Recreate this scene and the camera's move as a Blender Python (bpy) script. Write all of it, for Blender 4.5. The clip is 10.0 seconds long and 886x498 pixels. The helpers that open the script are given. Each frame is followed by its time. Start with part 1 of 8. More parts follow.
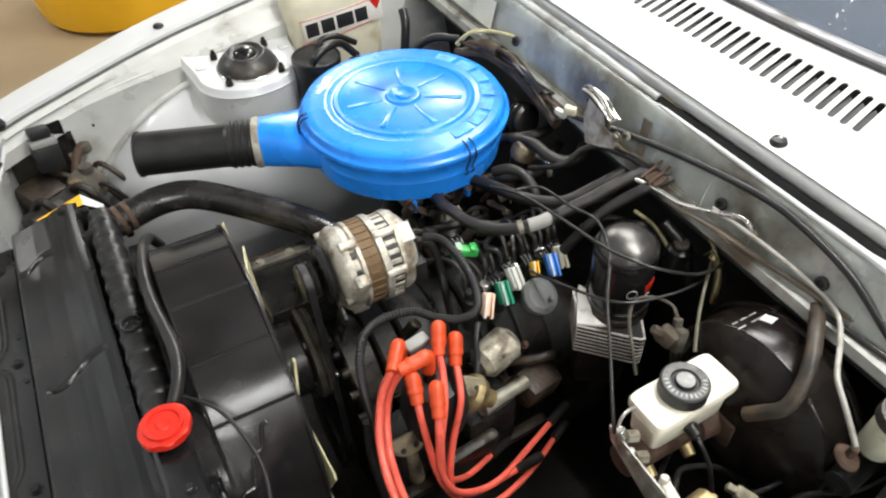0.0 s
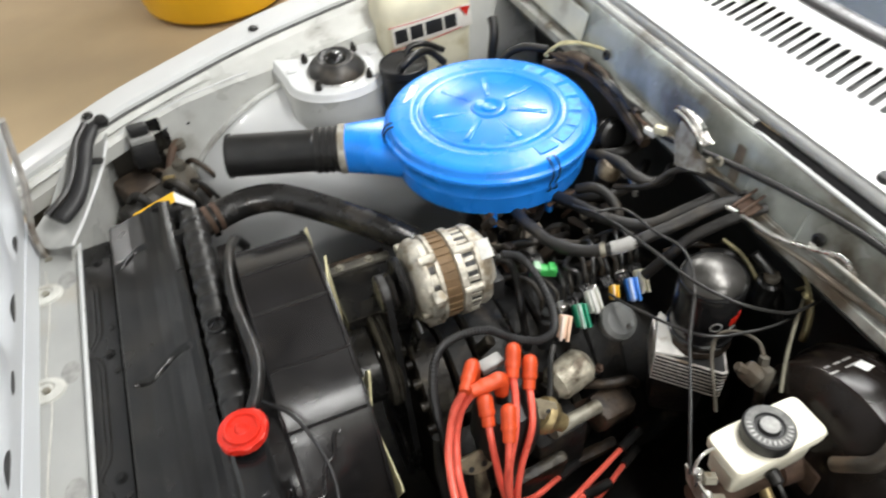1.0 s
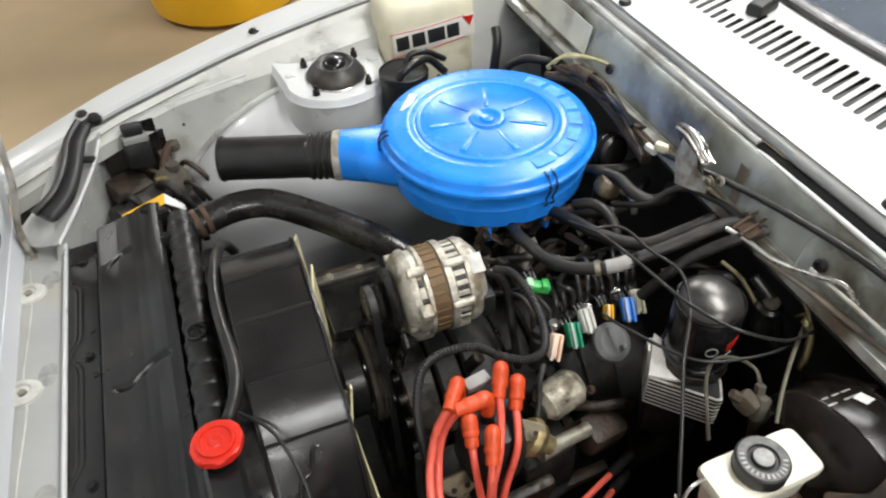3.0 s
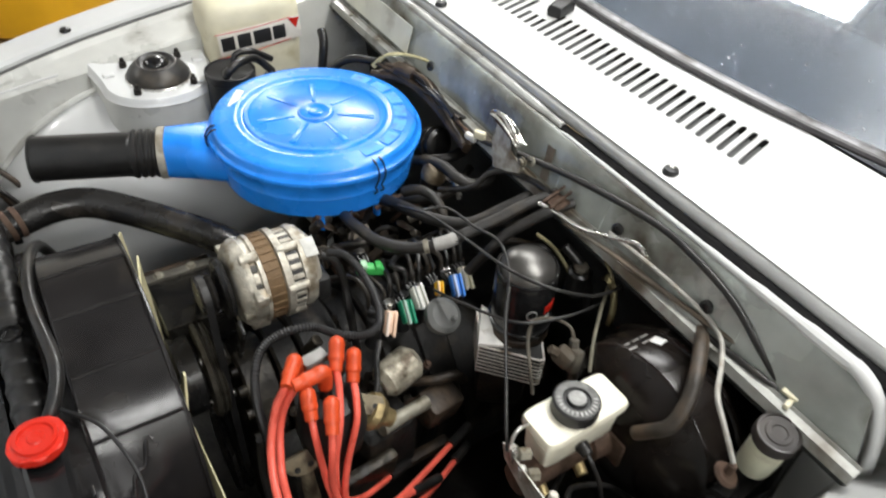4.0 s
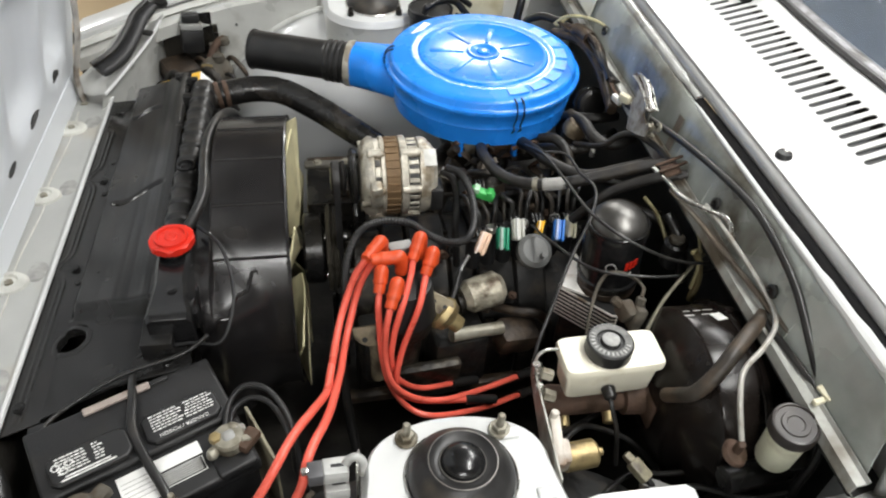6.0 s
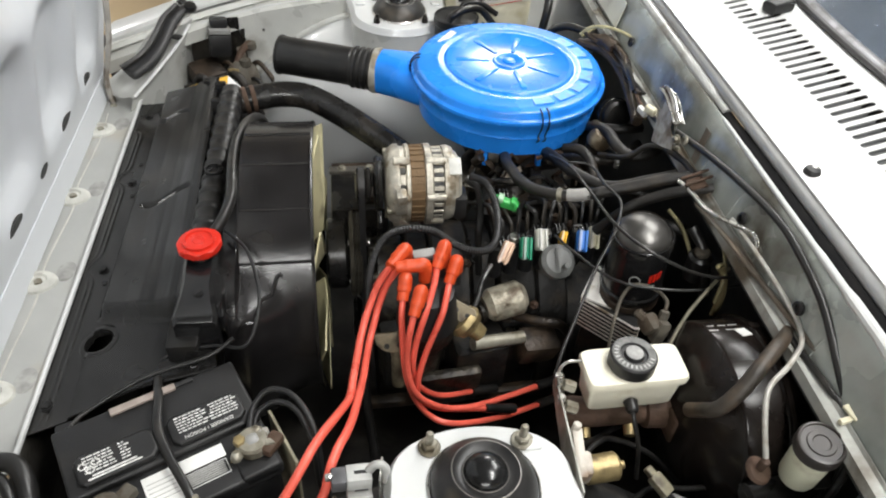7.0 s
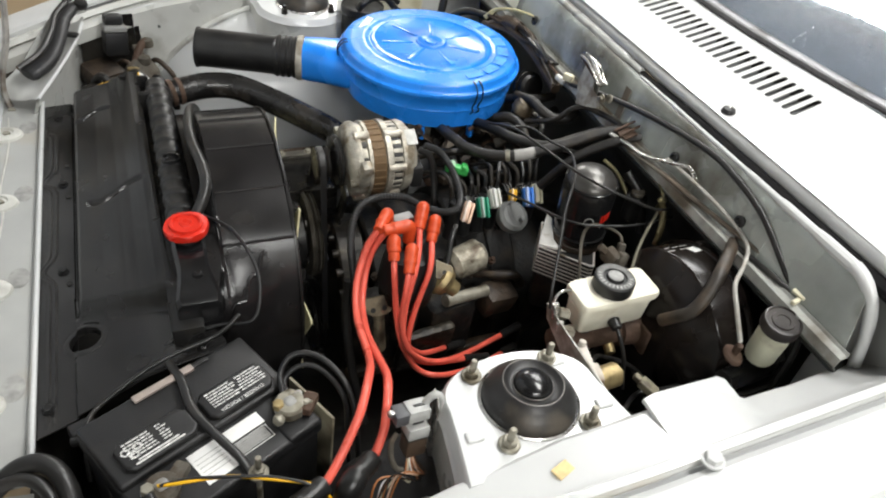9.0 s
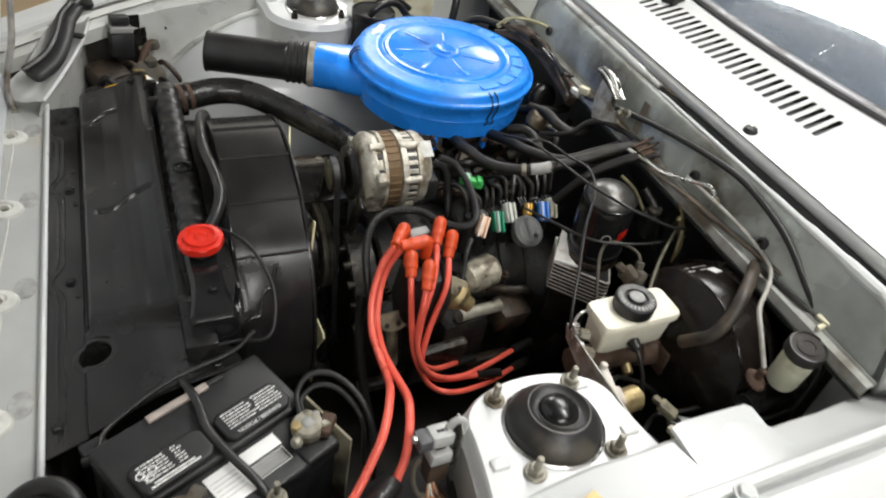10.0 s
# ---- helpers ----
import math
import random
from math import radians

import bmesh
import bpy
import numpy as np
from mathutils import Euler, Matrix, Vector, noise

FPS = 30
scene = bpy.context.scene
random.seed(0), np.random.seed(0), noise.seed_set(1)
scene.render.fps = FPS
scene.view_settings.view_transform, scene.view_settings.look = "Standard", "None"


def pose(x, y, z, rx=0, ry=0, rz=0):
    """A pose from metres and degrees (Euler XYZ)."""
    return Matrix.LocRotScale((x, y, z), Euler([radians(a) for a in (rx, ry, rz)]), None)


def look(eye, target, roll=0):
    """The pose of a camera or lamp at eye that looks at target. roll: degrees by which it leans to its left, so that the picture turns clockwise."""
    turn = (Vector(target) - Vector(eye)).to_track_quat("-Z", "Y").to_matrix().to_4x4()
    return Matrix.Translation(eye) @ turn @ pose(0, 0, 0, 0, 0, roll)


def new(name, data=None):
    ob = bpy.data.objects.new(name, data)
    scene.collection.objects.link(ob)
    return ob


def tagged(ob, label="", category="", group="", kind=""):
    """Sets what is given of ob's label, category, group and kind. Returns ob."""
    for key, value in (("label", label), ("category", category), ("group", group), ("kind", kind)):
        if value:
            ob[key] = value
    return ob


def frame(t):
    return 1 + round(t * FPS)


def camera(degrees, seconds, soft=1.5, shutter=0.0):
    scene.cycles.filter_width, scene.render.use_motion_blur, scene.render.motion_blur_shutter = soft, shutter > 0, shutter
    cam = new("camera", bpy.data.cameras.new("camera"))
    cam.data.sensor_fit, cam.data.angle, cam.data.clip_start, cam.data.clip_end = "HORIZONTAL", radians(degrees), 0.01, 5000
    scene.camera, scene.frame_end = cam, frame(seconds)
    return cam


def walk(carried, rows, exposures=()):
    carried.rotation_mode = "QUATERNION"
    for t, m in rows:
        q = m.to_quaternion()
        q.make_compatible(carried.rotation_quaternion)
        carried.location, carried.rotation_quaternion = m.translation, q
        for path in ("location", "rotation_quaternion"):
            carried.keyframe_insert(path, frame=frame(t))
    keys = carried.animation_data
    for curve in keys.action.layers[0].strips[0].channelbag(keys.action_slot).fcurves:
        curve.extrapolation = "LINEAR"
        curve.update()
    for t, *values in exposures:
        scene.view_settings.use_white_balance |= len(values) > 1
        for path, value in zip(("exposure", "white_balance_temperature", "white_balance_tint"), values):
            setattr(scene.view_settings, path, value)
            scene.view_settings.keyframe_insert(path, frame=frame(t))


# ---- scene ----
cam = camera(63.4, 10.0, soft=2.0, shutter=0.5)
PATH = [
    (0, (-0.255, -0.152, 1.507), (0.415, 1.129, 0.126), -1.7),
    (0.3, (-0.245, -0.141, 1.522), (0.444, 1.127, 0.137), -0.6),
    (0.5, (-0.247, -0.131, 1.546), (0.418, 1.206, 0.215), -2.9),
    (1, (-0.251, -0.124, 1.53), (0.231, 1.23, 0.139), -4.2),
    (1.5, (-0.258, -0.098, 1.51), (0.125, 1.261, 0.093), -3.6),
    (2, (-0.259, -0.099, 1.502), (0.086, 1.317, 0.132), -4.9),
    (2.1, (-0.258, -0.097, 1.502), (0.108, 1.289, 0.108), -3.8),
    (2.2, (-0.252, -0.096, 1.508), (0.104, 1.298, 0.119), -4.1),
    (3.3, (-0.226, -0.114, 1.513), (0.287, 1.269, 0.162), -2.2),
    (3.4, (-0.245, -0.111, 1.509), (0.267, 1.305, 0.193), -2.0),
    (3.5, (-0.236, -0.114, 1.517), (0.3, 1.292, 0.2), -1.1),
    (4, (-0.234, -0.179, 1.495), (0.639, 1.051, 0.182), 5.3),
    (4.5, (-0.232, -0.221, 1.495), (0.572, 1.02, 0.148), 7.6),
    (5, (-0.147, -0.306, 1.487), (0.392, 1.067, 0.137), 5.6),
    (5.5, (-0.114, -0.36, 1.482), (0.307, 1.077, 0.156), 4.9),
    (5.7, (-0.108, -0.367, 1.48), (0.231, 1.068, 0.128), 3.9),
    (7, (-0.123, -0.364, 1.488), (0.129, 1.093, 0.141), 4.2),
    (7.5, (-0.117, -0.376, 1.486), (0.132, 1.091, 0.149), 4.2),
    (8, (-0.126, -0.38, 1.485), (0.142, 1.078, 0.142), 4.6),
    (8.5, (-0.225, -0.398, 1.475), (0.252, 1.073, 0.206), 7.9),
    (9, (-0.356, -0.41, 1.461), (0.356, 0.949, 0.178), 9.6),
    (9.5, (-0.401, -0.406, 1.465), (0.378, 0.935, 0.203), 11.2),
    (9.7, (-0.409, -0.405, 1.455), (0.367, 0.947, 0.202), 12.0),
    (10, (-0.384, -0.367, 1.463), (0.356, 0.979, 0.181), 11.3),
]
EXPO = [(0.0, 0.44), (0.5, 0.40), (2.2, 0.34), (3.3, 0.19), (5.0, 0.18), (7.5, 0.17), (8.5, 0.20), (9.0, 0.12), (10.0, -0.03)]
walk(cam, [(t, look(eye, target, roll)) for t, eye, target, roll in PATH], EXPO)

# ---- light: a garage with ceiling tubes out of view, a pale wall behind the viewer ----
world = bpy.data.worlds.new("garage_air")
scene.world = world
world.use_nodes = True
world.node_tree.nodes["Background"].inputs[0].default_value = (0.9, 0.93, 1.0, 1)
world.node_tree.nodes["Background"].inputs[1].default_value = 0.06

MID = 0.56  # the car's centre line, in y


# ---- materials ----
def mat(name, col, rough=0.5, metal=0.0, var=0.12, scale=30.0, bump=0.15, bscale=260.0, dirt=None, amount=0.0, coat=0.0, rvar=0.15):
    m = bpy.data.materials.new(name)
    m.use_nodes = True
    n, l = m.node_tree.nodes, m.node_tree.links
    b = n["Principled BSDF"]
    tc = n.new("ShaderNodeTexCoord")
    big, fine = n.new("ShaderNodeTexNoise"), n.new("ShaderNodeTexNoise")
    big.inputs["Scale"].default_value, fine.inputs["Scale"].default_value = scale, bscale
    big.inputs["Detail"].default_value, fine.inputs["Detail"].default_value = 5, 3
    l.new(tc.outputs["Object"], big.inputs["Vector"])
    l.new(tc.outputs["Object"], fine.inputs["Vector"])
    ramp = n.new("ShaderNodeMapRange")
    ramp.inputs["From Min"].default_value, ramp.inputs["From Max"].default_value = 0.3, 0.7
    ramp.inputs["To Min"].default_value, ramp.inputs["To Max"].default_value = 1 - var, 1 + var
    l.new(big.outputs["Fac"], ramp.inputs["Value"])
    mul = n.new("ShaderNodeMix")
    mul.data_type, mul.blend_type = "RGBA", "MULTIPLY"
    mul.inputs["Factor"].default_value = 1.0
    mul.inputs["A"].default_value = (*col, 1)
    l.new(ramp.outputs["Result"], mul.inputs["B"])
    out = mul.outputs["Result"]
    if dirt:
        stain, edge = n.new("ShaderNodeTexNoise"), n.new("ShaderNodeMapRange")
        stain.inputs["Scale"].default_value, stain.inputs["Detail"].default_value = scale * 0.6, 8
        edge.inputs["From Min"].default_value, edge.inputs["From Max"].default_value = 0.62 - 0.3 * amount, 0.78 - 0.3 * amount
        shift = n.new("ShaderNodeVectorMath")
        shift.inputs[1].default_value = (3.1, 1.7, 5.2)
        l.new(tc.outputs["Object"], shift.inputs[0])
        l.new(shift.outputs[0], stain.inputs["Vector"])
        l.new(stain.outputs["Fac"], edge.inputs["Value"])
        mix = n.new("ShaderNodeMix")
        mix.data_type = "RGBA"
        l.new(edge.outputs["Result"], mix.inputs["Factor"])
        l.new(out, mix.inputs["A"])
        mix.inputs["B"].default_value = (*dirt, 1)
        out = mix.outputs["Result"]
    l.new(out, b.inputs["Base Color"])
    rr = n.new("ShaderNodeMapRange")
    rr.inputs["To Min"].default_value, rr.inputs["To Max"].default_value = max(0.03, rough - rvar), min(1, rough + rvar)
    l.new(big.outputs["Fac"], rr.inputs["Value"])
    l.new(rr.outputs["Result"], b.inputs["Roughness"])
    b.inputs["Metallic"].default_value = metal
    b.inputs["Coat Weight"].default_value = coat
    b.inputs["Coat Roughness"].default_value = 0.08
    bp = n.new("ShaderNodeBump")
    bp.inputs["Strength"].default_value, bp.inputs["Distance"].default_value = bump, 0.002
    l.new(fine.outputs["Fac"], bp.inputs["Height"])
    l.new(bp.outputs["Normal"], b.inputs["Normal"])
    return m


PAINT = mat("silver_white_paint", (0.60, 0.61, 0.605), 0.3, 0.0, 0.03, 6, 0.02, 300, coat=0.4, rvar=0.06)
BAY = mat("bay_grey_paint", (0.57, 0.575, 0.545), 0.3, 0.1, 0.1, 12, 0.06, 150, (0.25, 0.235, 0.2), 0.2)
WALLGREY = mat("firewall_grey_paint", (0.35, 0.375, 0.35), 0.26, 0.1, 0.28, 11, 0.08, 90, (0.09, 0.08, 0.06), 0.43)
PANEL = mat("front_panel_paint", (0.36, 0.365, 0.35), 0.42, 0.0, 0.08, 12, 0.05, 200, (0.36, 0.33, 0.27), 0.25)
HOODIN = mat("hood_inner_paint", (0.66, 0.685, 0.715), 0.3, 0.0, 0.02, 10, 0.012, 200, rvar=0.03)
# grime colour, also put into hollows in place of their shade
UNDER = mat("grime_and_hollow_dark", (0.036, 0.033, 0.028), 0.55, 0.0, 0.6, 14, 0.8, 90, (0.012, 0.011, 0.01), 0.5)
BLUE = mat("blue_enamel", (0.016, 0.228, 0.80), 0.27, 0.0, 0.1, 14, 0.05, 240, (0.012, 0.13, 0.5), 0.12, rvar=0.07)
BLACK = mat("black_gloss_paint", (0.009, 0.009, 0.0095), 0.22, 0.0, 0.25, 25, 0.04, 180, (0.015, 0.014, 0.012), 0.15, rvar=0.1)
SATIN = mat("black_satin_paint", (0.010, 0.0098, 0.0098), 0.27, 0.0, 0.25, 18, 0.06, 180, (0.022, 0.02, 0.016), 0.25)
SATIN.node_tree.nodes["Principled BSDF"].inputs["Specular IOR Level"].default_value = 0.36
RUBBER = mat("black_rubber", (0.012, 0.0118, 0.0115), 0.36, 0.0, 0.3, 30, 0.15, 240, (0.028, 0.025, 0.022), 0.25)
OLDHOSE = mat("old_rubber_hose", (0.0115, 0.0105, 0.0095), 0.5, 0.0, 0.35, 40, 0.3, 240, (0.034, 0.028, 0.021), 0.35)
PLASTIC = mat("black_plastic", (0.012, 0.012, 0.0125), 0.48, 0.0, 0.2, 30, 0.12, 300, (0.018, 0.017, 0.016), 0.15)
GREYPL = mat("grey_plastic", (0.27, 0.27, 0.26), 0.5, 0.0, 0.12, 50, 0.1, 300, (0.15, 0.13, 0.1), 0.3)
ALU = mat("cast_aluminium", (0.47, 0.445, 0.38), 0.42, 0.45, 0.35, 70, 0.8, 200, (0.22, 0.18, 0.125), 0.45)
OLDALU = mat("oily_aluminium", (0.050, 0.043, 0.032), 0.42, 0.35, 0.7, 60, 0.9, 120, (0.010, 0.008, 0.006), 0.85)
STEEL = mat("bright_steel", (0.62, 0.61, 0.58), 0.28, 0.9, 0.12, 60, 0.1, 260, (0.25, 0.2, 0.14), 0.2)
ZINC = mat("zinc_plated_steel", (0.29, 0.275, 0.225), 0.48, 0.45, 0.2, 60, 0.3, 200, (0.13, 0.11, 0.075), 0.4)
BRASS = mat("brass", (0.36, 0.28, 0.14), 0.45, 0.7, 0.25, 80, 0.3, 200, (0.16, 0.12, 0.07), 0.4)
RUST = mat("rusty_iron", (0.085, 0.05, 0.034), 0.75, 0.2, 0.4, 50, 0.6, 160, (0.06, 0.035, 0.02), 0.5)
LAMIN = mat("stator_laminations", (0.15, 0.095, 0.047), 0.6, 0.4, 0.25, 60, 0.4, 300)
REDPL = mat("red_plastic", (0.58, 0.022, 0.01), 0.32, 0.0, 0.06, 40, 0.08, 300)
REDW = mat("red_silicone_lead", (0.78, 0.125, 0.085), 0.32, 0.0, 0.1, 40, 0.06, 300)
BOOT = mat("orange_red_rubber_boot", (0.58, 0.065, 0.014), 0.45, 0.0, 0.1, 40, 0.1, 260)
CREAM = mat("cream_plastic", (0.66, 0.62, 0.46), 0.5, 0.0, 0.08, 20, 0.1, 200, (0.42, 0.36, 0.2), 0.2)
FAN = mat("aged_cream_fan", (0.52, 0.48, 0.29), 0.5, 0.0, 0.12, 20, 0.1, 200, (0.2, 0.17, 0.1), 0.3)
RESV = mat("milky_reservoir_plastic", (0.76, 0.73, 0.60), 0.42, 0.0, 0.05, 30, 0.08, 200, (0.5, 0.43, 0.27), 0.12)
WHITE = mat("white_label", (0.8, 0.8, 0.78), 0.5, 0.0, 0.03, 60, 0.02, 200)
GREYINK = mat("grey_print", (0.45, 0.45, 0.43), 0.6, 0.0, 0.25, 90, 0.0, 200)
PRINTW = mat("worn_white_print", (0.68, 0.68, 0.66), 0.6, 0.0, 0.35, 160, 0.0, 200)
# real print, and the black put where openings lie in shade
INK = mat("print_and_hole_black", (0.015, 0.015, 0.015), 0.5, 0.0, 0.1, 60, 0.0, 200)
YELLOW = mat("yellow_plastic", (0.75, 0.42, 0.01), 0.4, 0.0, 0.06, 8, 0.05, 200, rvar=0.1)
GREEN = mat("green_plastic", (0.01, 0.22, 0.12), 0.45, 0.0, 0.1, 60, 0.05, 200)
LIME = mat("lime_plastic", (0.05, 0.42, 0.09), 0.45, 0.0, 0.1, 60, 0.05, 200)
CONBLUE = mat("blue_plastic", (0.04, 0.2, 0.62), 0.45, 0.0, 0.1, 60, 0.05, 200)
PEACH = mat("peach_plastic", (0.72, 0.5, 0.36), 0.5, 0.0, 0.1, 60, 0.05, 200)
TAPE = mat("grey_tape", (0.3, 0.295, 0.28), 0.5, 0.0, 0.15, 60, 0.2, 200)
FLOORM = mat("tan_concrete", (0.36, 0.275, 0.165), 0.6, 0.0, 0.14, 1.5, 0.2, 60, (0.30, 0.225, 0.14), 0.35)
# unseen ceiling, kept dark so black paint and glass mirror less
CEILM = mat("dark_unseen_ceiling", (0.15, 0.155, 0.165), 0.8, 0.0, 0.25, 1.2, 0.2, 40, (0.08, 0.08, 0.085), 0.4)
WALLM = mat("garage_wall_paint", (0.55, 0.55, 0.53), 0.7, 0.0, 0.08, 2, 0.1, 60)
TYRE = mat("tyre_rubber", (0.02, 0.02, 0.02), 0.8, 0.0, 0.2, 30, 0.2, 100)
DARKIN = mat("dark_cabin_cloth", (0.02, 0.021, 0.024), 0.8, 0.0, 0.2, 10, 0.2, 100)


def glow(name, col, strength):
    m = bpy.data.materials.new(name)
    m.use_nodes = True
    b = m.node_tree.nodes["Principled BSDF"]
    b.inputs["Emission Color"].default_value, b.inputs["Emission Strength"].default_value = (*col, 1), strength
    return m


def glassy(name, col, rough):
    m = bpy.data.materials.new(name)
    m.use_nodes = True
    b = m.node_tree.nodes["Principled BSDF"]
    b.inputs["Base Color"].default_value, b.inputs["Roughness"].default_value = (*col, 1), rough
    b.inputs["Transmission Weight"].default_value, b.inputs["IOR"].default_value = 1.0, 1.5
    return m


GLASS = glassy("windscreen_glass", (0.72, 0.83, 0.95), 0.0)
film = GLASS.node_tree.nodes["Principled BSDF"]
film.inputs["Coat Weight"].default_value, film.inputs["Coat Roughness"].default_value, film.inputs["Coat IOR"].default_value = 0.4, 0.2, 1.5
DROP = glassy("water_drop", (0.95, 0.97, 1.0), 0.02)
BARE = mat("bare_bright_aluminium", (0.80, 0.79, 0.75), 0.4, 0.0, 0.1, 60, 0.1, 200, (0.4, 0.34, 0.25), 0.2)
OLIVE = mat("olive_wire", (0.16, 0.14, 0.07), 0.5, 0, 0.3, 60, 0.1)
FINS = mat("bright_fin_aluminium", (0.66, 0.64, 0.59), 0.35, 0.3, 0.15, 60, 0.1, 200, (0.25, 0.2, 0.14), 0.25)
DUSTY = mat("dusty_grey_casting", (0.085, 0.076, 0.06), 0.75, 0.1, 0.3, 70, 0.7, 180, (0.06, 0.045, 0.03), 0.5)
GREASE = mat("brown_greasy_iron", (0.05, 0.034, 0.022), 0.5, 0.2, 0.5, 40, 0.8, 140, (0.015, 0.011, 0.008), 0.6)
STAIN = mat("rust_stained_steel", (0.13, 0.105, 0.08), 0.65, 0.1, 0.4, 30, 0.4, 180, (0.2, 0.18, 0.15), 0.45)
FROST = mat("smoky_plastic", (0.095, 0.098, 0.095), 0.4, 0.0, 0.15, 60, 0.1, 220, (0.08, 0.075, 0.065), 0.3)

# ---- building helpers ----
BASE = {}


def thing(name, base, label, category, group="", kind=""):
    ob = new(name)
    ob.location, ob.empty_display_size = base, 0.02
    BASE[ob] = Vector(base)
    return tagged(ob, label, category, group, kind)


def part(name, bm, material, parent, label="", sharp=32):
    base = BASE[parent]
    bmesh.ops.recalc_face_normals(bm, faces=bm.faces)
    bm.transform(Matrix.Translation(-base))
    me = bpy.data.meshes.new(name)
    bm.to_mesh(me)
    bm.free()
    for p in me.polygons:
        p.use_smooth = True
    me.set_sharp_from_angle(angle=radians(sharp))
    me.materials.append(material)
    ob = new(name, me)
    ob.parent = parent
    BASE[ob] = base
    return tagged(ob, label)


def solo(name, bm, material, base, label, category, group="", kind="", sharp=32):
    bmesh.ops.recalc_face_normals(bm, faces=bm.faces)
    bm.transform(Matrix.Translation(-Vector(base)))
    me = bpy.data.meshes.new(name)
    bm.to_mesh(me)
    bm.free()
    for p in me.polygons:
        p.use_smooth = True
    me.set_sharp_from_angle(angle=radians(sharp))
    me.materials.append(material)
    ob = new(name, me)
    ob.location = base
    BASE[ob] = Vector(base)
    return tagged(ob, label, category, group, kind)


def B():
    return bmesh.new()


def box(bm, c, s, turn=(0, 0, 0), bev=0.003, seg=2):
    m = pose(*c, *turn) @ Matrix.Diagonal((*s, 1))
    vs = bmesh.ops.create_cube(bm, size=1, matrix=m)["verts"]
    if bev:
        es = list({e for v in vs for e in v.link_edges})
        bmesh.ops.bevel(bm, geom=es, offset=min(bev, 0.45 * min(s)), segments=seg, affect="EDGES", profile=0.5)
    return bm


def axis_pose(p0, p1):
    p0, p1 = Vector(p0), Vector(p1)
    return Matrix.Translation(p0) @ (p1 - p0).to_track_quat("Z", "Y").to_matrix().to_4x4(), (p1 - p0).length


def loft(bm, rings, close=True, cap0=True, cap1=True):
    vs = [[bm.verts.new(p) for p in r] for r in rings]
    n = len(rings[0])
    for a, b in zip(vs, vs[1:]):
        for i in range(n if close else n - 1):
            j = (i + 1) % n
            bm.faces.new((a[i], a[j], b[j], b[i]))
    if cap0:
        bm.faces.new(vs[0][::-1])
    if cap1:
        bm.faces.new(vs[-1])
    return bm


def lathe(bm, prof, m=Matrix(), seg=32, cap0=True, cap1=True):
    """prof: (radius, height) from one end to the other."""
    rings = [[m @ Vector((r * math.cos(a), r * math.sin(a), z)) for a in (2 * math.pi * i / seg for i in range(seg))] for r, z in prof]
    return loft(bm, rings, True, cap0, cap1)


def cyl(bm, p0, p1, r, r1=None, seg=24, bev=0.001):
    m, n = axis_pose(p0, p1)
    r1 = r if r1 is None else r1
    b = min(bev, r * 0.4, r1 * 0.4, n * 0.4)
    return lathe(bm, [(r - b, 0), (r, b), (r1, n - b), (r1 - b, n)], m, seg)


def spline(pts, n=8):
    p = [Vector(q) for q in pts]
    p = [2 * p[0] - p[1]] + p + [2 * p[-1] - p[-2]]
    out = []
    for i in range(1, len(p) - 2):
        for k in range(n):
            t = k / n
            a, b, c, d = p[i - 1 : i + 3]
            out.append(0.5 * (2 * b + (c - a) * t + (2 * a - 5 * b + 4 * c - d) * t * t + (3 * b - a - 3 * c + d) * t**3))
    return out + [p[-2]]


def tube(bm, pts, r, seg=10, n=8, ribs=0.0, pitch=2, flat=1.0):
    path = spline(pts, n)
    tans = [(path[min(i + 1, len(path) - 1)] - path[max(i - 1, 0)]).normalized() for i in range(len(path))]
    up = Vector((0, 0, 1)) if abs(tans[0].z) < 0.9 else Vector((1, 0, 0))
    side = tans[0].cross(up).normalized()
    rings = []
    for i, (p, t) in enumerate(zip(path, tans)):
        side = (side - t * side.dot(t)).normalized()
        top = side.cross(t)
        k = (r[min(int(i / n), len(r) - 1)] if isinstance(r, (list, tuple)) else r) + (ribs if (i // pitch) % 2 else 0)
        rings.append([p + side * k * math.cos(a) + top * k * flat * math.sin(a) for a in (2 * math.pi * j / seg for j in range(seg))])
    return loft(bm, rings)


def prism(bm, outline, z0, z1, m=Matrix(), bev=0.002, seg=2):
    lo = [bm.verts.new(m @ Vector((x, y, z0))) for x, y in outline]
    hi = [bm.verts.new(m @ Vector((x, y, z1))) for x, y in outline]
    n = len(lo)
    fs = [bm.faces.new(lo[::-1]), bm.faces.new(hi)]
    fs += [bm.faces.new((lo[i], lo[(i + 1) % n], hi[(i + 1) % n], hi[i])) for i in range(n)]
    if bev:
        es = list({e for f in fs[:2] for e in f.edges})
        bmesh.ops.bevel(bm, geom=es, offset=bev, segments=seg, affect="EDGES", profile=0.5)
    return bm


def sheet(bm, f, us, vs, thick=0.0015, skip=None):
    """A sheet of metal through f(u, v), with thickness; skip(u, v) leaves openings."""
    g = [[bm.verts.new(f(u, v)) for v in vs] for u in us]
    for i in range(len(us) - 1):
        for j in range(len(vs) - 1):
            if skip and skip((us[i] + us[i + 1]) / 2, (vs[j] + vs[j + 1]) / 2):
                continue
            bm.faces.new((g[i][j], g[i + 1][j], g[i + 1][j + 1], g[i][j + 1]))
    for v in [v for v in bm.verts if not v.link_faces]:
        bm.verts.remove(v)
    if thick:
        bmesh.ops.recalc_face_normals(bm, faces=bm.faces)
        bmesh.ops.solidify(bm, geom=bm.faces[:], thickness=thick)
    return bm


def span(a, b, n):
    return [a + (b - a) * i / n for i in range(n + 1)]


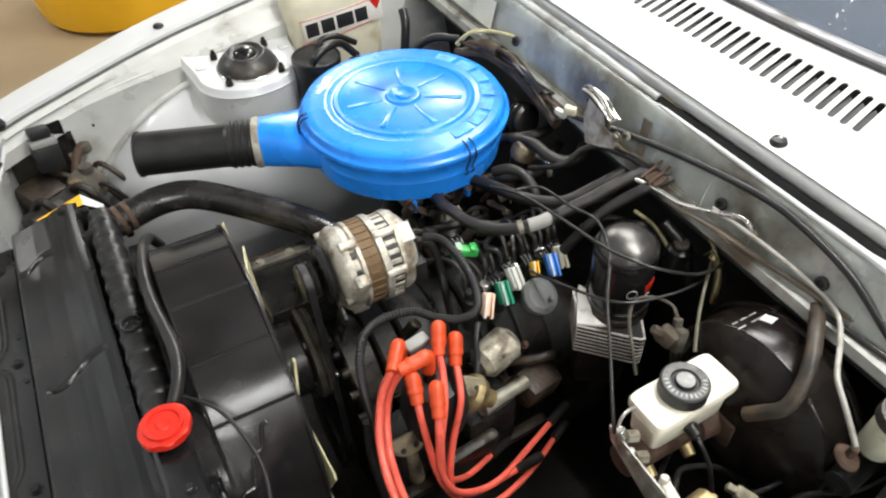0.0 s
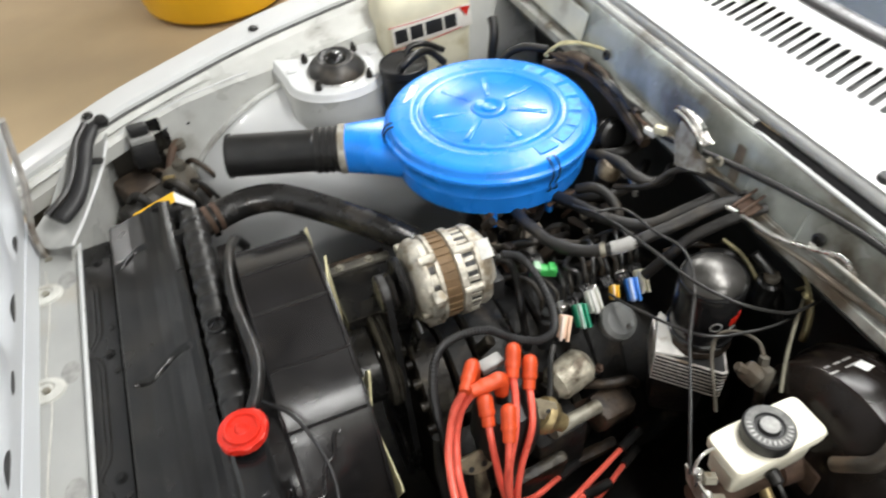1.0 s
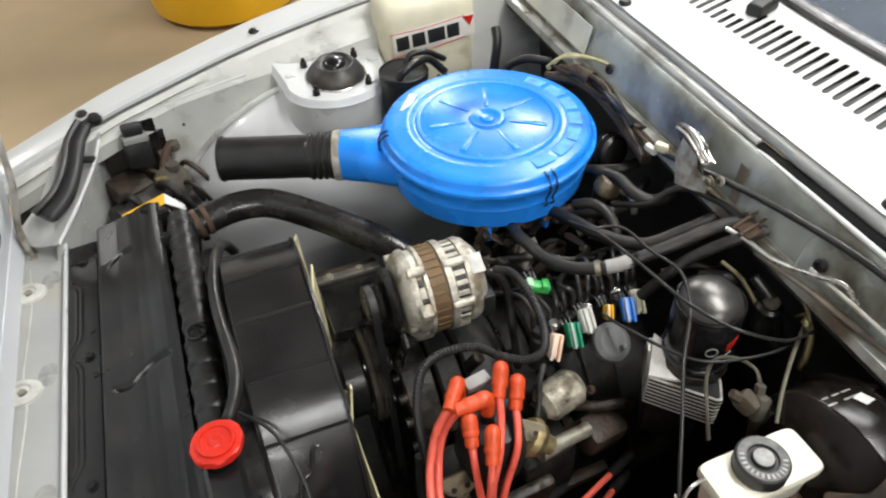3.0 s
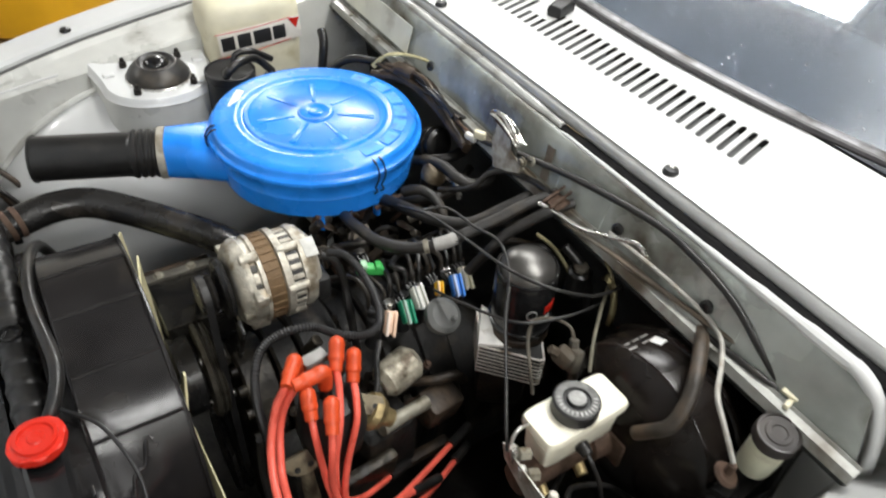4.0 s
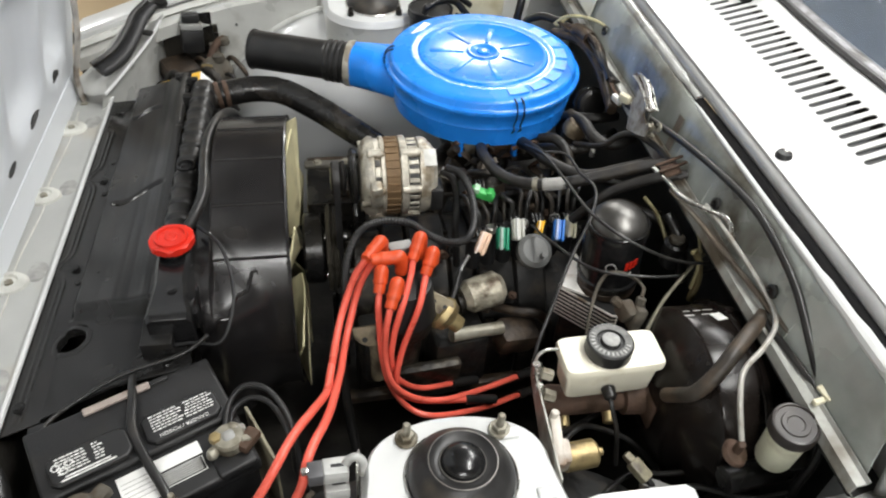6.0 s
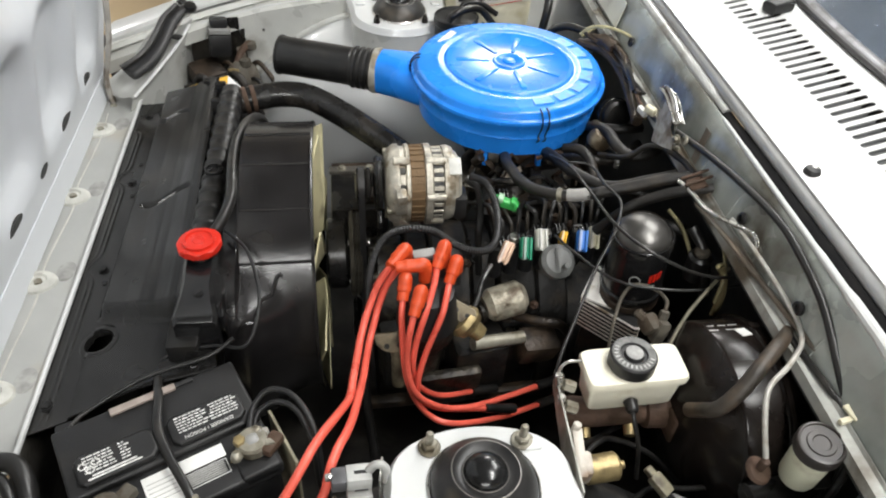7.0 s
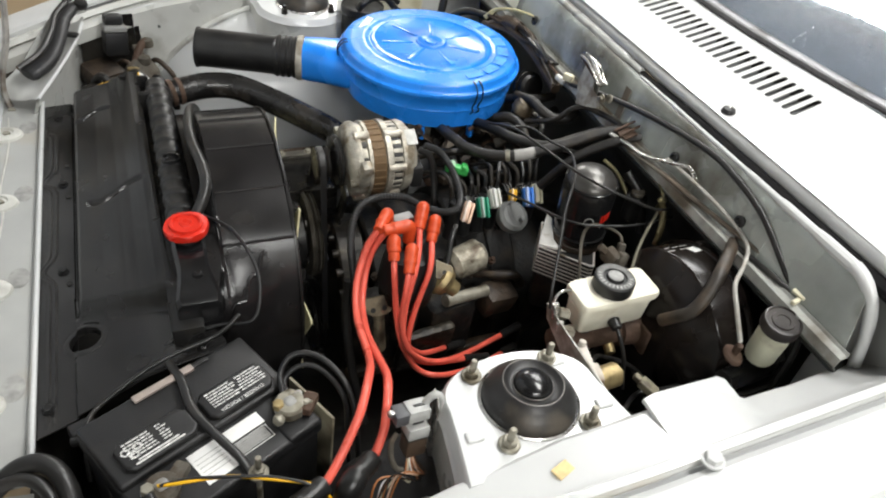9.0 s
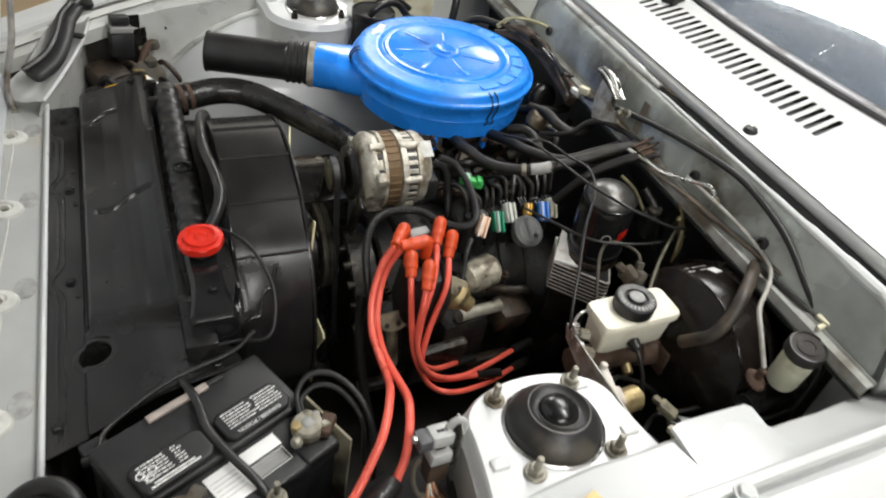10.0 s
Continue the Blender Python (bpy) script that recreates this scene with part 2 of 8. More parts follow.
def lerp(table, x):
    xs, ys = zip(*table)
    return float(np.interp(x, xs, ys))


def text(name, words, size, m, material, parent, label=""):
    c = bpy.data.curves.new(name, "FONT")
    c.body, c.size, c.extrude, c.align_x, c.align_y = words, size, 0.0002, "CENTER", "CENTER"
    tmp = new("lettering", c)
    dg = bpy.context.evaluated_depsgraph_get()
    me = bpy.data.meshes.new_from_object(tmp.evaluated_get(dg))
    bpy.data.objects.remove(tmp)
    me.transform(Matrix.Translation(-BASE[parent]) @ m)
    me.materials.clear()
    me.materials.append(material)
    ob = new(name, me)
    ob.parent = parent
    BASE[ob] = BASE[parent]
    return tagged(ob, label)


def hexnut(bm, p, r, h, m=Matrix()):
    return prism(bm, [(r * math.cos(i * math.pi / 3), r * math.sin(i * math.pi / 3)) for i in range(6)], 0, h, Matrix.Translation(p) @ m, 0.0008, 1)


def bolt(p, r, parent, material=ZINC, h=0.006, turn=(0, 0, 0)):
    bm = B()
    m = pose(0, 0, 0, *turn)
    hexnut(bm, p, r, h, m)
    lathe(bm, [(r * 1.35, -0.001), (r * 1.35, 0.0012)], Matrix.Translation(p) @ m, 16)
    return part("bolt", bm, material, parent)


# ---- the garage ----
def garage():
    x0, x1, y0, y1, h = -3.6, 4.2, -3.2, 5.6, 2.9
    bm = B()
    sheet(bm, lambda u, v: (u, v, 0), span(x0 - 0.2, x1 + 0.2, 8), span(y0 - 0.2, y1 + 0.2, 8), 0)
    solo("floor", bm, FLOORM, (0, 0, 0), "tan brown concrete garage floor", "floor", kind="structure")
    for name, c, s in (
        ("wall_north", ((x0 + x1) / 2, y1 + 0.1, h / 2), (x1 - x0 + 0.4, 0.2, h)),
        ("wall_south", ((x0 + x1) / 2, y0 - 0.1, h / 2), (x1 - x0 + 0.4, 0.2, h)),
        ("wall_west", (x0 - 0.1, (y0 + y1) / 2, h / 2), (0.2, y1 - y0, h)),
        ("wall_east", (x1 + 0.1, (y0 + y1) / 2, h / 2), (0.2, y1 - y0, h)),
    ):
        solo(name, box(B(), c, s, bev=0), WALLM, (c[0], c[1], 0), "plain pale grey garage wall", "wall", kind="structure")
    solo("ceiling", box(B(), ((x0 + x1) / 2, (y0 + y1) / 2, h + 0.1), (x1 - x0 + 0.4, y1 - y0 + 0.4, 0.2), bev=0), CEILM, (0, 0, h), "plain dark grey garage ceiling, out of view", "ceiling", kind="structure")


TUBE = glow("lamp_diffuser", (0.93, 0.97, 1.0), 8)


def ceiling_light(x, y, power, turn=0):
    t = thing("ceiling_light", (x, y, 2.9), "long white fluorescent ceiling light out of view, lit", "ceiling light", "garage ceiling lights")
    t.rotation_euler[2] = radians(turn)
    base = BASE[t]
    part("housing", box(B(), base + Vector((0, 0, -0.03)), (0.22, 1.5, 0.06), bev=0.006), WHITE, t)
    part("diffuser", box(B(), base + Vector((0, 0, -0.075)), (0.18, 1.46, 0.03), bev=0.01), TUBE, t)
    lamp = bpy.data.lights.new("tube_lamp", "AREA")
    lamp.shape, lamp.size, lamp.size_y, lamp.energy, lamp.color = "RECTANGLE", 0.2, 1.46, power, (1.0, 0.985, 0.95)
    ob = new("tube_lamp", lamp)
    ob.parent = t
    ob.location = (0, 0, -0.1)


garage()
ceiling_light(0.75, -0.1, 38)
# unseen lamp, added to brighten the floor beyond the car
ceiling_light(-2.2, 3.2, 40)
ceiling_light(1.2, 4.35, 75)
ceiling_light(1.28, 1.75, 18)
# twin added beside the last tube to widen its windscreen reflection
ceiling_light(1.53, 1.75, 18)
# added pair behind the viewer, in place of daylight mirrored in the shroud
ceiling_light(-0.35, -2.25, 30, 90)
ceiling_light(-0.35, -2.75, 24, 90)

# ---- the car body ----
car = thing("car", (0, MID, 0), "silver white sports car with its hood open", "car")


def groove(x):
    """Half width of the hood opening."""
    return lerp([(-0.62, 0.56), (-0.5, 0.605), (-0.4, 0.645), (-0.3, 0.672), (-0.2, 0.695), (-0.1, 0.71), (0.05, 0.718), (0.45, 0.724), (0.7, 0.725)], x)


def brim(x):
    """Height of the hood opening's edge."""
    return lerp([(-0.62, 0.752), (-0.45, 0.79), (-0.3, 0.815), (-0.15, 0.842), (0.0, 0.868), (0.1, 0.884), (0.35, 0.915), (0.7, 0.96)], x)


def inner(x):
    """Half width of the flange's inner edge."""
    return groove(x) - lerp([(-0.6, 0.025), (-0.3, 0.03), (-0.12, 0.075), (0.0, 0.09), (0.2, 0.092), (0.4, 0.075)], x)


# shade of the far gutter gap, as a colour
GUT = mat("gutter_shade_grey", (0.07, 0.07, 0.068), 0.5, 0, 0.3, 30, 0.1)


# bay paint turned near black for the shade round the near wheel house
HOUSESHADE = mat("wheel_house_shade", (0.018, 0.018, 0.018), 0.6, 0.0, 0.3, 30, 0.4, 120, (0.04, 0.036, 0.03), 0.3)


def fender(s, name):
    """s = 1 is the fender beside the viewer."""
    xs = span(-0.62, 0.70, 44)

    def skin(x, k):
        g, z = groove(x), brim(x)
        d, dz = (
            (g + 0.004, -0.012), (g + 0.006, 0.0), (g + 0.014, 0.006), (g + 0.045, 0.012), (g + 0.085, 0.006), (g + 0.115, -0.015),
            (g + 0.135, -0.06), (g + 0.14, -0.14), (g + 0.14, -0.3), (g + 0.12, -0.5), (g + 0.1, -0.62),
        )[int(k)]
        return (x, MID - s * d, z + dz)

    part(name, sheet(B(), skin, xs, list(range(11)), 0.0015), PAINT, car, "silver white outer fender skin", 25)

    def apron(x, k):
        g, i, z = groove(x), inner(x), brim(x)
        drop = 0.0
        if s > 0:
            i = g - lerp([(-0.6, 0.025), (-0.3, 0.03), (-0.12, 0.075), (0.0, 0.09), (0.19, 0.09), (0.22, 0.07), (0.3, 0.076), (0.4, 0.09)], x)
            drop = lerp([(0.18, 0), (0.25, 0.013), (0.3, 0.025), (0.4, 0.049), (0.5, 0.07)], x)
        d, h = (
            (g + 0.0035, z - 0.013), (g - 0.001, z - 0.006), (g - 0.016, z - 0.004), (g - 0.022, z - 0.014), ((g + i) / 2, z - 0.02 - 0.6 * drop),
            (i + 0.006, z - 0.028 - drop), (i, z - 0.034 - drop), (i - 0.002, z - 0.06 - drop), (i - 0.012, z - 0.16), (i - 0.03, z - 0.32), (i - 0.05, 0.28),
        )[int(k)]
        return (x, MID - s * d, h)

    def well(x, k):
        """The far wall stops in front of the wheel house, at a shade-dark sheet."""
        return k > 7 and x < ((-0.345, -0.33, -0.31)[min(2, int(k) - 7)] if s < 0 else -0.12)

    part("inner_fender", sheet(B(), apron, span(-0.62, 0.50, 56), list(range(11)), 0.0015, well), BAY if s < 0 else PAINT, car, "grey inner fender", 30)
    # wheel house, a rounded drum under the strut tower
    rings = []
    for d, r in ((0.66, 0.35), (0.56, 0.35), (0.52, 0.345), (0.49, 0.33), (0.475, 0.3), (0.47, 0.24)) if s > 0 else ((0.68, 0.40), (0.61, 0.399), (0.585, 0.393), (0.56, 0.378), (0.53, 0.362), (0.50, 0.345), (0.47, 0.318), (0.445, 0.28), (0.43, 0.22)):
        rings.append([(0.0 + r * math.cos(a), MID - s * d, 0.40 + r * math.sin(a)) for a in span(math.radians(-20), math.radians(200), 30)])
    rings.append([(0.2 * math.cos(a), MID - s * (0.47 if s > 0 else 0.41), 0.27 + 0.03 * math.sin(a)) for a in span(0, math.pi, 30)])
    # near drum darkened for shade, far one in lighter paint for the light
    part("wheel_house", loft(B(), rings, False, False, False), HOUSESHADE if s > 0 else PAINT, car, "rounded wheel house", 60)
    if s > 0:
        # added dark sheet where the near cavity lies in shade
        part("dark_well_sheet", sheet(B(), lambda u, v: (-0.66 + 0.52 * u, MID - 0.64 + 0.02 * u, 0.28 + 0.5 * v), span(0, 1, 4), span(0, 1, 4), 0.002), UNDER, car)
        # grey tube drawn along the gutter for its soft shading
        gut = [(x, MID - groove(x) + 0.004, brim(x) - 0.0045) for x in span(-0.3, 0.42, 20)]
        part("gutter_gap_line", tube(B(), gut, 0.003, 8, 3, flat=0.7), PANEL, car, "grey line for the shading along the gutter")
    if s < 0:
        arc = [(0.403 * math.cos(a), MID + 0.6 + 0.012 * math.sin(a), 0.40 + 0.403 * math.sin(a)) for a in span(radians(95), radians(178), 14)]
        part("pressed_bead", tube(B(), arc, 0.006, 10, 3), BAY, car)
        # sheet added behind the far opening, its colour giving the cavity's shade
        part("dark_well_sheet", sheet(B(), lambda u, v: (-0.66 + 0.36 * u, MID + 0.66 - 0.02 * u, 0.28 + 0.44 * v), span(0, 1, 4), span(0, 1, 4), 0.002), UNDER, car)
        # dark tube drawn along the gutter for the shade in its gap
        gut = [(x, MID + groove(x) - 0.006, brim(x) - 0.004) for x in span(-0.44, 0.30, 20)]
        part("gutter_gap_line", tube(B(), gut, 0.0042, 8, 3, flat=0.7), GUT, car, "dark line for the shaded gutter gap")
        gut = [(x, MID + inner(x) + 0.010, brim(x) - 0.027) for x in span(-0.43, -0.16, 12)]
        part("flange_edge", tube(B(), gut, 0.003, 8, 3), PAINT, car)


fender(1, "fender")
fender(-1, "fender")


def strut_tower(s):
    """Top plate rounded towards the engine; its inner side lies a little lower."""
    out = [(0.115, 0.085), (0.104, 0.03), (0.098, -0.008)] + [(0.098 * math.cos(a), -0.012 - 0.066 * math.sin(a) ** 0.8) for a in span(0.12, math.pi - 0.12, 18)] + [(-0.098, -0.008), (-0.104, 0.03), (-0.115, 0.085)]
    if s < 0:
        out = [(0.112, 0.085), (0.104, 0.04), (0.100, 0.01)] + [(0.100 * math.cos(a), -0.004 - 0.080 * math.sin(a)) for a in span(0.10, math.pi - 0.10, 20)] + [(-0.100, 0.01), (-0.104, 0.04), (-0.112, 0.085)]
    rings = []
    for z, k in ((0.50, 1.22), (0.62, 1.12), (0.76, 1.03), (0.80 if s > 0 else 0.811, 1.0), (0.815, 0.985), (0.82, 0.95)):
        ring = []
        for x, o in out:
            zz = z + (0.06 * o if z > 0.75 else 0)
            ring.append((x * k, MID - s * (MID + (o * k if o < 0 else o)), zz))
        rings.append(ring)
    # walls take the greyer bay paint for the shade on them
    ob = part("strut_tower", loft(B(), rings[:4], True, False, False), BAY, car, "strut tower, walls greyed for shade below a white top plate", 40)
    rings[3:3] = [[(x * 1.035, MID - s * (MID + (o * 1.035 if o < 0 else o)), (0.796 if s > 0 else 0.807) + 0.06 * o) for x, o in out]]
    part("top_plate", loft(B(), rings[3:], True, False, True), PAINT, ob, "white painted top plate", 40)
    for dx in (-1, 1):
        for dy in (-1, 1):
            x, o = dx * 0.0505, dy * 0.0505
            p = Vector((x, MID - s * (MID + o), 0.821 + 0.06 * o))
            bm = B()
            lathe(bm, [(0.012, 0), (0.0125, 0.002), (0.011, 0.0035)] if s > 0 else [(0.007, 0), (0.007, 0.003)], Matrix.Translation(p), 20)
            hexnut(bm, p + Vector((0, 0, 0.003)), 0.0085 if s > 0 else 0.0065, 0.008)
            lathe(bm, [(0.0042, 0.01), (0.0042, 0.026), (0.003, 0.028)] if s > 0 else [(0.004, 0.008), (0.004, 0.016), (0.003, 0.018)], Matrix.Translation(p), 12)
            part("stud_nut", bm, ZINC if s > 0 else OLDALU, ob, "dull zinc stud and nut")
    # pressed bumps on the plate
    for o, x in ((0.03, 0.082), (0.03, -0.082), (-0.045, 0.06)):
        bm = B()
        box(bm, (x, MID - s * (MID + o), 0.821 + 0.06 * o), (0.02, 0.014, 0.006), bev=0.0028, seg=3)
        part("pressing", bm, PAINT, ob)
    cap = thing("strut_cap", (0, MID - s * MID, 0.82), "black rubber strut mount with a domed dust cap", "strut mount", "strut mounts")
    m = Matrix.Translation((0, MID - s * MID, 0.819)) @ pose(0, 0, 0, 3.4 * -s, 0, 0)
    part("mount_ring", lathe(B(), [(0.058, 0), (0.0588, 0.003), (0.0572, 0.0045), (0.0562, 0.002)], m, 64, True, False), STEEL, cap)
    part("rubber_mount", lathe(B(), [(0.0555, 0.001), (0.055, 0.006), (0.0525, 0.012), (0.048, 0.018), (0.042, 0.0235), (0.038, 0.027), (0.0362, 0.0295), (0.0345, 0.0302), (0.032, 0.0285), (0.029, 0.0262), (0.0245, 0.0255)], m, 64, True, True), mat("dusty_mount_rubber", (0.017, 0.0165, 0.0165), 0.42, 0.0, 0.3, 30, 0.12, 240, (0.06, 0.05, 0.038), 0.35), cap, "dusty black rubber cone")
    part("dust_cap", lathe(B(), [(0.0228, 0.025), (0.0228, 0.0275), (0.0215, 0.0305), (0.0185, 0.034), (0.0135, 0.037), (0.0075, 0.0386), (0.0025, 0.039)], m, 48), BLACK, cap, "glossy black domed cap")
    bm = B()
    lathe(bm, [(0.0342, 0.0303), (0.0352, 0.0310), (0.0340, 0.0312)], m, 48, False, False)
    lathe(bm, [(0.0229, 0.0262), (0.0238, 0.0268), (0.0229, 0.0274)], m, 48, False, False)
    part("ridge", bm, mat("dull_ridge", (0.16, 0.15, 0.14), 0.4, 0.4, 0.2, 60, 0.1), cap)


strut_tower(1)
strut_tower(-1)

# tab and small fittings of the fender beside the viewer
bm = B()
prism(bm, [(0.10, -0.062), (0.118, -0.058), (0.205, -0.058), (0.212, -0.064), (0.212, -0.11), (0.10, -0.11)], 0.858, 0.864, pose(0, 0, 0), 0.001)
part("mounting_tab", bm, PAINT, car)
# hole drawn as a flat black disc
part("tab_hole", lathe(B(), [(0.006, 0.866), (0.006, 0.8665)], Matrix.Translation((0.163, -0.105, 0.0)), 16), INK, car)
for x, y, z in ((0.104, -0.162, 0.893), (-0.25, -0.128, 0.835)):
    bolt((x, y, z), 0.009, car, PAINT, 0.007)
for x, y, z in ((-0.12, MID + 0.735, 0.852), (-0.47, MID + 0.655, 0.795)):
    part("rubber_stop", lathe(B(), [(0.008, 0), (0.011, 0.004), (0.009, 0.008), (0.004, 0.01)], Matrix.Translation((x, y, z)), 16), RUBBER, car)
# yellowish stain on the fender, built as a thin flat patch
box(bm := B(), (-0.02, -0.105, 0.8455), (0.022, 0.014, 0.0022), (0, 0, 20), 0.0008)
part("yellow_mark", bm, mat("yellow_stain", (0.72, 0.55, 0.26), 0.6, 0.0, 0.25, 90, 0.1, 200), car, "yellowish stain mark")
# holes in the far wall, drawn as black dots
for x, z in ((-0.30, 0.74), (-0.28, 0.715), (-0.24, 0.735), (-0.262, 0.70)):
    y = MID + inner(x) - 0.003
    part("plug", cyl(B(), (x, y + 0.01, z), (x, y - 0.001, z), 0.004), INK, car)

GRIMY = mat("rubbed_grey", (0.30, 0.30, 0.285), 0.55, 0, 0.3, 60, 0.1)
# front cross panel with its hood spacers
def front(x, y):
    z = 0.694
    if x > -0.537:
        z += 0.010
    if x < -0.60:
        z += (-0.60 - x) * 0.35
    return (x, y, z)


part("front_panel", sheet(B(), front, [-0.70, -0.66, -0.62, -0.60, -0.585, -0.57, -0.555, -0.545, -0.539, -0.535, -0.531], span(0.13, 1.0, 30), 0.0015), PANEL, car, "silver grey panel in front of the radiator", 40)
part("panel_edge", box(B(), (-0.531, 0.565, 0.702), (0.006, 0.87, 0.008), bev=0.003), PAINT, car)
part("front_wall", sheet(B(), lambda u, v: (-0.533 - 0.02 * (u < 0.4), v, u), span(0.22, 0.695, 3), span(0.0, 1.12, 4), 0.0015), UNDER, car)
part("nose", sheet(B(), lambda u, v: (-0.70 - 0.25 * u, v, 0.73 - 0.12 * u - 0.4 * max(0, u - 0.7)), span(0, 1, 8), span(-0.02, 1.14, 12), 0.002), PAINT, car, "silver white nose panel", 40)
for y in (0.252, 0.458, 0.664, 0.87):
    bm = B()
    lathe(bm, [(0.030, 0), (0.028, 0.004), (0.021, 0.0075), (0.016, 0.008), (0.013, 0.005), (0.009, 0.0052), (0.004, 0.0065)], pose(-0.592, y, 0.694) @ Matrix.Diagonal((1, 0.8, 1, 1)), 24)
    lathe(bm, [(0.027, 0), (0.024, 0.003), (0.016, 0.005), (0.004, 0.0055)], pose(-0.618, y - 0.004, 0.695, 0, -6, 0) @ Matrix.Diagonal((1.1, 0.75, 1, 1)), 24)
    sp = part("hood_spacer", bm, mat("sealant_white", (0.52, 0.52, 0.48), 0.5, 0.0, 0.2, 40, 0.3, 160, (0.36, 0.34, 0.29), 0.35), car, "round pressed pad with a dull bolt")
    part("stain", lathe(B(), [(0.018, 0), (0.0175, 0.0003), (0.001, 0.0004)], pose(-0.556, y + 0.022, 0.6945) @ Matrix.Diagonal((0.8, 1.2, 1, 1)), 20), GRIMY, sp, "grey rub mark")
    bm = B()
    hexnut(bm, (-0.588, y - 0.004, 0.6985), 0.0065, 0.005)
    part("bolt", bm, ZINC, sp)
bm = B()
tube(bm, [(-0.588, 0.2, 0.694), (-0.590, 0.30, 0.6945), (-0.584, 0.42, 0.694), (-0.591, 0.50, 0.6945), (-0.584, 0.63, 0.694), (-0.591, 0.70, 0.6945), (-0.585, 0.83, 0.694), (-0.590, 0.93, 0.694)], 0.0018, 8, 6)
part("panel_seam", bm, mat("seam_sealer", (0.46, 0.455, 0.42), 0.5, 0.0, 0.15, 40, 0.2), car)

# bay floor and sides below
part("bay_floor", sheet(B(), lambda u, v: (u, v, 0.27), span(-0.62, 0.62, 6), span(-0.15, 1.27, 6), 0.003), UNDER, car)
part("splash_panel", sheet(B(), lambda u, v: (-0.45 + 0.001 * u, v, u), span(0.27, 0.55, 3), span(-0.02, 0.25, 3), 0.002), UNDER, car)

# firewall: a ledge below, a grey face that leans up to a bright lip
def lipx(y):
    return 0.402 + 0.022 * y


FW = [(0.06, 0.28), (0.055, 0.70), (0.03, 0.83), (-0.032, 0.853), (-0.037, 0.860), (-0.034, 0.866), (-0.027, 0.870), (-0.010, 0.938), (-0.006, 0.951), (-0.001, 0.957), (0.004, 0.955), (0.007, 0.944), (0.03, 0.94)]
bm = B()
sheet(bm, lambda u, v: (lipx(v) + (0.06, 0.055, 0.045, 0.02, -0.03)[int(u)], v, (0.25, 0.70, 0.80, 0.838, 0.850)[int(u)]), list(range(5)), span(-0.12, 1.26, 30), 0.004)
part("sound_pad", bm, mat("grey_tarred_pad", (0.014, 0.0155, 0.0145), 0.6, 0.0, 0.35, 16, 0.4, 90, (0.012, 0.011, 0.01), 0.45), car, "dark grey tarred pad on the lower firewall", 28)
FW = FW[3:]
bm = B()
sheet(bm, lambda u, v: (lipx(v) + FW[int(u)][0], 1.25 - (1.25 - v) * (1.25 - lerp([(0.84, -0.09), (0.90, -0.074), (0.938, -0.058), (0.957, -0.036)], FW[int(u)][1])) / 1.35, FW[int(u)][1]), list(range(len(FW))), span(-0.10, 1.25, 30), 0.0015)
part("firewall", bm, WALLGREY, car, "grimy grey firewall", 28)
bm = B()
tube(bm, [(lipx(y) - 0.0005, y, 0.957) for y in span(-0.02, 0.465, 7)], [0.0088, 0.0068, 0.0048, 0.0038, 0.0036, 0.0034, 0.0028, 0.0012], 10, 4)
part("lip_trim", bm, PAINT, car, "bare bright lip edge")
bm = B()
tube(bm, [(lipx(y) + 0.0125, y, 0.9535 + 0.0015 * math.sin(y * 9)) for y in span(-0.08, 0.50, 10)], [0.0125, 0.0125, 0.0125, 0.012, 0.012, 0.0115, 0.0112, 0.0108, 0.010, 0.0085, 0.006], 12, 4, flat=0.8)
# one black for the rubber and for the shaded gap beside it
STRIPM = mat("rubber_and_gap_black", (0.005, 0.005, 0.0055), 0.9, 0.0, 0.3, 30, 0.3, 200, (0.010, 0.0095, 0.009), 0.3)
STRIPM.node_tree.nodes["Principled BSDF"].inputs["Specular IOR Level"].default_value = 0.15
part("weatherstrip", bm, STRIPM, car, "black rubber weatherstrip and the dark gap beside it")
bm = B()
tube(bm, [(lipx(y) + 0.0115, y, 0.957) for y in span(0.475, 1.2, 12)], [0.007, 0.010] + [0.0115] * 11, 12, 4, flat=0.75)
part("far_flange", bm, mat("grey_flange_paint", (0.33, 0.335, 0.325), 0.32, 0.2, 0.15, 20, 0.05, 200, (0.16, 0.15, 0.13), 0.25), car, "grey rolled flange below the cowl")
part("cowl_side", sheet(B(), lambda u, v: (u, -0.128 - 0.02 * (u - 0.4), v), span(0.398, 0.72, 5), span(0.60, 0.962, 4), 0.002), PAINT, car, "white inner side of the cowl")
part("corner_wall", sheet(B(), lambda u, v: (0.432, u, v), span(-0.132, -0.02, 3), span(0.60, 0.955, 4), 0.002), PAINT, car)
part("corner_trim", tube(B(), [(0.400, -0.02, 0.959), (0.398, -0.037, 0.956), (0.401, -0.058, 0.938), (0.404, -0.074, 0.897), (0.406, -0.086, 0.838), (0.407, -0.09, 0.80)], [0.0088, 0.0088, 0.0082, 0.0076, 0.0072, 0.0072], 12, 6), PAINT, car, "white rolled edge of the firewall corner")
part("corner_seal", tube(B(), [(0.412, -0.07, 0.958), (0.415, -0.095, 0.95), (0.418, -0.112, 0.92), (0.42, -0.118, 0.88)], 0.0115, 12, 6, flat=0.8), RUBBER, car, "black rubber end of the weatherstrip")
# narrow rail along the ledge, with holes and screws
bm = B()
sheet(bm, lambda u, v: (lipx(v) + (-0.043, -0.040, -0.030, -0.028)[int(u)], v, (0.866, 0.878, 0.880, 0.884)[int(u)]), [0, 1, 2, 3], span(-0.088, 1.18, 18), 0.002)
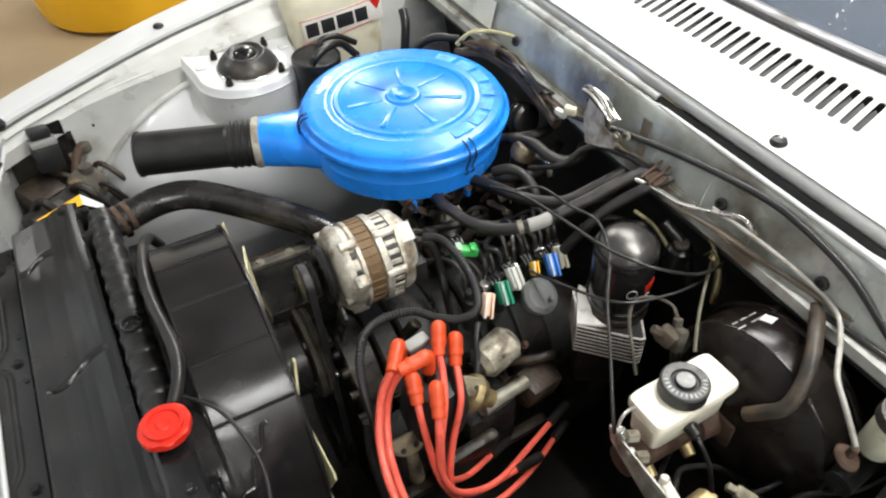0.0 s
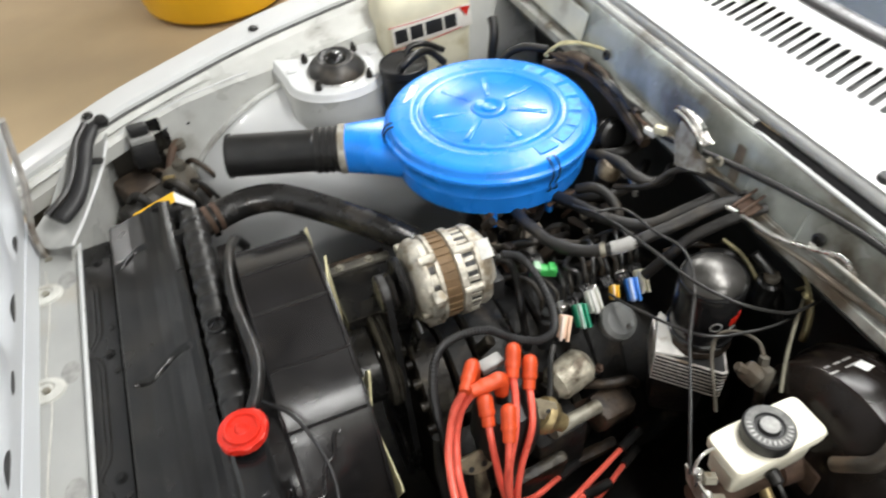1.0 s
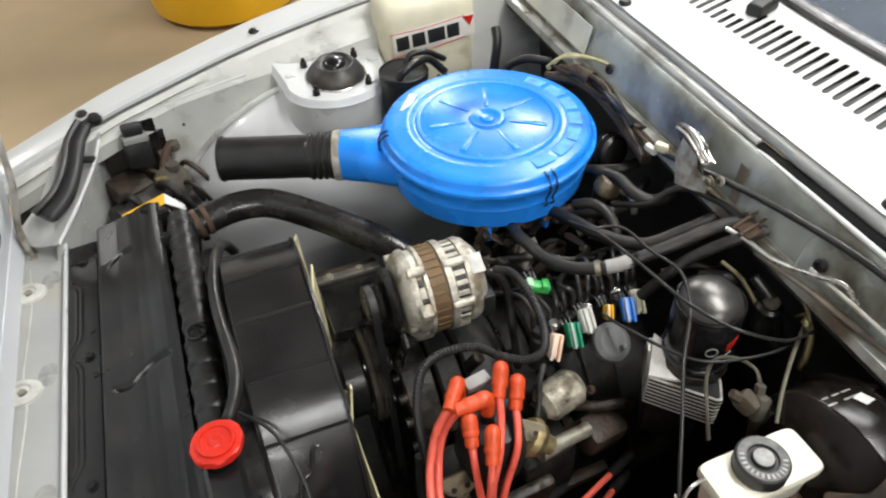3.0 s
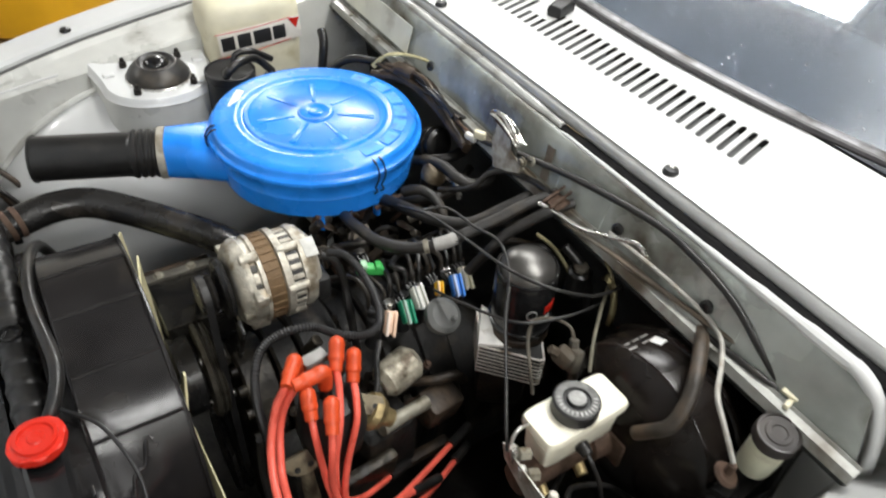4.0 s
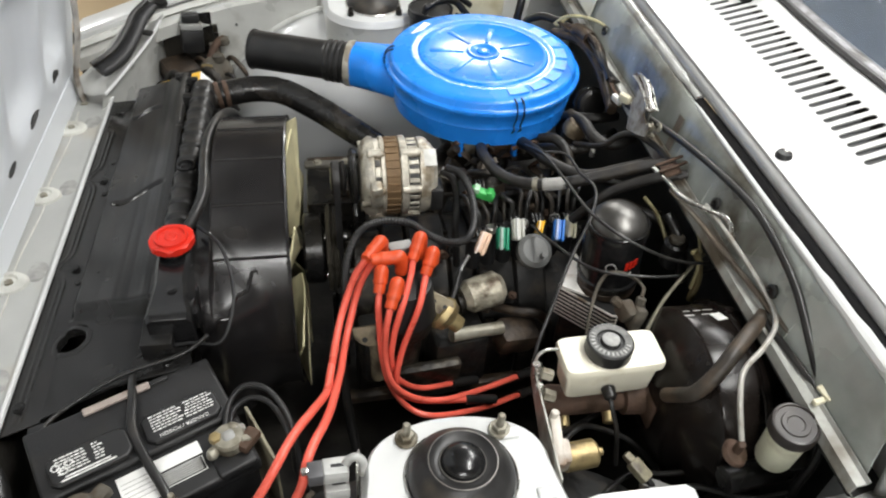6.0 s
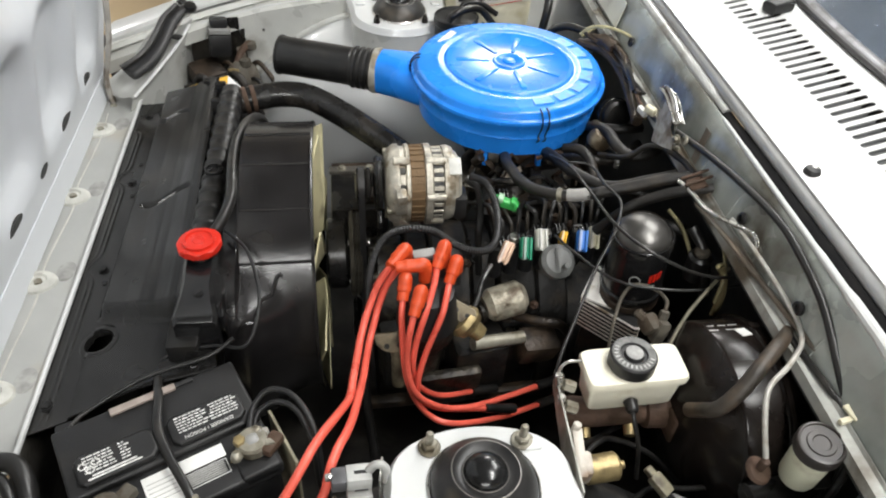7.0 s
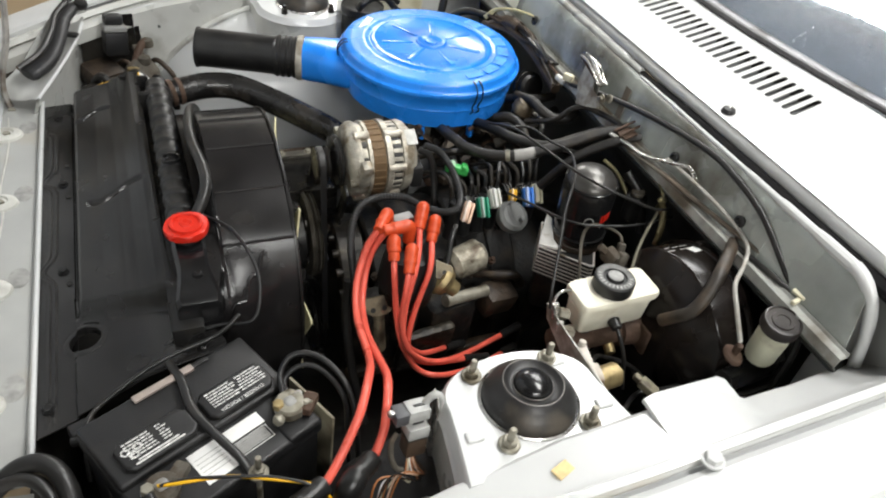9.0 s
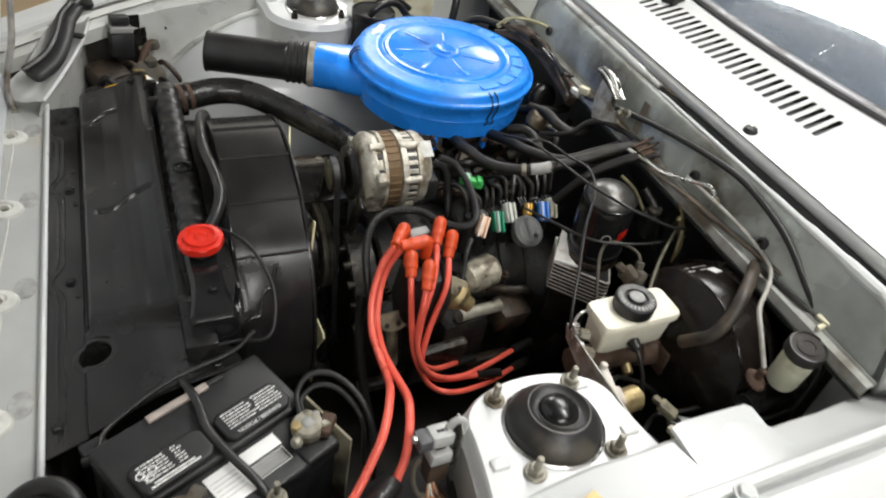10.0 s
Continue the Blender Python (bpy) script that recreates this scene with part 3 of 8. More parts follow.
part("ledge_rail", bm, mat("grimy_rail", (0.33, 0.335, 0.31), 0.36, 0.1, 0.25, 24, 0.1, 150, (0.11, 0.09, 0.065), 0.5), car, "grey rail along the firewall ledge")
for y in (0.50, 0.62, 0.74, 0.86, 0.98, 1.10):
    bolt((lipx(y) - 0.035, y, 0.8795), 0.004, car, ZINC, 0.003)
for y in (0.30, 0.14, 0.58, 0.80):
    part("grommet", lathe(B(), [(0.009, 0), (0.0085, 0.003), (0.005, 0.004), (0.004, 0.001)], pose(lipx(y) - 0.022, y, 0.905, 0, -75, 0), 20), RUBBER, car)
bm = B()
sheet(bm, lambda u, v: (lipx(v) + (-0.0385, -0.0335, -0.0265)[int(u)], v, (0.862, 0.8685, 0.8735)[int(u)]), [0, 1, 2], span(0.10, 0.40, 14), 0.0015)
part("rusty_seam", bm, STAIN, car, "rust stained seam along the ledge")
# pale yellowish sheet laid on the far firewall for the light it reflects
for y0, y1, h0, h1 in ((0.88, 1.17, 0.893, 0.942),):
    bm = B()
    sheet(bm, lambda u, v: (lipx(v) - 0.0205 + 0.24 * (u - 0.905) - 0.003, v, u), span(h0, h1, 2), span(y0, y1, 3), 0.0012)
    part("firewall_light_patch", bm, mat("firewall_lit_paint", (0.70, 0.70, 0.60), 0.4, 0, 0.12, 18, 0.08, 160, (0.25, 0.22, 0.15), 0.3), car, "pale sheet for the light reflected on the far firewall")
for y in (0.09, 0.20, 0.33, 0.43):
    bm = B()
    tube(bm, [(lipx(y) - 0.026, y, 0.876), (lipx(y) - 0.018, y + 0.002, 0.905), (lipx(y) - 0.010, y, 0.936)], 0.0016, 6, 4)
    part("pressed_bead", bm, WALLGREY, car)
# cowl with its row of slots
SLOT0, PITCH, SLOTS = 0.262, 0.0187, 33


# louvre paint dimmed so the shaded slots read mid grey inside
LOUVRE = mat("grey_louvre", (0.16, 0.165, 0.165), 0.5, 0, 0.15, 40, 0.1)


def cowl_z(x):
    return lerp([(0.40, 0.958), (0.405, 0.968), (0.415, 0.976), (0.43, 0.981), (0.50, 0.991), (0.62, 1.003), (0.66, 1.005)], x)


ys = [-0.14, -0.06, 0.04, 0.12, 0.2]
for i in range(SLOTS):
    ys += [SLOT0 + i * PITCH - 0.0050, SLOT0 + i * PITCH + 0.0050]
ys += [0.92, 1.0, 1.1, 1.2, 1.27]
cx = [0.428, 0.4295, 0.433, 0.438, 0.45, 0.48, 0.527, 0.5285, 0.5294, 0.531, 0.5335, 0.565, 0.596, 0.5985, 0.6001, 0.601, 0.6025, 0.62, 0.645, 0.662]


def cowl(u, v):
    k = 0.22 if 0.21 < v < 0.9 else 0.0
    # slots have round ends
    i = round((v - SLOT0) / PITCH)
    end = min(u - 0.5285, 0.601 - u)
    if 0 <= i < SLOTS and abs(v - SLOT0 - i * PITCH) < 0.006 and -0.0001 < end < 0.005:
        w = max(0.2, math.sqrt(1 - (1 - end / 0.005) ** 2))
        v = SLOT0 + i * PITCH + (v - SLOT0 - i * PITCH) * w
    x = u + 0.022 * (v - 0.2) * max(0.0, 1 - (u - 0.416) / 0.1)
    return (x, v + k * (u - 0.565) * (1 if 0.5 < u < 0.63 else 0.3), cowl_z(u) - 0.02 * max(0, abs(v - MID) - 0.45) ** 1.5)


def in_slot(u, v):
    i = (v - SLOT0) / PITCH
    return 0.5285 < u < 0.601 and -0.3 < i < SLOTS - 0.7 and abs(i - round(i)) < 0.25 and not (23.4 < i < 26.4 and u > 0.57)


part("cowl_panel", sheet(B(), cowl, cx, ys, -0.0015, in_slot), PAINT, car, "white cowl panel with a row of slots", 30)
# the cowl's own white paint, greyed for the shade on its curved edge
part("cowl_front_edge", tube(B(), [(lipx(y) + 0.027, y, 0.9675) for y in span(-0.12, 1.22, 12)], 0.0125, 12, 4, flat=1.05), mat("shaded_edge_paint", (0.40, 0.405, 0.40), 0.35, 0.2, 0.12, 20, 0.05), car)
# black sheet close below the slots, its colour giving their shade
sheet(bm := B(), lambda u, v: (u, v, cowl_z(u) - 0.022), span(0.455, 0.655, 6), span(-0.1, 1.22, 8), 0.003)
part("slot_backing", bm, INK, car)
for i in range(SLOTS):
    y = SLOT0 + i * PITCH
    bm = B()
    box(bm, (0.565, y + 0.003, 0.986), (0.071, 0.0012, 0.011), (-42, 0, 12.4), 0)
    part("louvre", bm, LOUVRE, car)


def nozzle(x, y):
    t = thing("washer_nozzle", (x, y, cowl_z(x)), "small black washer nozzle on the white cowl", "washer nozzle", "washer nozzles")
    z = cowl_z(x)
    part("base", lathe(B(), [(0.0105, 0), (0.011, 0.002), (0.009, 0.007), (0.003, 0.009)], Matrix.Translation((x, y, z)), 20), PLASTIC, t)
    part("jet", box(B(), (x + 0.002, y, z + 0.008), (0.008, 0.006, 0.005), bev=0.0015), STEEL, t)


nozzle(0.446, 0.292)
nozzle(0.45, 0.86)
wp = thing("wiper_pivot", (0.6, 0.72, cowl_z(0.6)), "black wiper arm pivot standing on the cowl", "wiper")
part("cover", prism(B(), [(-0.022, -0.014), (0.02, -0.017), (0.03, 0.0), (0.02, 0.016), (-0.022, 0.012)], 0, 0.022, pose(0.6, 0.715, cowl_z(0.6), 0, -6, 20), 0.006, 3), PLASTIC, wp)
part("arm", tube(B(), [(0.605, 0.72, 1.02), (0.65, 0.75, 1.035), (0.72, 0.9, 1.06), (0.78, 1.1, 1.09)], 0.0055, 8, 6, flat=0.6), PLASTIC, wp)

# windscreen, its trim and the dark cabin behind it
def bow(y):
    """The foot of the glass curves forward in the middle."""
    return 0.652 + 0.25 * (y - MID) ** 2


def screen(u, v):
    return (bow(v) + 0.012 + 0.75 * u, v, 1.012 + 0.40 * u)


bm = B()
sheet(bm, screen, span(0, 1, 6), span(-0.1, 1.22, 24), 0.005)
ws = part("windscreen", bm, GLASS, car, "dark windscreen with a few specks", 60)
ws.visible_shadow = False
bm = B()
rnd = random.Random(31)
for k in range(70):
    u, v = 0.015 + 0.16 * rnd.random() ** 2, rnd.uniform(-0.05, 1.15)
    p = screen(u, v)
    bmesh.ops.create_icosphere(bm, subdivisions=1, radius=rnd.uniform(0.0011, 0.0024), matrix=pose(p[0], p[1], p[2] + 0.004, 0, -28, rnd.uniform(0, 90)) @ Matrix.Diagonal((1.4, 1, 0.5, 1)))
tagged(part("water_drops", bm, DROP, car, "", 60), "small clear water drops on the glass", kind="stuff")
part("screen_trim", tube(B(), [(bow(y) + 0.002, y, 1.011) for y in span(-0.12, 1.24, 12)], 0.012, 10, 4, flat=0.7), mat("weathered_trim", (0.22, 0.22, 0.23), 0.4, 0.2, 0.3, 30, 0.2, 200, (0.06, 0.055, 0.05), 0.4), car, "weathered grey trim below the glass")
part("trim_lip", tube(B(), [(bow(y) - 0.010, y, 1.012) for y in span(-0.12, 1.24, 12)], 0.0055, 8, 4), mat("dark_trim_lip", (0.05, 0.047, 0.05), 0.45, 0.0, 0.3, 40, 0.2, 200), car, "dark grey trim lip")
part("dashboard", sheet(B(), lambda u, v: (0.70 + 0.5 * u, v, 0.99 - 0.05 * u), span(0, 1, 4), span(-0.1, 1.22, 4), 0.004), DARKIN, car)
part("cabin_back", sheet(B(), lambda u, v: (1.2 + 0.25 * u, v, 0.9 + 0.53 * u), span(0, 1, 2), span(-0.15, 1.27, 3), 0.004), DARKIN, car)

# the open hood, hinged at the nose, leaning back a little
def hood_pt(u, v, n=0.0):
    """u along the hood from its hinge, v across, n out of the inner face."""
    a = radians(78)
    return Vector((-0.612 + u * math.cos(a) + n * math.sin(a), v, 0.70 + u * math.sin(a) - n * math.cos(a)))


def hood_half(u):
    return lerp([(0, 0.445), (0.3, 0.50), (0.6, 0.54), (1.0, 0.56)], u)


bm = B()
sheet(bm, lambda u, w: hood_pt(u, MID + w * hood_half(u), -0.035 + 0.01 * w * w), span(0, 1.0, 14), span(-1, 1, 14), 0.0015)
hood = part("hood", bm, PAINT, car, "open hood, silver white", 40)


def relief(u, w):
    """Height of the pressed inner frame: wide ribs round sunken pockets."""
    h = 0.0
    for cu, cw, su, sw in ((0.22, -0.62, 0.10, 0.22), (0.22, -0.12, 0.10, 0.18), (0.22, 0.32, 0.10, 0.16), (0.22, 0.72, 0.10, 0.13), (0.52, -0.5, 0.16, 0.3), (0.52, 0.15, 0.16, 0.25), (0.52, 0.66, 0.16, 0.16), (0.85, 0, 0.1, 0.7)):
        q = 1.25 * math.sqrt(((u - cu) / su) ** 4 + ((w - cw) / sw) ** 4)
        h = min(h, -0.028 * (1 / (1 + math.exp(min(40, (q - 1.2) * 4.5)))))
    return h


bm = B()
sheet(bm, lambda u, w: hood_pt(u, MID + w * hood_half(u) * 0.985, relief(u, w)), span(0.01, 0.98, 64), span(-1, 1, 80), 0.0015)
part("hood_frame", bm, HOODIN, hood, "pressed silver inner frame with pockets and slots", 50)
# slots drawn as slightly raised black ovals, their depth only colour
for u, y, w in ((0.098, 0.05, 0.019), (0.098, 0.19, 0.029), (0.098, 0.33, 0.019), (0.098, 0.468, 0.029), (0.098, 0.603, 0.019), (0.098, 0.744, 0.029), (0.098, 0.885, 0.019)):
    bm = B()
    flush = relief(u, (y - MID) / hood_half(u) / 0.985)
    rings = [[hood_pt(u + 0.0095 * math.cos(a), y + w * math.sin(a), flush + n) for a in span(0, 2 * math.pi * 15 / 16, 15)] for n in (-0.02, 0.0018)]
    loft(bm, rings)
    part("painted_drain_slot", bm, INK, hood)
bm = B()
sheet(bm, lambda u, w: hood_pt(0.0 + u, MID + w * 0.445, 0.012 - 0.2 * u), span(0, 0.05, 3), span(-1, 1, 10), 0.002)
part("hinge_flange", bm, HOODIN, hood)
for s in (-1, 1):
    bm = B()
    y = MID + s * 0.415
    tube(bm, [(-0.585, y, 0.67), (-0.59, y, 0.74), hood_pt(0.14, y, 0.02), hood_pt(0.26, y + 0.01 * s, 0.012)], 0.011, 8, 6, flat=0.5)
    part("hinge_arm", bm, mat("dusty_hinge_paint", (0.40, 0.38, 0.35), 0.55, 0.1, 0.3, 40, 0.2, 200, (0.12, 0.08, 0.05), 0.4), hood, "dusty grey hinge arm")
    bm = B()
    hexnut(bm, (-0.585, y - 0.012, 0.69), 0.009, 0.008, pose(0, 0, 0, 90, 0, 0))
    part("hinge_bolt", bm, ZINC, hood)

for s in (-1, 1):
    t = part("wheel", lathe(B(), [(0.15, -0.07), (0.27, -0.085), (0.29, -0.05), (0.29, 0.05), (0.27, 0.085), (0.15, 0.07)], pose(0, MID + s * 0.75, 0.29, 90, 0, 0), 40), TYRE, car, "black tyre under the fender")

# ---- air cleaner ----
def air_cleaner():
    cx, cy, zr, R = 0.172, 0.79, 0.855, 0.172
    t = thing("air_cleaner", (cx, cy, 0.775), "round blue enamelled air cleaner on the carburettor", "air cleaner")
    m = Matrix.Translation((cx, cy, 0))
    lid = [(R - 0.002, zr - 0.008), (R + 0.003, zr - 0.007), (R + 0.004, zr - 0.004), (R + 0.003, zr - 0.0005), (R - 0.002, zr + 0.001), (R - 0.0035, zr + 0.003), (R - 0.0045, zr + 0.011), (R - 0.0065, zr + 0.0145), (R - 0.011, zr + 0.0162), (R - 0.022, zr + 0.0168), (R - 0.040, zr + 0.019), (R - 0.046, zr + 0.020), (R - 0.050, zr + 0.018), (R - 0.055, zr + 0.018), (R - 0.058, zr + 0.021), (R - 0.064, zr + 0.0215), (R - 0.068, zr + 0.0185), (0.030, zr + 0.0185), (0.027, zr + 0.022), (0.021, zr + 0.022), (0.018, zr + 0.0195), (0.001, zr + 0.0195)]
    lo = part("lid", lathe(B(), lid, m, 96), BLUE, t, "blue lid with pressed rings", 40)
    for i in range(7):
        a = radians(18 + i * 360 / 7)
        mm = m @ pose(0, 0, zr + 0.0185, 0, 0, math.degrees(a))
        bm = B()
        prism(bm, [(0.036, -0.0030), (0.094, -0.0056), (0.096, -0.004), (0.096, 0.004), (0.094, 0.0056), (0.036, 0.0030)], -0.001, 0.0014, mm, 0.0009, 2)
        part("pressed_rib", bm, BLUE, lo)
    part("centre_cap", lathe(B(), [(0.012, zr + 0.019), (0.0115, zr + 0.0215), (0.009, zr + 0.0225), (0.002, zr + 0.0226)], m, 24), BLUE, lo)
    bm = B()
    ang = radians(136)
    box(bm, (cx + 0.140 * math.cos(ang), cy + 0.140 * math.sin(ang), zr + 0.0185), (0.05, 0.013, 0.0012), (0, -3, math.degrees(ang) - 84), 0.0004)
    part("paper_label", bm, WHITE, lo, "small white paper label")
    FADEDBLUE = mat("faded_blue_sticker", (0.05, 0.28, 0.8), 0.4, 0, 0.45, 60, 0.02)
    for a0 in (-84, -66, -48, -30, -12, 6, 24):
        rings = []
        for a in span(a0, a0 + 14, 6):
            c, s = math.cos(radians(a)), math.sin(radians(a))
            rings.append([(cx + r * c, cy + r * s, zr + 0.0195) for r in (0.130, 0.150)] + [(cx + r * c, cy + r * s, zr + 0.0178) for r in (0.150, 0.130)])
        part("faded_sticker", loft(B(), rings), FADEDBLUE, lo, "faded pale blue sticker")
    body = [(0.10, 0.772), (0.150, 0.776), (0.160, 0.782), (0.162, 0.80), (0.163, 0.815), (0.1655, 0.817), (0.164, 0.82), (0.166, 0.835), (0.170, 0.842), (0.172, 0.847)]
    part("body", lathe(B(), body, m, 96), BLUE, t, "blue pressed steel tray", 40)
    # intake snout, flattened where it leaves the tray
    d = Vector((-0.9, 0.33, 0)).normalized()
    sd = Vector((-d.y, d.x, 0))
    rings = []
    for k, w, h, z in ((0.10, 0.075, 0.036, 0.812), (0.155, 0.068, 0.036, 0.812), (0.185, 0.056, 0.0365, 0.812), (0.208, 0.048, 0.0375, 0.812), (0.228, 0.042, 0.0385, 0.812), (0.238, 0.0385, 0.0385, 0.812), (0.247, 0.0385, 0.0385, 0.812)):
        c = Vector((cx, cy, z)) + d * k
        rings.append([c + sd * w * abs(math.cos(a)) ** 0.75 * (1 if math.cos(a) > 0 else -1) + Vector((0, 0, h * abs(math.sin(a)) ** 0.75 * (1 if math.sin(a) > 0 else -1))) for a in span(0, 2 * math.pi * 31 / 32, 31)])
    part("snout", loft(B(), rings), BLUE, t, "blue intake snout", 40)
    e = Vector((cx, cy, 0.812)) + d * 0.247
    mm, _ = axis_pose(e - d * 0.002, e + d)
    part("clamp", lathe(B(), [(0.0385, -0.004), (0.0425, -0.003), (0.043, 0.003), (0.0425, 0.008), (0.0385, 0.009)], mm, 40, False, False), mat("dusty_clamp", (0.36, 0.34, 0.29), 0.5, 0.2, 0.2, 60, 0.2, 200, (0.2, 0.17, 0.12), 0.4), t, "pale dusty clamp ring")
    prof = [(0.037, 0.004)]
    for i in range(4):
        z = 0.008 + i * 0.011
        prof += [(0.0375, z), (0.0398, z + 0.003), (0.0398, z + 0.006), (0.0375, z + 0.009)]
    end = 0.198
    prof += [(0.036, 0.056), (0.036, end - 0.004), (0.038, end - 0.003), (0.038, end), (0.034, end), (0.0335, end - 0.05)]
    part("intake_hose", lathe(B(), prof, mm, 40, False, True), RUBBER, t, "black intake hose, open at its end")
    # spring clips round the rim
    for a in (-80, 170, 95):
        c, s = math.cos(radians(a)), math.sin(radians(a))
        bm = B()
        for off in (-0.006, 0.006):
            o = Vector((-s * off, c * off, 0))
            pr = [(R - 0.012, zr + 0.017), (R - 0.002, zr + 0.014), (R + 0.006, zr + 0.002), (R + 0.005, zr - 0.012), (R - 0.002, zr - 0.03), (R + 0.002, zr - 0.036), (R - 0.006, zr - 0.045)]
            tube(bm, [Vector((cx + r * c, cy + r * s, z)) + o for r, z in pr], 0.0014, 6, 5)
        part("spring_clip", bm, SATIN, t, "dark wire spring clip")
    for a in (-112, -76, 140):
        c, s = math.cos(radians(a)), math.sin(radians(a))
        part("bracket", box(B(), (cx + 0.152 * c, cy + 0.152 * s, 0.765), (0.012, 0.008, 0.028), (0, 0, a), 0.002), BLUE, t)


air_cleaner()

# ---- cooling: radiator, cap, cover plate, shroud, fan ----
def radiator():
    t = thing("radiator", (-0.33, 0.56, 0.3), "black painted radiator with a ribbed top tank", "radiator")
    part("core", box(B(), (-0.345, 0.55, 0.53), (0.04, 0.58, 0.46), bev=0.003), SATIN, t)
    bm = B()
    rings = []
    stations = []
    for k in range(12):
        y = 0.845 - k * 0.036
        stations += [(y, 0), (y - 0.020, 0), (y - 0.0225, 1.3), (y - 0.026, 2.2), (y - 0.0305, 2.2), (y - 0.034, 1.3), (y - 0.0358, 0)]
    for y, up in stations:
        x, z, w, hgt = -0.330, 0.786 + 0.012 * (0.83 - y), 0.0188 + 0.0009 * up, 0.0190 + 0.0009 * up
        ring = []
        for i in range(24):
            q = 2 * math.pi * i / 24
            cq, sq = math.cos(q), math.sin(q)
            ring.append((x + w * abs(cq) ** 0.85 * (1 if cq > 0 else -1), y, z + hgt * abs(sq) ** 0.85 * (1 if sq > 0 else -1)))
        rings.append(ring)
    loft(bm, rings)
    part("top_tank", bm, mat("black_tank_paint", (0.010, 0.0098, 0.0098), 0.4, 0.0, 0.25, 18, 0.06, 180, (0.022, 0.02, 0.016), 0.3), t, "black banded top tank", 65)
    bm = B()
    m = Matrix.Translation((-0.330, 0.572, 0.807))
    lathe(bm, [(0.014, -0.008), (0.014, 0.006), (0.0115, 0.0065), (0.011, 0.001), (0.002, 0.0)], m, 24)
    part("sensor_well", bm, BLACK, t)
    bm = B()
    rings = []
    for y, w, z0, z1 in ((0.455, 0.018, 0.77, 0.803), (0.43, 0.020, 0.765, 0.806), (0.37, 0.022, 0.75, 0.806), (0.33, 0.0205, 0.745, 0.803), (0.305, 0.0235, 0.74, 0.799), (0.284, 0.0285, 0.735, 0.792), (0.277, 0.027, 0.735, 0.785)):
        x = -0.328 + 0.01 * (0.43 - y)
        rings.append([(x - w, y, z0), (x - w, y, z1 - 0.006), (x - w + 0.005, y, z1), (x + w - 0.005, y, z1), (x + w, y, z1 - 0.006), (x + w, y, z0)])
    loft(bm, rings)
    part("filler_box", bm, BLACK, t, "black tapering filler box")
    part("filler_neck", lathe(B(), [(0.02, 0.79), (0.02, 0.81), (0.024, 0.812), (0.024, 0.819)], Matrix.Translation((-0.327, 0.388, 0)), 28), SATIN, t)
    bolt((-0.323, 0.315, 0.802), 0.005, t, BLACK, 0.003)
    for y in (0.80, 0.86):
        part("stay", box(B(), (-0.352, y, 0.775), (0.02, 0.012, 0.05), bev=0.002), SATIN, t)
    cap = part("cap", lathe(B(), [(0.022, 0.817), (0.025, 0.8175), (0.025, 0.820)], Matrix.Translation((-0.327, 0.388, 0)), 28), REDPL, t, "bright red plastic radiator cap")
    out = []
    for i in range(48):
        a = 2 * math.pi * i / 48
        r = 0.0285 + 0.0022 * max(0, math.cos(2 * (a - 0.5))) ** 6 + 0.0010 * math.cos(8 * a)
        out.append((r * math.cos(a), r * math.sin(a)))
    m = Matrix.Translation((-0.327, 0.388, 0))
    part("skirt", prism(B(), out, 0.816, 0.8265, m, 0.003, 3), REDPL, cap, sharp=45)
    part("top_ring", lathe(B(), [(0.022, 0.826), (0.0215, 0.8305), (0.018, 0.8308), (0.0168, 0.828), (0.009, 0.828), (0.0075, 0.8295), (0.001, 0.8298)], m, 36), REDPL, cap)


radiator()

HX, HY, HR = -0.471, 0.322, 0.0195


def bump(v, c, w):
    return math.exp(-(((v - c) / w) ** 2))


def ease(v):
    v = max(0.0, min(1.0, v))
    return v * v * (3 - 2 * v)


def cover_z(x, y):
    """Flat strip at the nose, a step up to the raised pan, rounded shoulder towards the tank."""
    strip = 0.698 + 0.12 * max(-0.01, min(0.06, x + 0.525))
    bead = -0.512 - 0.015 * (bump(y, 0.703, 0.020) + bump(y, 0.478, 0.020) + bump(y, 0.862, 0.012))
    if 0.20 < y < 0.868:
        strip += 0.0016 * (bump(x, bead - 0.0035, 0.0024) + bump(x, bead + 0.0035, 0.0024))
    pan = lerp([(-0.60, 0.0), (-0.483, 0.7005), (-0.4795, 0.701), (-0.4755, 0.723), (-0.471, 0.7285), (-0.44, 0.737), (-0.412, 0.7475), (-0.396, 0.757), (-0.384, 0.767), (-0.374, 0.7745), (-0.364, 0.7785), (-0.357, 0.779)], x)
    pan += 0.045 * (y - 0.68) * ease((x + 0.42) / 0.05)
    near = lerp([(-0.6, 0.696), (-0.53, 0.697), (-0.47, 0.711), (-0.389, 0.728), (-0.30, 0.742)], x)
    into = ease((y - 0.354 + 0.25 * (x + 0.465)) / 0.020)
    if x > -0.483:
        z = near + (pan - near) * into
    else:
        z = strip
    # two wavy beads with rounded ends, pressed into the pan
    for y0, x0, x1, slope in ((0.846, -0.478, -0.414, 0.10), (0.588, -0.458, -0.374, 0.05)):
        m = (x - x0) / (x1 - x0)
        c = y0 + slope * (x - x0) - 0.007 * math.sin(math.pi * 2 * m)
        z -= 0.0085 * ease((x - x0 + 0.004) / 0.008) * ease((x1 + 0.004 - x) / 0.008) * bump(y, c, 0.0040)
    return z


COVERM = mat("black_cover_enamel", (0.010, 0.0097, 0.0095), 0.25, 0.0, 0.25, 18, 0.03, 180, (0.02, 0.018, 0.015), 0.25, rvar=0.08)


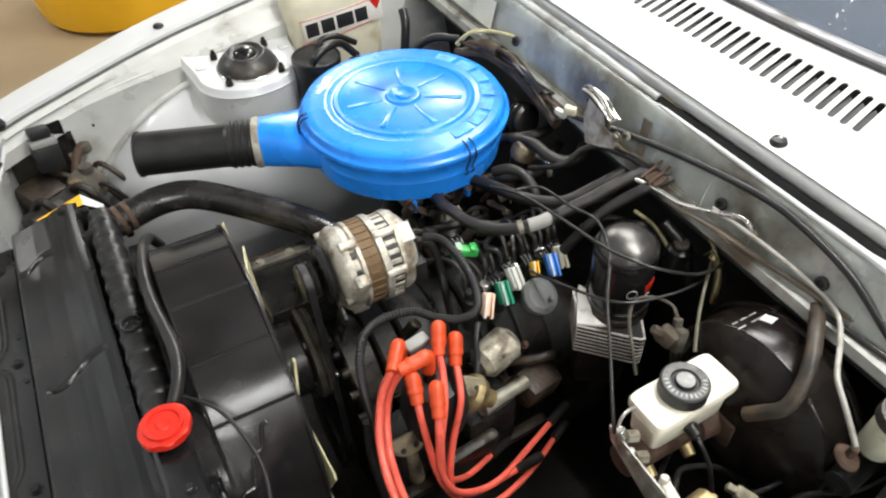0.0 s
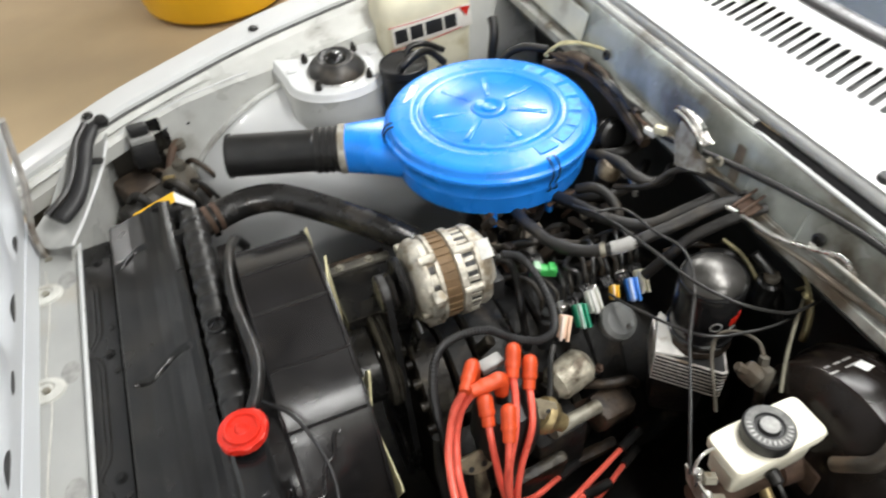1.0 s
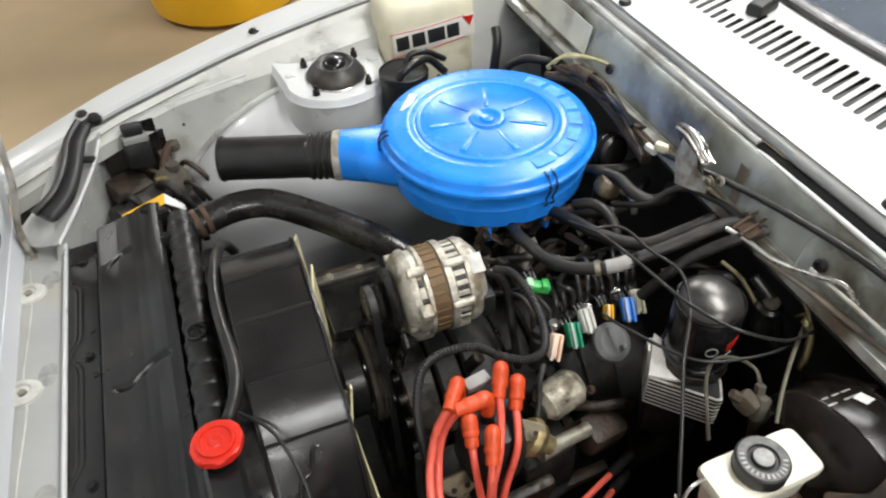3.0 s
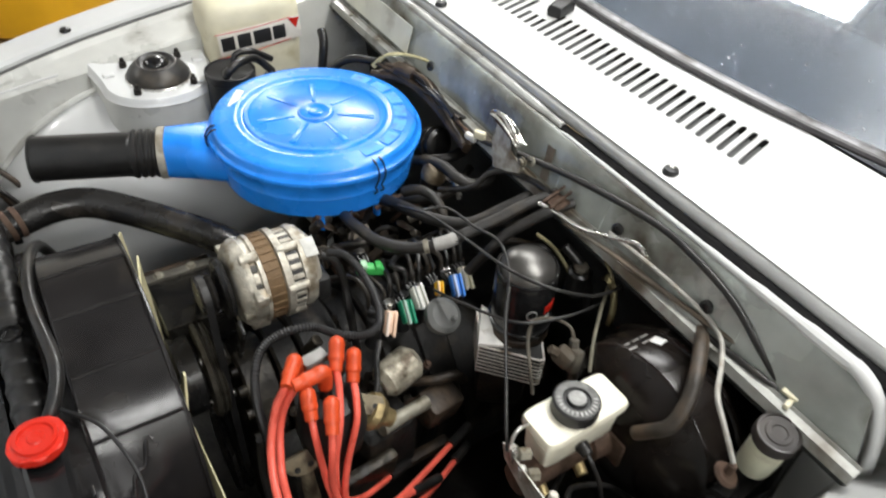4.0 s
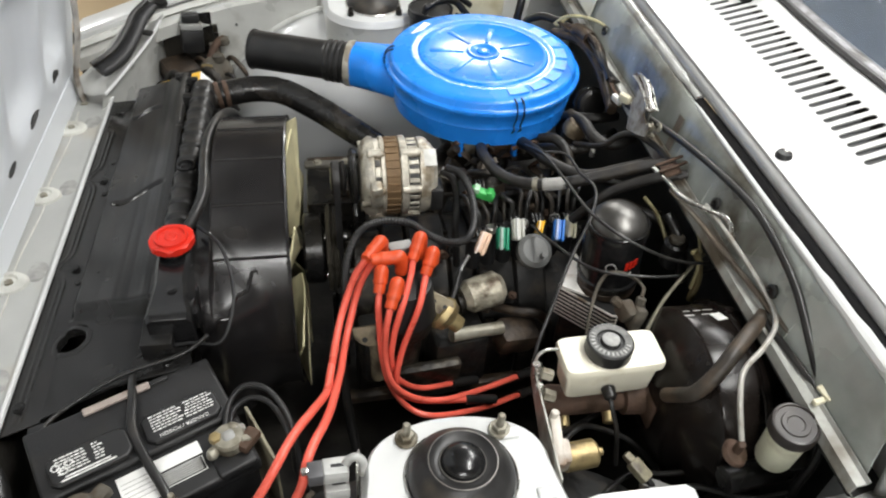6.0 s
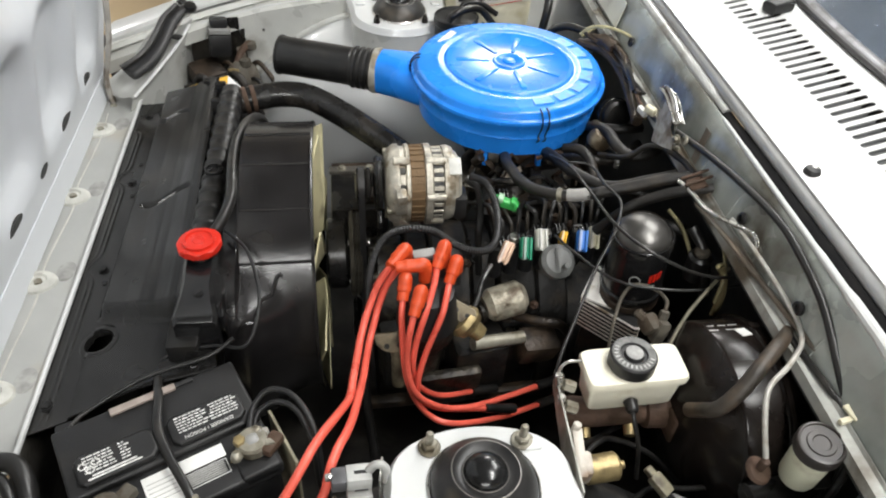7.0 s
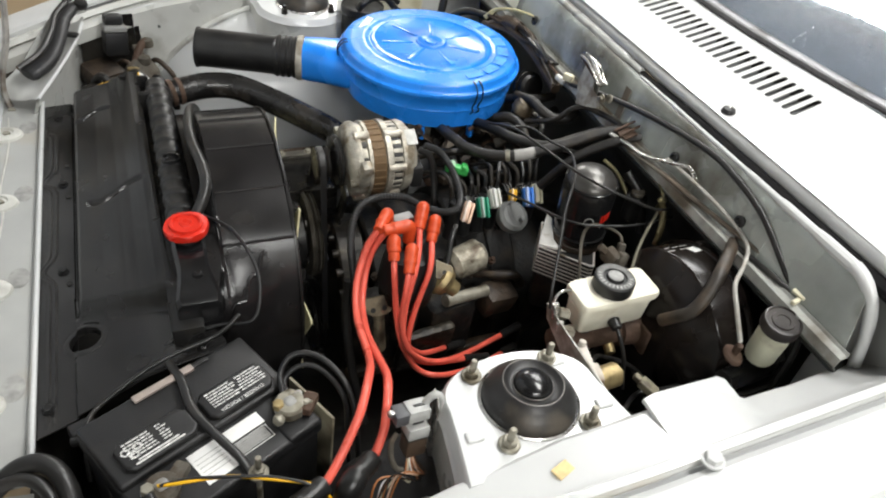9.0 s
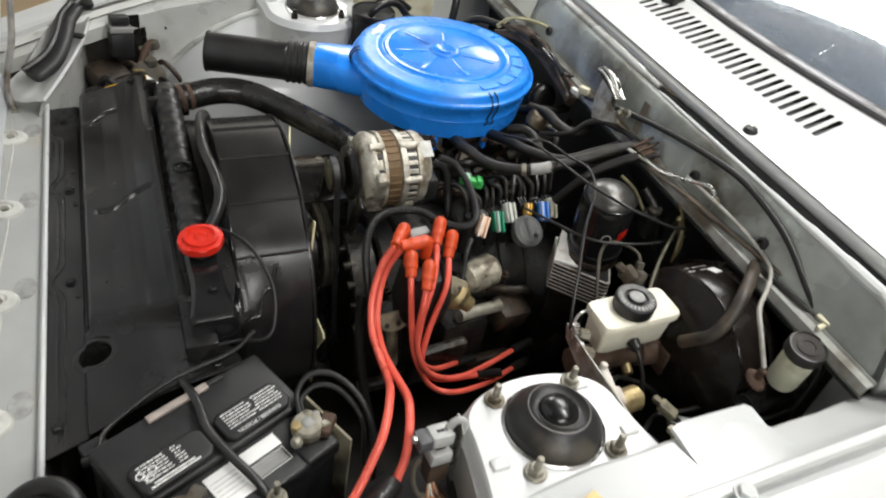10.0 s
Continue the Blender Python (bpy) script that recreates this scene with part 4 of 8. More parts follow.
def radiator_cover():
    t = thing("radiator_cover", (-0.46, 0.56, 0.68), "satin black sheet metal cover plate over the radiator", "cover plate")

    def f(u, v):
        right = lerp([(0.20, -0.302), (0.25, -0.318), (0.33, -0.350), (0.40, -0.358), (0.945, -0.358)], v)
        x = -0.531 + (right + 0.531) * u
        lo = lerp([(-0.53, 0.185), (-0.40, 0.225), (-0.30, 0.235)], x)
        hi = lerp([(-0.53, 0.955), (-0.42, 0.948), (-0.40, 0.938), (-0.366, 0.902), (-0.355, 0.897)], x)
        y = lo + (v - 0.185) * (hi - lo) / 0.76
        return (x, y, cover_z(x, y))

    vs = span(0.185, 0.30, 36) + span(0.302, 0.36, 20) + span(0.3625, 0.945, 280)

    def hole(u, v):
        p = f(u, v)
        return math.hypot(p[0] - HX, p[1] - HY) < HR + 0.006

    part("plate", sheet(B(), f, span(0, 1, 130), vs, 0.0015, hole), COVERM, t, sharp=30)
    rings = []
    for r, up in ((HR, -0.012), (HR, -0.001), (HR + 0.001, 0.0012), (HR + 0.003, 0.0013), (HR + 0.0085, 0.0004), (HR + 0.009, -0.0006)):
        rings.append([(HX + r * math.cos(q), HY + r * math.sin(q), cover_z(HX + r * math.cos(q), HY + r * math.sin(q)) + up) for q in span(0, 2 * math.pi * 47 / 48, 47)])
    part("hole_rim", loft(B(), rings, True, False, False), COVERM, t, sharp=60)
    for x, y in ((-0.498, 0.690), (-0.498, 0.472), (-0.515, 0.225), (-0.384, 0.905), (-0.33, 0.245), (-0.505, 0.905)):
        bolt((x, y, cover_z(x, y) + 0.0005), 0.006, t, SATIN, 0.005)
    for x, y in ((-0.492, 0.742), (-0.490, 0.652), (-0.490, 0.442)):
        part("plug", lathe(B(), [(0.004, 0), (0.004, 0.0012)], Matrix.Translation((x, y, cover_z(x, y) + 0.0006)), 12), INK, t)


radiator_cover()


SHROUDM = mat("black_shroud_plastic", (0.012, 0.0112, 0.0115), 0.23, 0.0, 0.3, 12, 0.05, 160, (0.022, 0.019, 0.016), 0.3, rvar=0.12)


def shroud():
    t = thing("fan_shroud", (-0.24, 0.58, 0.4), "glossy black fan shroud behind the radiator", "fan shroud")
    cy, cz, R = 0.568, 0.628, 0.225
    rings = []
    n = 72

    def outline(k):
        """k = 0: rounded box against the radiator; k = 1: the round mouth."""
        ring = []
        for i in range(n):
            a = 2 * math.pi * i / n
            c, s = math.cos(a), math.sin(a)
            e = 2 / 3.6
            bx, bz = 0.262 * abs(c) ** e * (1 if c > 0 else -1), 0.178 * abs(s) ** e * (1 if s > 0 else -1)
            bc = (0.572, 0.612)
            ring.append(((1 - k) * (bc[0] + bx) + k * (cy + R * c), (1 - k) * (bc[1] + bz) + k * (cz + R * s)))
        return ring

    def turn_in(x, i):
        """The drum ends sharply on top; beside the battery a flat flare runs out of it."""
        side = ease((360 * i / n - 146) / 6) * ease((300 - 360 * i / n) / 20)
        q = min(1.0, max(0.0, (x + 0.287) / (0.005 + 0.082 * side)))
        return math.sin(q * math.pi / 2) ** 0.9 * (1 - side) + ease(q) * side

    def at(x, i):
        """A point of the shell: flat strips between the rib lines."""
        y, z = outline(turn_in(x, i))[i]
        return (x, y, z)

    xs = [-0.308, -0.300, -0.290] + span(-0.287, -0.280, 6) + span(-0.274, -0.205, 14) + span(-0.2, -0.183, 4) + [-0.180]
    for x in xs:
        rings.append([at(x, i) for i in range(n)])
    for x, r in ((-0.1785, R + 0.0025), (-0.1765, R + 0.0025), (-0.176, R - 0.001), (-0.185, R - 0.004), (-0.24, R - 0.012)):
        rings.append([(x, cy + r * math.cos(2 * math.pi * i / n), cz + r * math.sin(2 * math.pi * i / n)) for i in range(n)])
    part("shell", loft(B(), rings, True, False, False), SHROUDM, t, sharp=55)
    for a0 in (60, 80, 100, 120, 140):
        i = int(n * a0 / 360)
        bm = B()
        tube(bm, [at(x, i) for x in span(-0.281, -0.180, 12)], 0.0024, 8, 3)
        part("rib", bm, SHROUDM, t)
    crease = [at(-0.286 + 0.064 * k / 8, int(n * (160 - 1.5 * k) / 360)) for k in range(9)]
    part("flare_edge", tube(B(), crease, 0.003, 8, 4), SHROUDM, t)
    part("mouth_bead", lathe(B(), [(R, -0.0012), (R + 0.0034, -0.001), (R + 0.0038, 0.001), (R + 0.003, 0.003), (R, 0.003)], pose(-0.180, cy, cz, 0, 90, 0), 96, False, False), SHROUDM, t)
    for y in (0.31, 0.84):
        part("tab", box(B(), (-0.30, y, 0.76), (0.012, 0.03, 0.03), bev=0.003), BLACK, t)
    part("side_strap", box(B(), (-0.296, 0.318, 0.745), (0.004, 0.012, 0.11), (0, 4, 0), 0.001), BLACK, t)
    f = thing("cooling_fan", (-0.15, cy, cz), "aged cream plastic cooling fan with a finned clutch", "cooling fan")
    for i in range(8):
        bm = B()
        rings = []
        for r, w, tilt, lead in ((0.055, 0.05, 48, 0), (0.09, 0.07, 40, 0.002), (0.13, 0.09, 30, 0.006), (0.18, 0.15, 17, 0.012), (0.205, 0.172, 15, 0.014), (0.213, 0.168, 15, 0.014)):
            ca, sa = math.cos(radians(tilt)), math.sin(radians(tilt))
            sec = []
            for u, v in ((-0.5, 0), (0, 0.005), (0.5, 0), (0.5, -0.0025), (0, 0.002), (-0.5, -0.0025)):
                q = Vector((u * w * sa + v * ca - 0.188, u * w * ca - v * sa + lead, r))
                sec.append(q)
            rings.append(sec)
        loft(bm, rings)
        bm.transform(Matrix.Translation((0, cy, cz)) @ Matrix.Rotation(2 * math.pi * i / 8 + 0.35, 4, "X"))
        part("blade", bm, FAN, f)
    part("hub", cyl(B(), (-0.165, cy, cz), (-0.13, cy, cz), 0.062, seg=32, bev=0.004), SATIN, f, "black hub")
    part("clutch", lathe(B(), [(0.03, 0), (0.075, 0.004), (0.078, 0.01), (0.072, 0.013), (0.077, 0.016), (0.072, 0.02), (0.076, 0.023), (0.06, 0.028), (0.03, 0.034), (0.024, 0.05), (0.02, 0.06)], pose(-0.13, cy, cz, 0, 90, 0), 40), mat("dusty_clutch_casting", (0.07, 0.064, 0.052), 0.5, 0.35, 0.4, 60, 0.6, 180, (0.025, 0.02, 0.014), 0.5), f, "dirty cast aluminium clutch")
    for i in range(4):
        a = math.pi / 2 * i + 0.5
        part("bolt", cyl(B(), (-0.13, cy + 0.05 * math.cos(a), cz + 0.05 * math.sin(a)), (-0.092, cy + 0.05 * math.cos(a), cz + 0.05 * math.sin(a)), 0.0065), STEEL, f)


shroud()


def hose(name, pts, r, material, label, category="hose", group="", n=8, seg=12, **k):
    base = min(pts, key=lambda p: p[2])
    return solo(name, tube(B(), pts, r, seg, n, **k), material, base, label, category, group, sharp=50)


h = thing("radiator_hose", (-0.20, 0.85, 0.78), "thick black rubber upper radiator hose", "hose")
part("hose", tube(B(), [(-0.318, 0.832, 0.775), (-0.285, 0.84, 0.778), (-0.24, 0.848, 0.780), (-0.19, 0.84, 0.777), (-0.13, 0.80, 0.764), (-0.075, 0.75, 0.752), (-0.03, 0.71, 0.738), (0.01, 0.68, 0.71), (0.03, 0.66, 0.66)], 0.0238, 20, 8), mat("shiny_hose_rubber", (0.012, 0.0115, 0.011), 0.26, 0.0, 0.3, 30, 0.12, 240, (0.03, 0.026, 0.022), 0.3), h)
for p, q in (((-0.310, 0.834, 0.776), (-0.302, 0.836, 0.777)), ((-0.296, 0.837, 0.7775), (-0.288, 0.839, 0.778))):
    part("clamp", cyl(B(), p, q, 0.0248), RUST, h, "rusty wire clamp")
hose("overflow_hose", [(-0.314, 0.418, 0.812), (-0.302, 0.430, 0.826), (-0.293, 0.450, 0.836), (-0.290, 0.475, 0.842), (-0.2925, 0.515, 0.844), (-0.296, 0.56, 0.839), (-0.2965, 0.60, 0.837), (-0.293, 0.65, 0.83), (-0.286, 0.71, 0.812), (-0.275, 0.76, 0.785), (-0.264, 0.79, 0.74)], 0.0078, RUBBER, "black rubber overflow hose beside the top tank")
hose("ground_wire", [(-0.302, 0.439, 0.80), (-0.268, 0.393, 0.803), (-0.249, 0.33, 0.792), (-0.25, 0.287, 0.775), (-0.266, 0.258, 0.757), (-0.308, 0.272, 0.745), (-0.36, 0.272, 0.735), (-0.385, 0.262, 0.722)], 0.0022, PLASTIC, "thin black wire looping over the shroud", "wire")
hose("lamp_cable", [(-0.478, 0.14, 0.66), (-0.476, 0.161, 0.705), (-0.471, 0.175, 0.718), (-0.457, 0.203, 0.715), (-0.389, 0.235, 0.735), (-0.313, 0.25, 0.75), (-0.28, 0.27, 0.76)], 0.0029, RUBBER, "black taped cable along the cover plate", "cable")

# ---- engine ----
# near black castings with brown blotches
DARKCAST = mat("near_black_casting", (0.006, 0.0055, 0.005), 0.6, 0.1, 0.6, 50, 0.9, 120, (0.03, 0.022, 0.014), 0.35)


def engine():
    t = thing("engine", (0.06, 0.53, 0.28), "grimy aluminium and iron engine block", "engine")
    for name, x0, x1, w, top, m in (
        ("front_cover", -0.085, -0.035, 0.115, 0.665, OLDALU), ("front_housing", -0.033, 0.005, 0.145, 0.675, DARKCAST), ("rotor_housing", 0.007, 0.07, 0.155, 0.69, DARKCAST),
        ("middle_housing", 0.072, 0.115, 0.145, 0.68, DARKCAST), ("rotor_housing", 0.117, 0.18, 0.155, 0.69, DARKCAST), ("rear_housing", 0.182, 0.235, 0.15, 0.68, DARKCAST), ("bell_housing", 0.237, 0.42, 0.17, 0.62, DARKCAST),
    ):
        rings = []
        for x, k in ((x0, 0.97), (x0 + 0.004, 1.0), (x1 - 0.004, 1.0), (x1, 0.97)):
            ring = []
            for i in range(36):
                a = 2 * math.pi * i / 36
                r = 1 + 0.07 * math.cos(2 * a)
                ring.append((x, 0.54 + w * k * r * math.cos(a), (0.30 + top) / 2 + (top - 0.30) / 2 * k * math.sin(a)))
            rings.append(ring)
        part(name, loft(B(), rings), m, t)
    for i in range(10):
        a = 0.5 + i * 0.24
        y, z = 0.54 + 0.135 * math.cos(a), 0.48 + 0.17 * math.sin(a)
        part("tension_bolt", cyl(B(), (-0.095, y, z), (-0.082, y, z), 0.008, seg=12), OLDALU, t)
    part("manifold", tube(B(), [(0.04, 0.60, 0.67), (0.08, 0.66, 0.70), (0.14, 0.74, 0.70), (0.20, 0.79, 0.70)], 0.035, 16, 6), OLDALU, t)
    part("manifold", tube(B(), [(0.16, 0.60, 0.66), (0.18, 0.68, 0.69), (0.20, 0.76, 0.69), (0.21, 0.82, 0.69)], 0.032, 16, 6), OLDALU, t)
    for c, s, m in (((0.17, 0.77, 0.73), (0.13, 0.12, 0.09), OLDALU), ((0.13, 0.70, 0.74), (0.04, 0.03, 0.04), ALU), ((0.20, 0.69, 0.745), (0.05, 0.03, 0.05), RUST), ((0.24, 0.72, 0.73), (0.05, 0.06, 0.06), OLDALU)):
        part("carburettor_body", box(B(), c, s, (0, 0, 8), 0.006, 2), m, t)
    part("thermostat_housing", tube(B(), [(0.03, 0.64, 0.60), (0.03, 0.65, 0.66), (0.015, 0.675, 0.71), (0.005, 0.685, 0.725)], 0.027, 18, 6), OLDALU, t)
    part("water_pump", lathe(B(), [(0.03, 0), (0.055, 0.004), (0.06, 0.03), (0.045, 0.05), (0.03, 0.055)], pose(-0.14, 0.595, 0.61, 0, 90, 0), 28), OLDALU, t)
    part("crank_pulley", lathe(B(), [(0.02, 0), (0.07, 0.002), (0.072, 0.008), (0.062, 0.014), (0.072, 0.02), (0.07, 0.026), (0.02, 0.028)], pose(-0.125, 0.545, 0.44, 0, 90, 0), 40), SATIN, t)

    # brackets, stubs and bolts on the block
    rnd = random.Random(11)
    mats = [GREASE, OLDHOSE, SATIN, RUST, UNDER, OLDALU, GREASE]
    for k in range(46):
        if k < 26:
            x, y, z = rnd.uniform(0.0, 0.30), rnd.uniform(0.46, 0.66), rnd.uniform(0.665, 0.715)
        else:
            x, y, z = rnd.uniform(-0.06, 0.22), rnd.uniform(0.375, 0.43), rnd.uniform(0.52, 0.66)
        turn = (rnd.uniform(-35, 35), rnd.uniform(-35, 35), rnd.uniform(0, 180))
        m = mats[k % 7]
        if k % 3 == 0:
            part("bracket", box(B(), (x, y, z), (rnd.uniform(0.02, 0.045), rnd.uniform(0.012, 0.03), rnd.uniform(0.005, 0.02)), turn, 0.003), m, t)
        elif k % 3 == 1:
            bm = cyl(B(), (0, 0, -0.016), (0, 0, rnd.uniform(0.01, 0.02)), rnd.uniform(0.006, 0.013), seg=16, bev=0.002)
            bm.transform(pose(x, y, z, *turn))
            part("stub", bm, m, t)
        else:
            bm = B()
            hexnut(bm, (0, 0, -0.004), rnd.uniform(0.006, 0.009), 0.01)
            lathe(bm, [(0.004, 0.004), (0.004, 0.012), (0.003, 0.013)], Matrix(), 10)
            bm.transform(pose(x, y, z + 0.01, *turn))
            part("bolt", bm, m, t)


engine()


def belt(name, cs, x, w):
    """A belt round pulleys in one plane: (y, z, r), taken as a taut loop round them."""
    pts = []
    hull = []
    for y, z, r in cs:
        hull += [(y + r * math.cos(a), z + r * math.sin(a)) for a in span(0, 2 * math.pi * 23 / 24, 23)]
    hull = sorted(set(hull))

    def half(ps):
        out = []
        for p in ps:
            while len(out) > 1 and (out[-1][0] - out[-2][0]) * (p[1] - out[-2][1]) - (out[-1][1] - out[-2][1]) * (p[0] - out[-2][0]) <= 0:
                out.pop()
            out.append(p)
        return out

    ring = half(hull)[:-1] + half(hull[::-1])[:-1]
    cy, cz = sum(p[0] for p in ring) / len(ring), sum(p[1] for p in ring) / len(ring)
    bm = B()
    vs = []
    for y, z in ring:
        k = 0.007 / math.hypot(y - cy, z - cz)
        y2, z2 = y - (y - cy) * k, z - (z - cz) * k
        vs.append([(x - w / 2, y, z), (x + w / 2, y, z), (x + w / 2, y2, z2), (x - w / 2, y2, z2)])
    loft(bm, vs + [vs[0]], True, False, False)
    bmesh.ops.remove_doubles(bm, verts=bm.verts, dist=1e-5)
    return solo(name, bm, PLASTIC, (x, cy, min(z for _, z in ring)), "black ribbed rubber drive belt", "belt", "drive belts")


belt("drive_belt", [(0.552, 0.788, 0.0275), (0.595, 0.61, 0.05), (0.545, 0.44, 0.066)], -0.104, 0.010)


def alternator():
    t = thing("alternator", (0.0, 0.55, 0.73), "weathered aluminium alternator with a brown stator band", "alternator")
    m = pose(0, 0.552, 0.788, 0, 90, 0)

    def along(prof, seg=48):
        return lathe(B(), [(r, x) for r, x in prof], m, seg)

    part("front_bracket", along([(0.03, -0.068), (0.05, -0.066), (0.0585, -0.060), (0.0635, -0.052), (0.0635, -0.046), (0.060, -0.044), (0.0595, -0.037), (0.0635, -0.035), (0.0635, -0.030), (0.0585, -0.028)]), ALU, t, "cast aluminium front bracket")
    st = B()
    lathe(st, [(0.057, -0.030), (0.0605, -0.029), (0.0605, -0.007), (0.057, -0.006)], m, 60)
    band = part("stator", st, LAMIN, t, "rust brown stator laminations")
    for i in range(30):
        a = 2 * math.pi * i / 30
        bm = B()
        box(bm, (-0.018, 0.552 + 0.0610 * math.cos(a), 0.788 + 0.0610 * math.sin(a)), (0.021, 0.0022, 0.004), (math.degrees(a), 0, 0), 0.0005, 1)
        part("lamination_weld", bm, LAMIN, band)
    part("rear_bracket", along([(0.0585, -0.007), (0.0635, -0.005), (0.0635, 0.004), (0.060, 0.006), (0.0535, 0.007), (0.0535, 0.022), (0.0595, 0.024), (0.0605, 0.032), (0.057, 0.040), (0.03, 0.043)]), ALU, t, "cast aluminium rear bracket with slots")
    # black ring almost flush with the fins, its colour giving the slots' shade
    part("slot_core", along([(0.0525, 0.0072), (0.0576, 0.0073), (0.0576, 0.0217), (0.0525, 0.0218)]), INK, t, "black ring for the shade behind the slots")
    for i in range(26):
        a = 2 * math.pi * i / 26
        bm = B()
        box(bm, (0.0145, 0.552 + 0.0563 * math.cos(a), 0.788 + 0.0563 * math.sin(a)), (0.0165, 0.0046, 0.0074), (math.degrees(a), 0, 0), 0.001, 1)
        part("fin", bm, ALU, t)
    part("slip_ring_cover", along([(0.052, 0.038), (0.050, 0.046), (0.042, 0.052), (0.02, 0.054)]), ALU, t)
    bm = B()
    for a in (2.05,):
        box(bm, (0.040, 0.552 - 0.029, 0.788 + 0.0525), (0.019, 0.028, 0.0012), (30, 0, 0), 0.0003)
    part("white_label", bm, mat("greyed_label", (0.52, 0.52, 0.49), 0.6, 0, 0.15, 90, 0.05), t, "small greyish white label")
    part("regulator", box(B(), (0.050, 0.515, 0.775), (0.02, 0.035, 0.04), bev=0.004), PLASTIC, t)
    part("pulley", along([(0.012, -0.114), (0.026, -0.112), (0.028, -0.109), (0.020, -0.102), (0.028, -0.094), (0.026, -0.09), (0.012, -0.088)]), mat("worn_pulley_steel", (0.045, 0.042, 0.04), 0.3, 0.7, 0.3, 50, 0.2), t, "dark worn steel pulley")
    part("cooling_disc", along([(0.02, -0.085), (0.042, -0.083), (0.046, -0.078), (0.043, -0.072), (0.02, -0.07)]), SATIN, t)
    for a in (100, 170, 215, 300):
        c, s = math.cos(radians(a)), math.sin(radians(a))
        part("through_bolt", cyl(B(), (-0.067, 0.552 - 0.056 * s, 0.788 + 0.056 * c), (-0.052, 0.552 - 0.056 * s, 0.788 + 0.056 * c), 0.0065, seg=12), ZINC, t)
    # dark blocks set on the bracket in place of shaded openings
    for a in (35, 60, 98, 148):
        c, q = math.cos(radians(a)), math.sin(radians(a))
        bm = box(B(), (-0.043, 0.552 - 0.0608 * q, 0.788 + 0.0608 * c), (0.012, 0.011, 0.004), (a, 0, 0), 0.0018)
        part("vent_hole", bm, UNDER, t, "vent hole drawn as a dark block")
    # bolt bosses round both brackets
    for a in (20, 75, 140, 250):
        c, q = math.cos(radians(a)), math.sin(radians(a))
        part("boss", cyl(B(), (-0.056, 0.552 - 0.061 * q, 0.788 + 0.061 * c), (-0.030, 0.552 - 0.061 * q, 0.788 + 0.061 * c), 0.0075, seg=14, bev=0.002), ALU, t)
        part("rear_boss", cyl(B(), (-0.006, 0.552 - 0.060 * q, 0.788 + 0.060 * c), (0.026, 0.552 - 0.060 * q, 0.788 + 0.060 * c), 0.0065, seg=14, bev=0.002), ALU, t)
    part("lug", box(B(), (-0.045, 0.49, 0.80), (0.018, 0.02, 0.05), (18, 0, 0), 0.005), ALU, t)
    part("adjuster", box(B(), (-0.078, 0.50, 0.735), (0.006, 0.022, 0.10), (24, 0, 0), 0.002), SATIN, t)


alternator()


def air_pump():
    t = thing("air_pump", (-0.10, 0.66, 0.55), "black painted air pump with a dull metal flange", "air pump")
    part("body", box(B(), (-0.106, 0.650, 0.645), (0.098, 0.105, 0.11), bev=0.004, seg=2), SATIN, t)
    part("flange", box(B(), (-0.104, 0.709, 0.702), (0.108, 0.016, 0.009), bev=0.002), mat("dull_flange", (0.16, 0.15, 0.13), 0.45, 0.5, 0.3, 60, 0.4), t)
    part("bracket", box(B(), (-0.104, 0.724, 0.66), (0.10, 0.010, 0.09), bev=0.002), GREASE, t)
    # highlight of the front top edge, built as a lighter strip
    part("edge_highlight", box(B(), (-0.106, 0.5985, 0.6985), (0.098, 0.003, 0.003), bev=0.0008), OLDALU, t, "lighter strip for the highlight on the edge")
    part("ear", box(B(), (-0.085, 0.628, 0.707), (0.03, 0.03, 0.016), (0, 0, 10), 0.004), GREASE, t)
    for x in (-0.135, -0.085):
        bolt((x, 0.709, 0.7065), 0.006, t, ZINC, 0.005)
    part("pulley", lathe(B(), [(0.01, 0), (0.045, 0.002), (0.046, 0.008), (0.036, 0.014), (0.046, 0.02), (0.01, 0.024)], pose(-0.148, 0.66, 0.56, 0, 90, 0), 32), SATIN, t)


air_pump()

# ---- ignition ----
CAPC = Vector((-0.018, 0.338, 0.0))


DULLALU = mat("dull_cast_aluminium", (0.42, 0.39, 0.31), 0.42, 0.4, 0.35, 60, 0.8, 180, (0.07, 0.05, 0.03), 0.5)


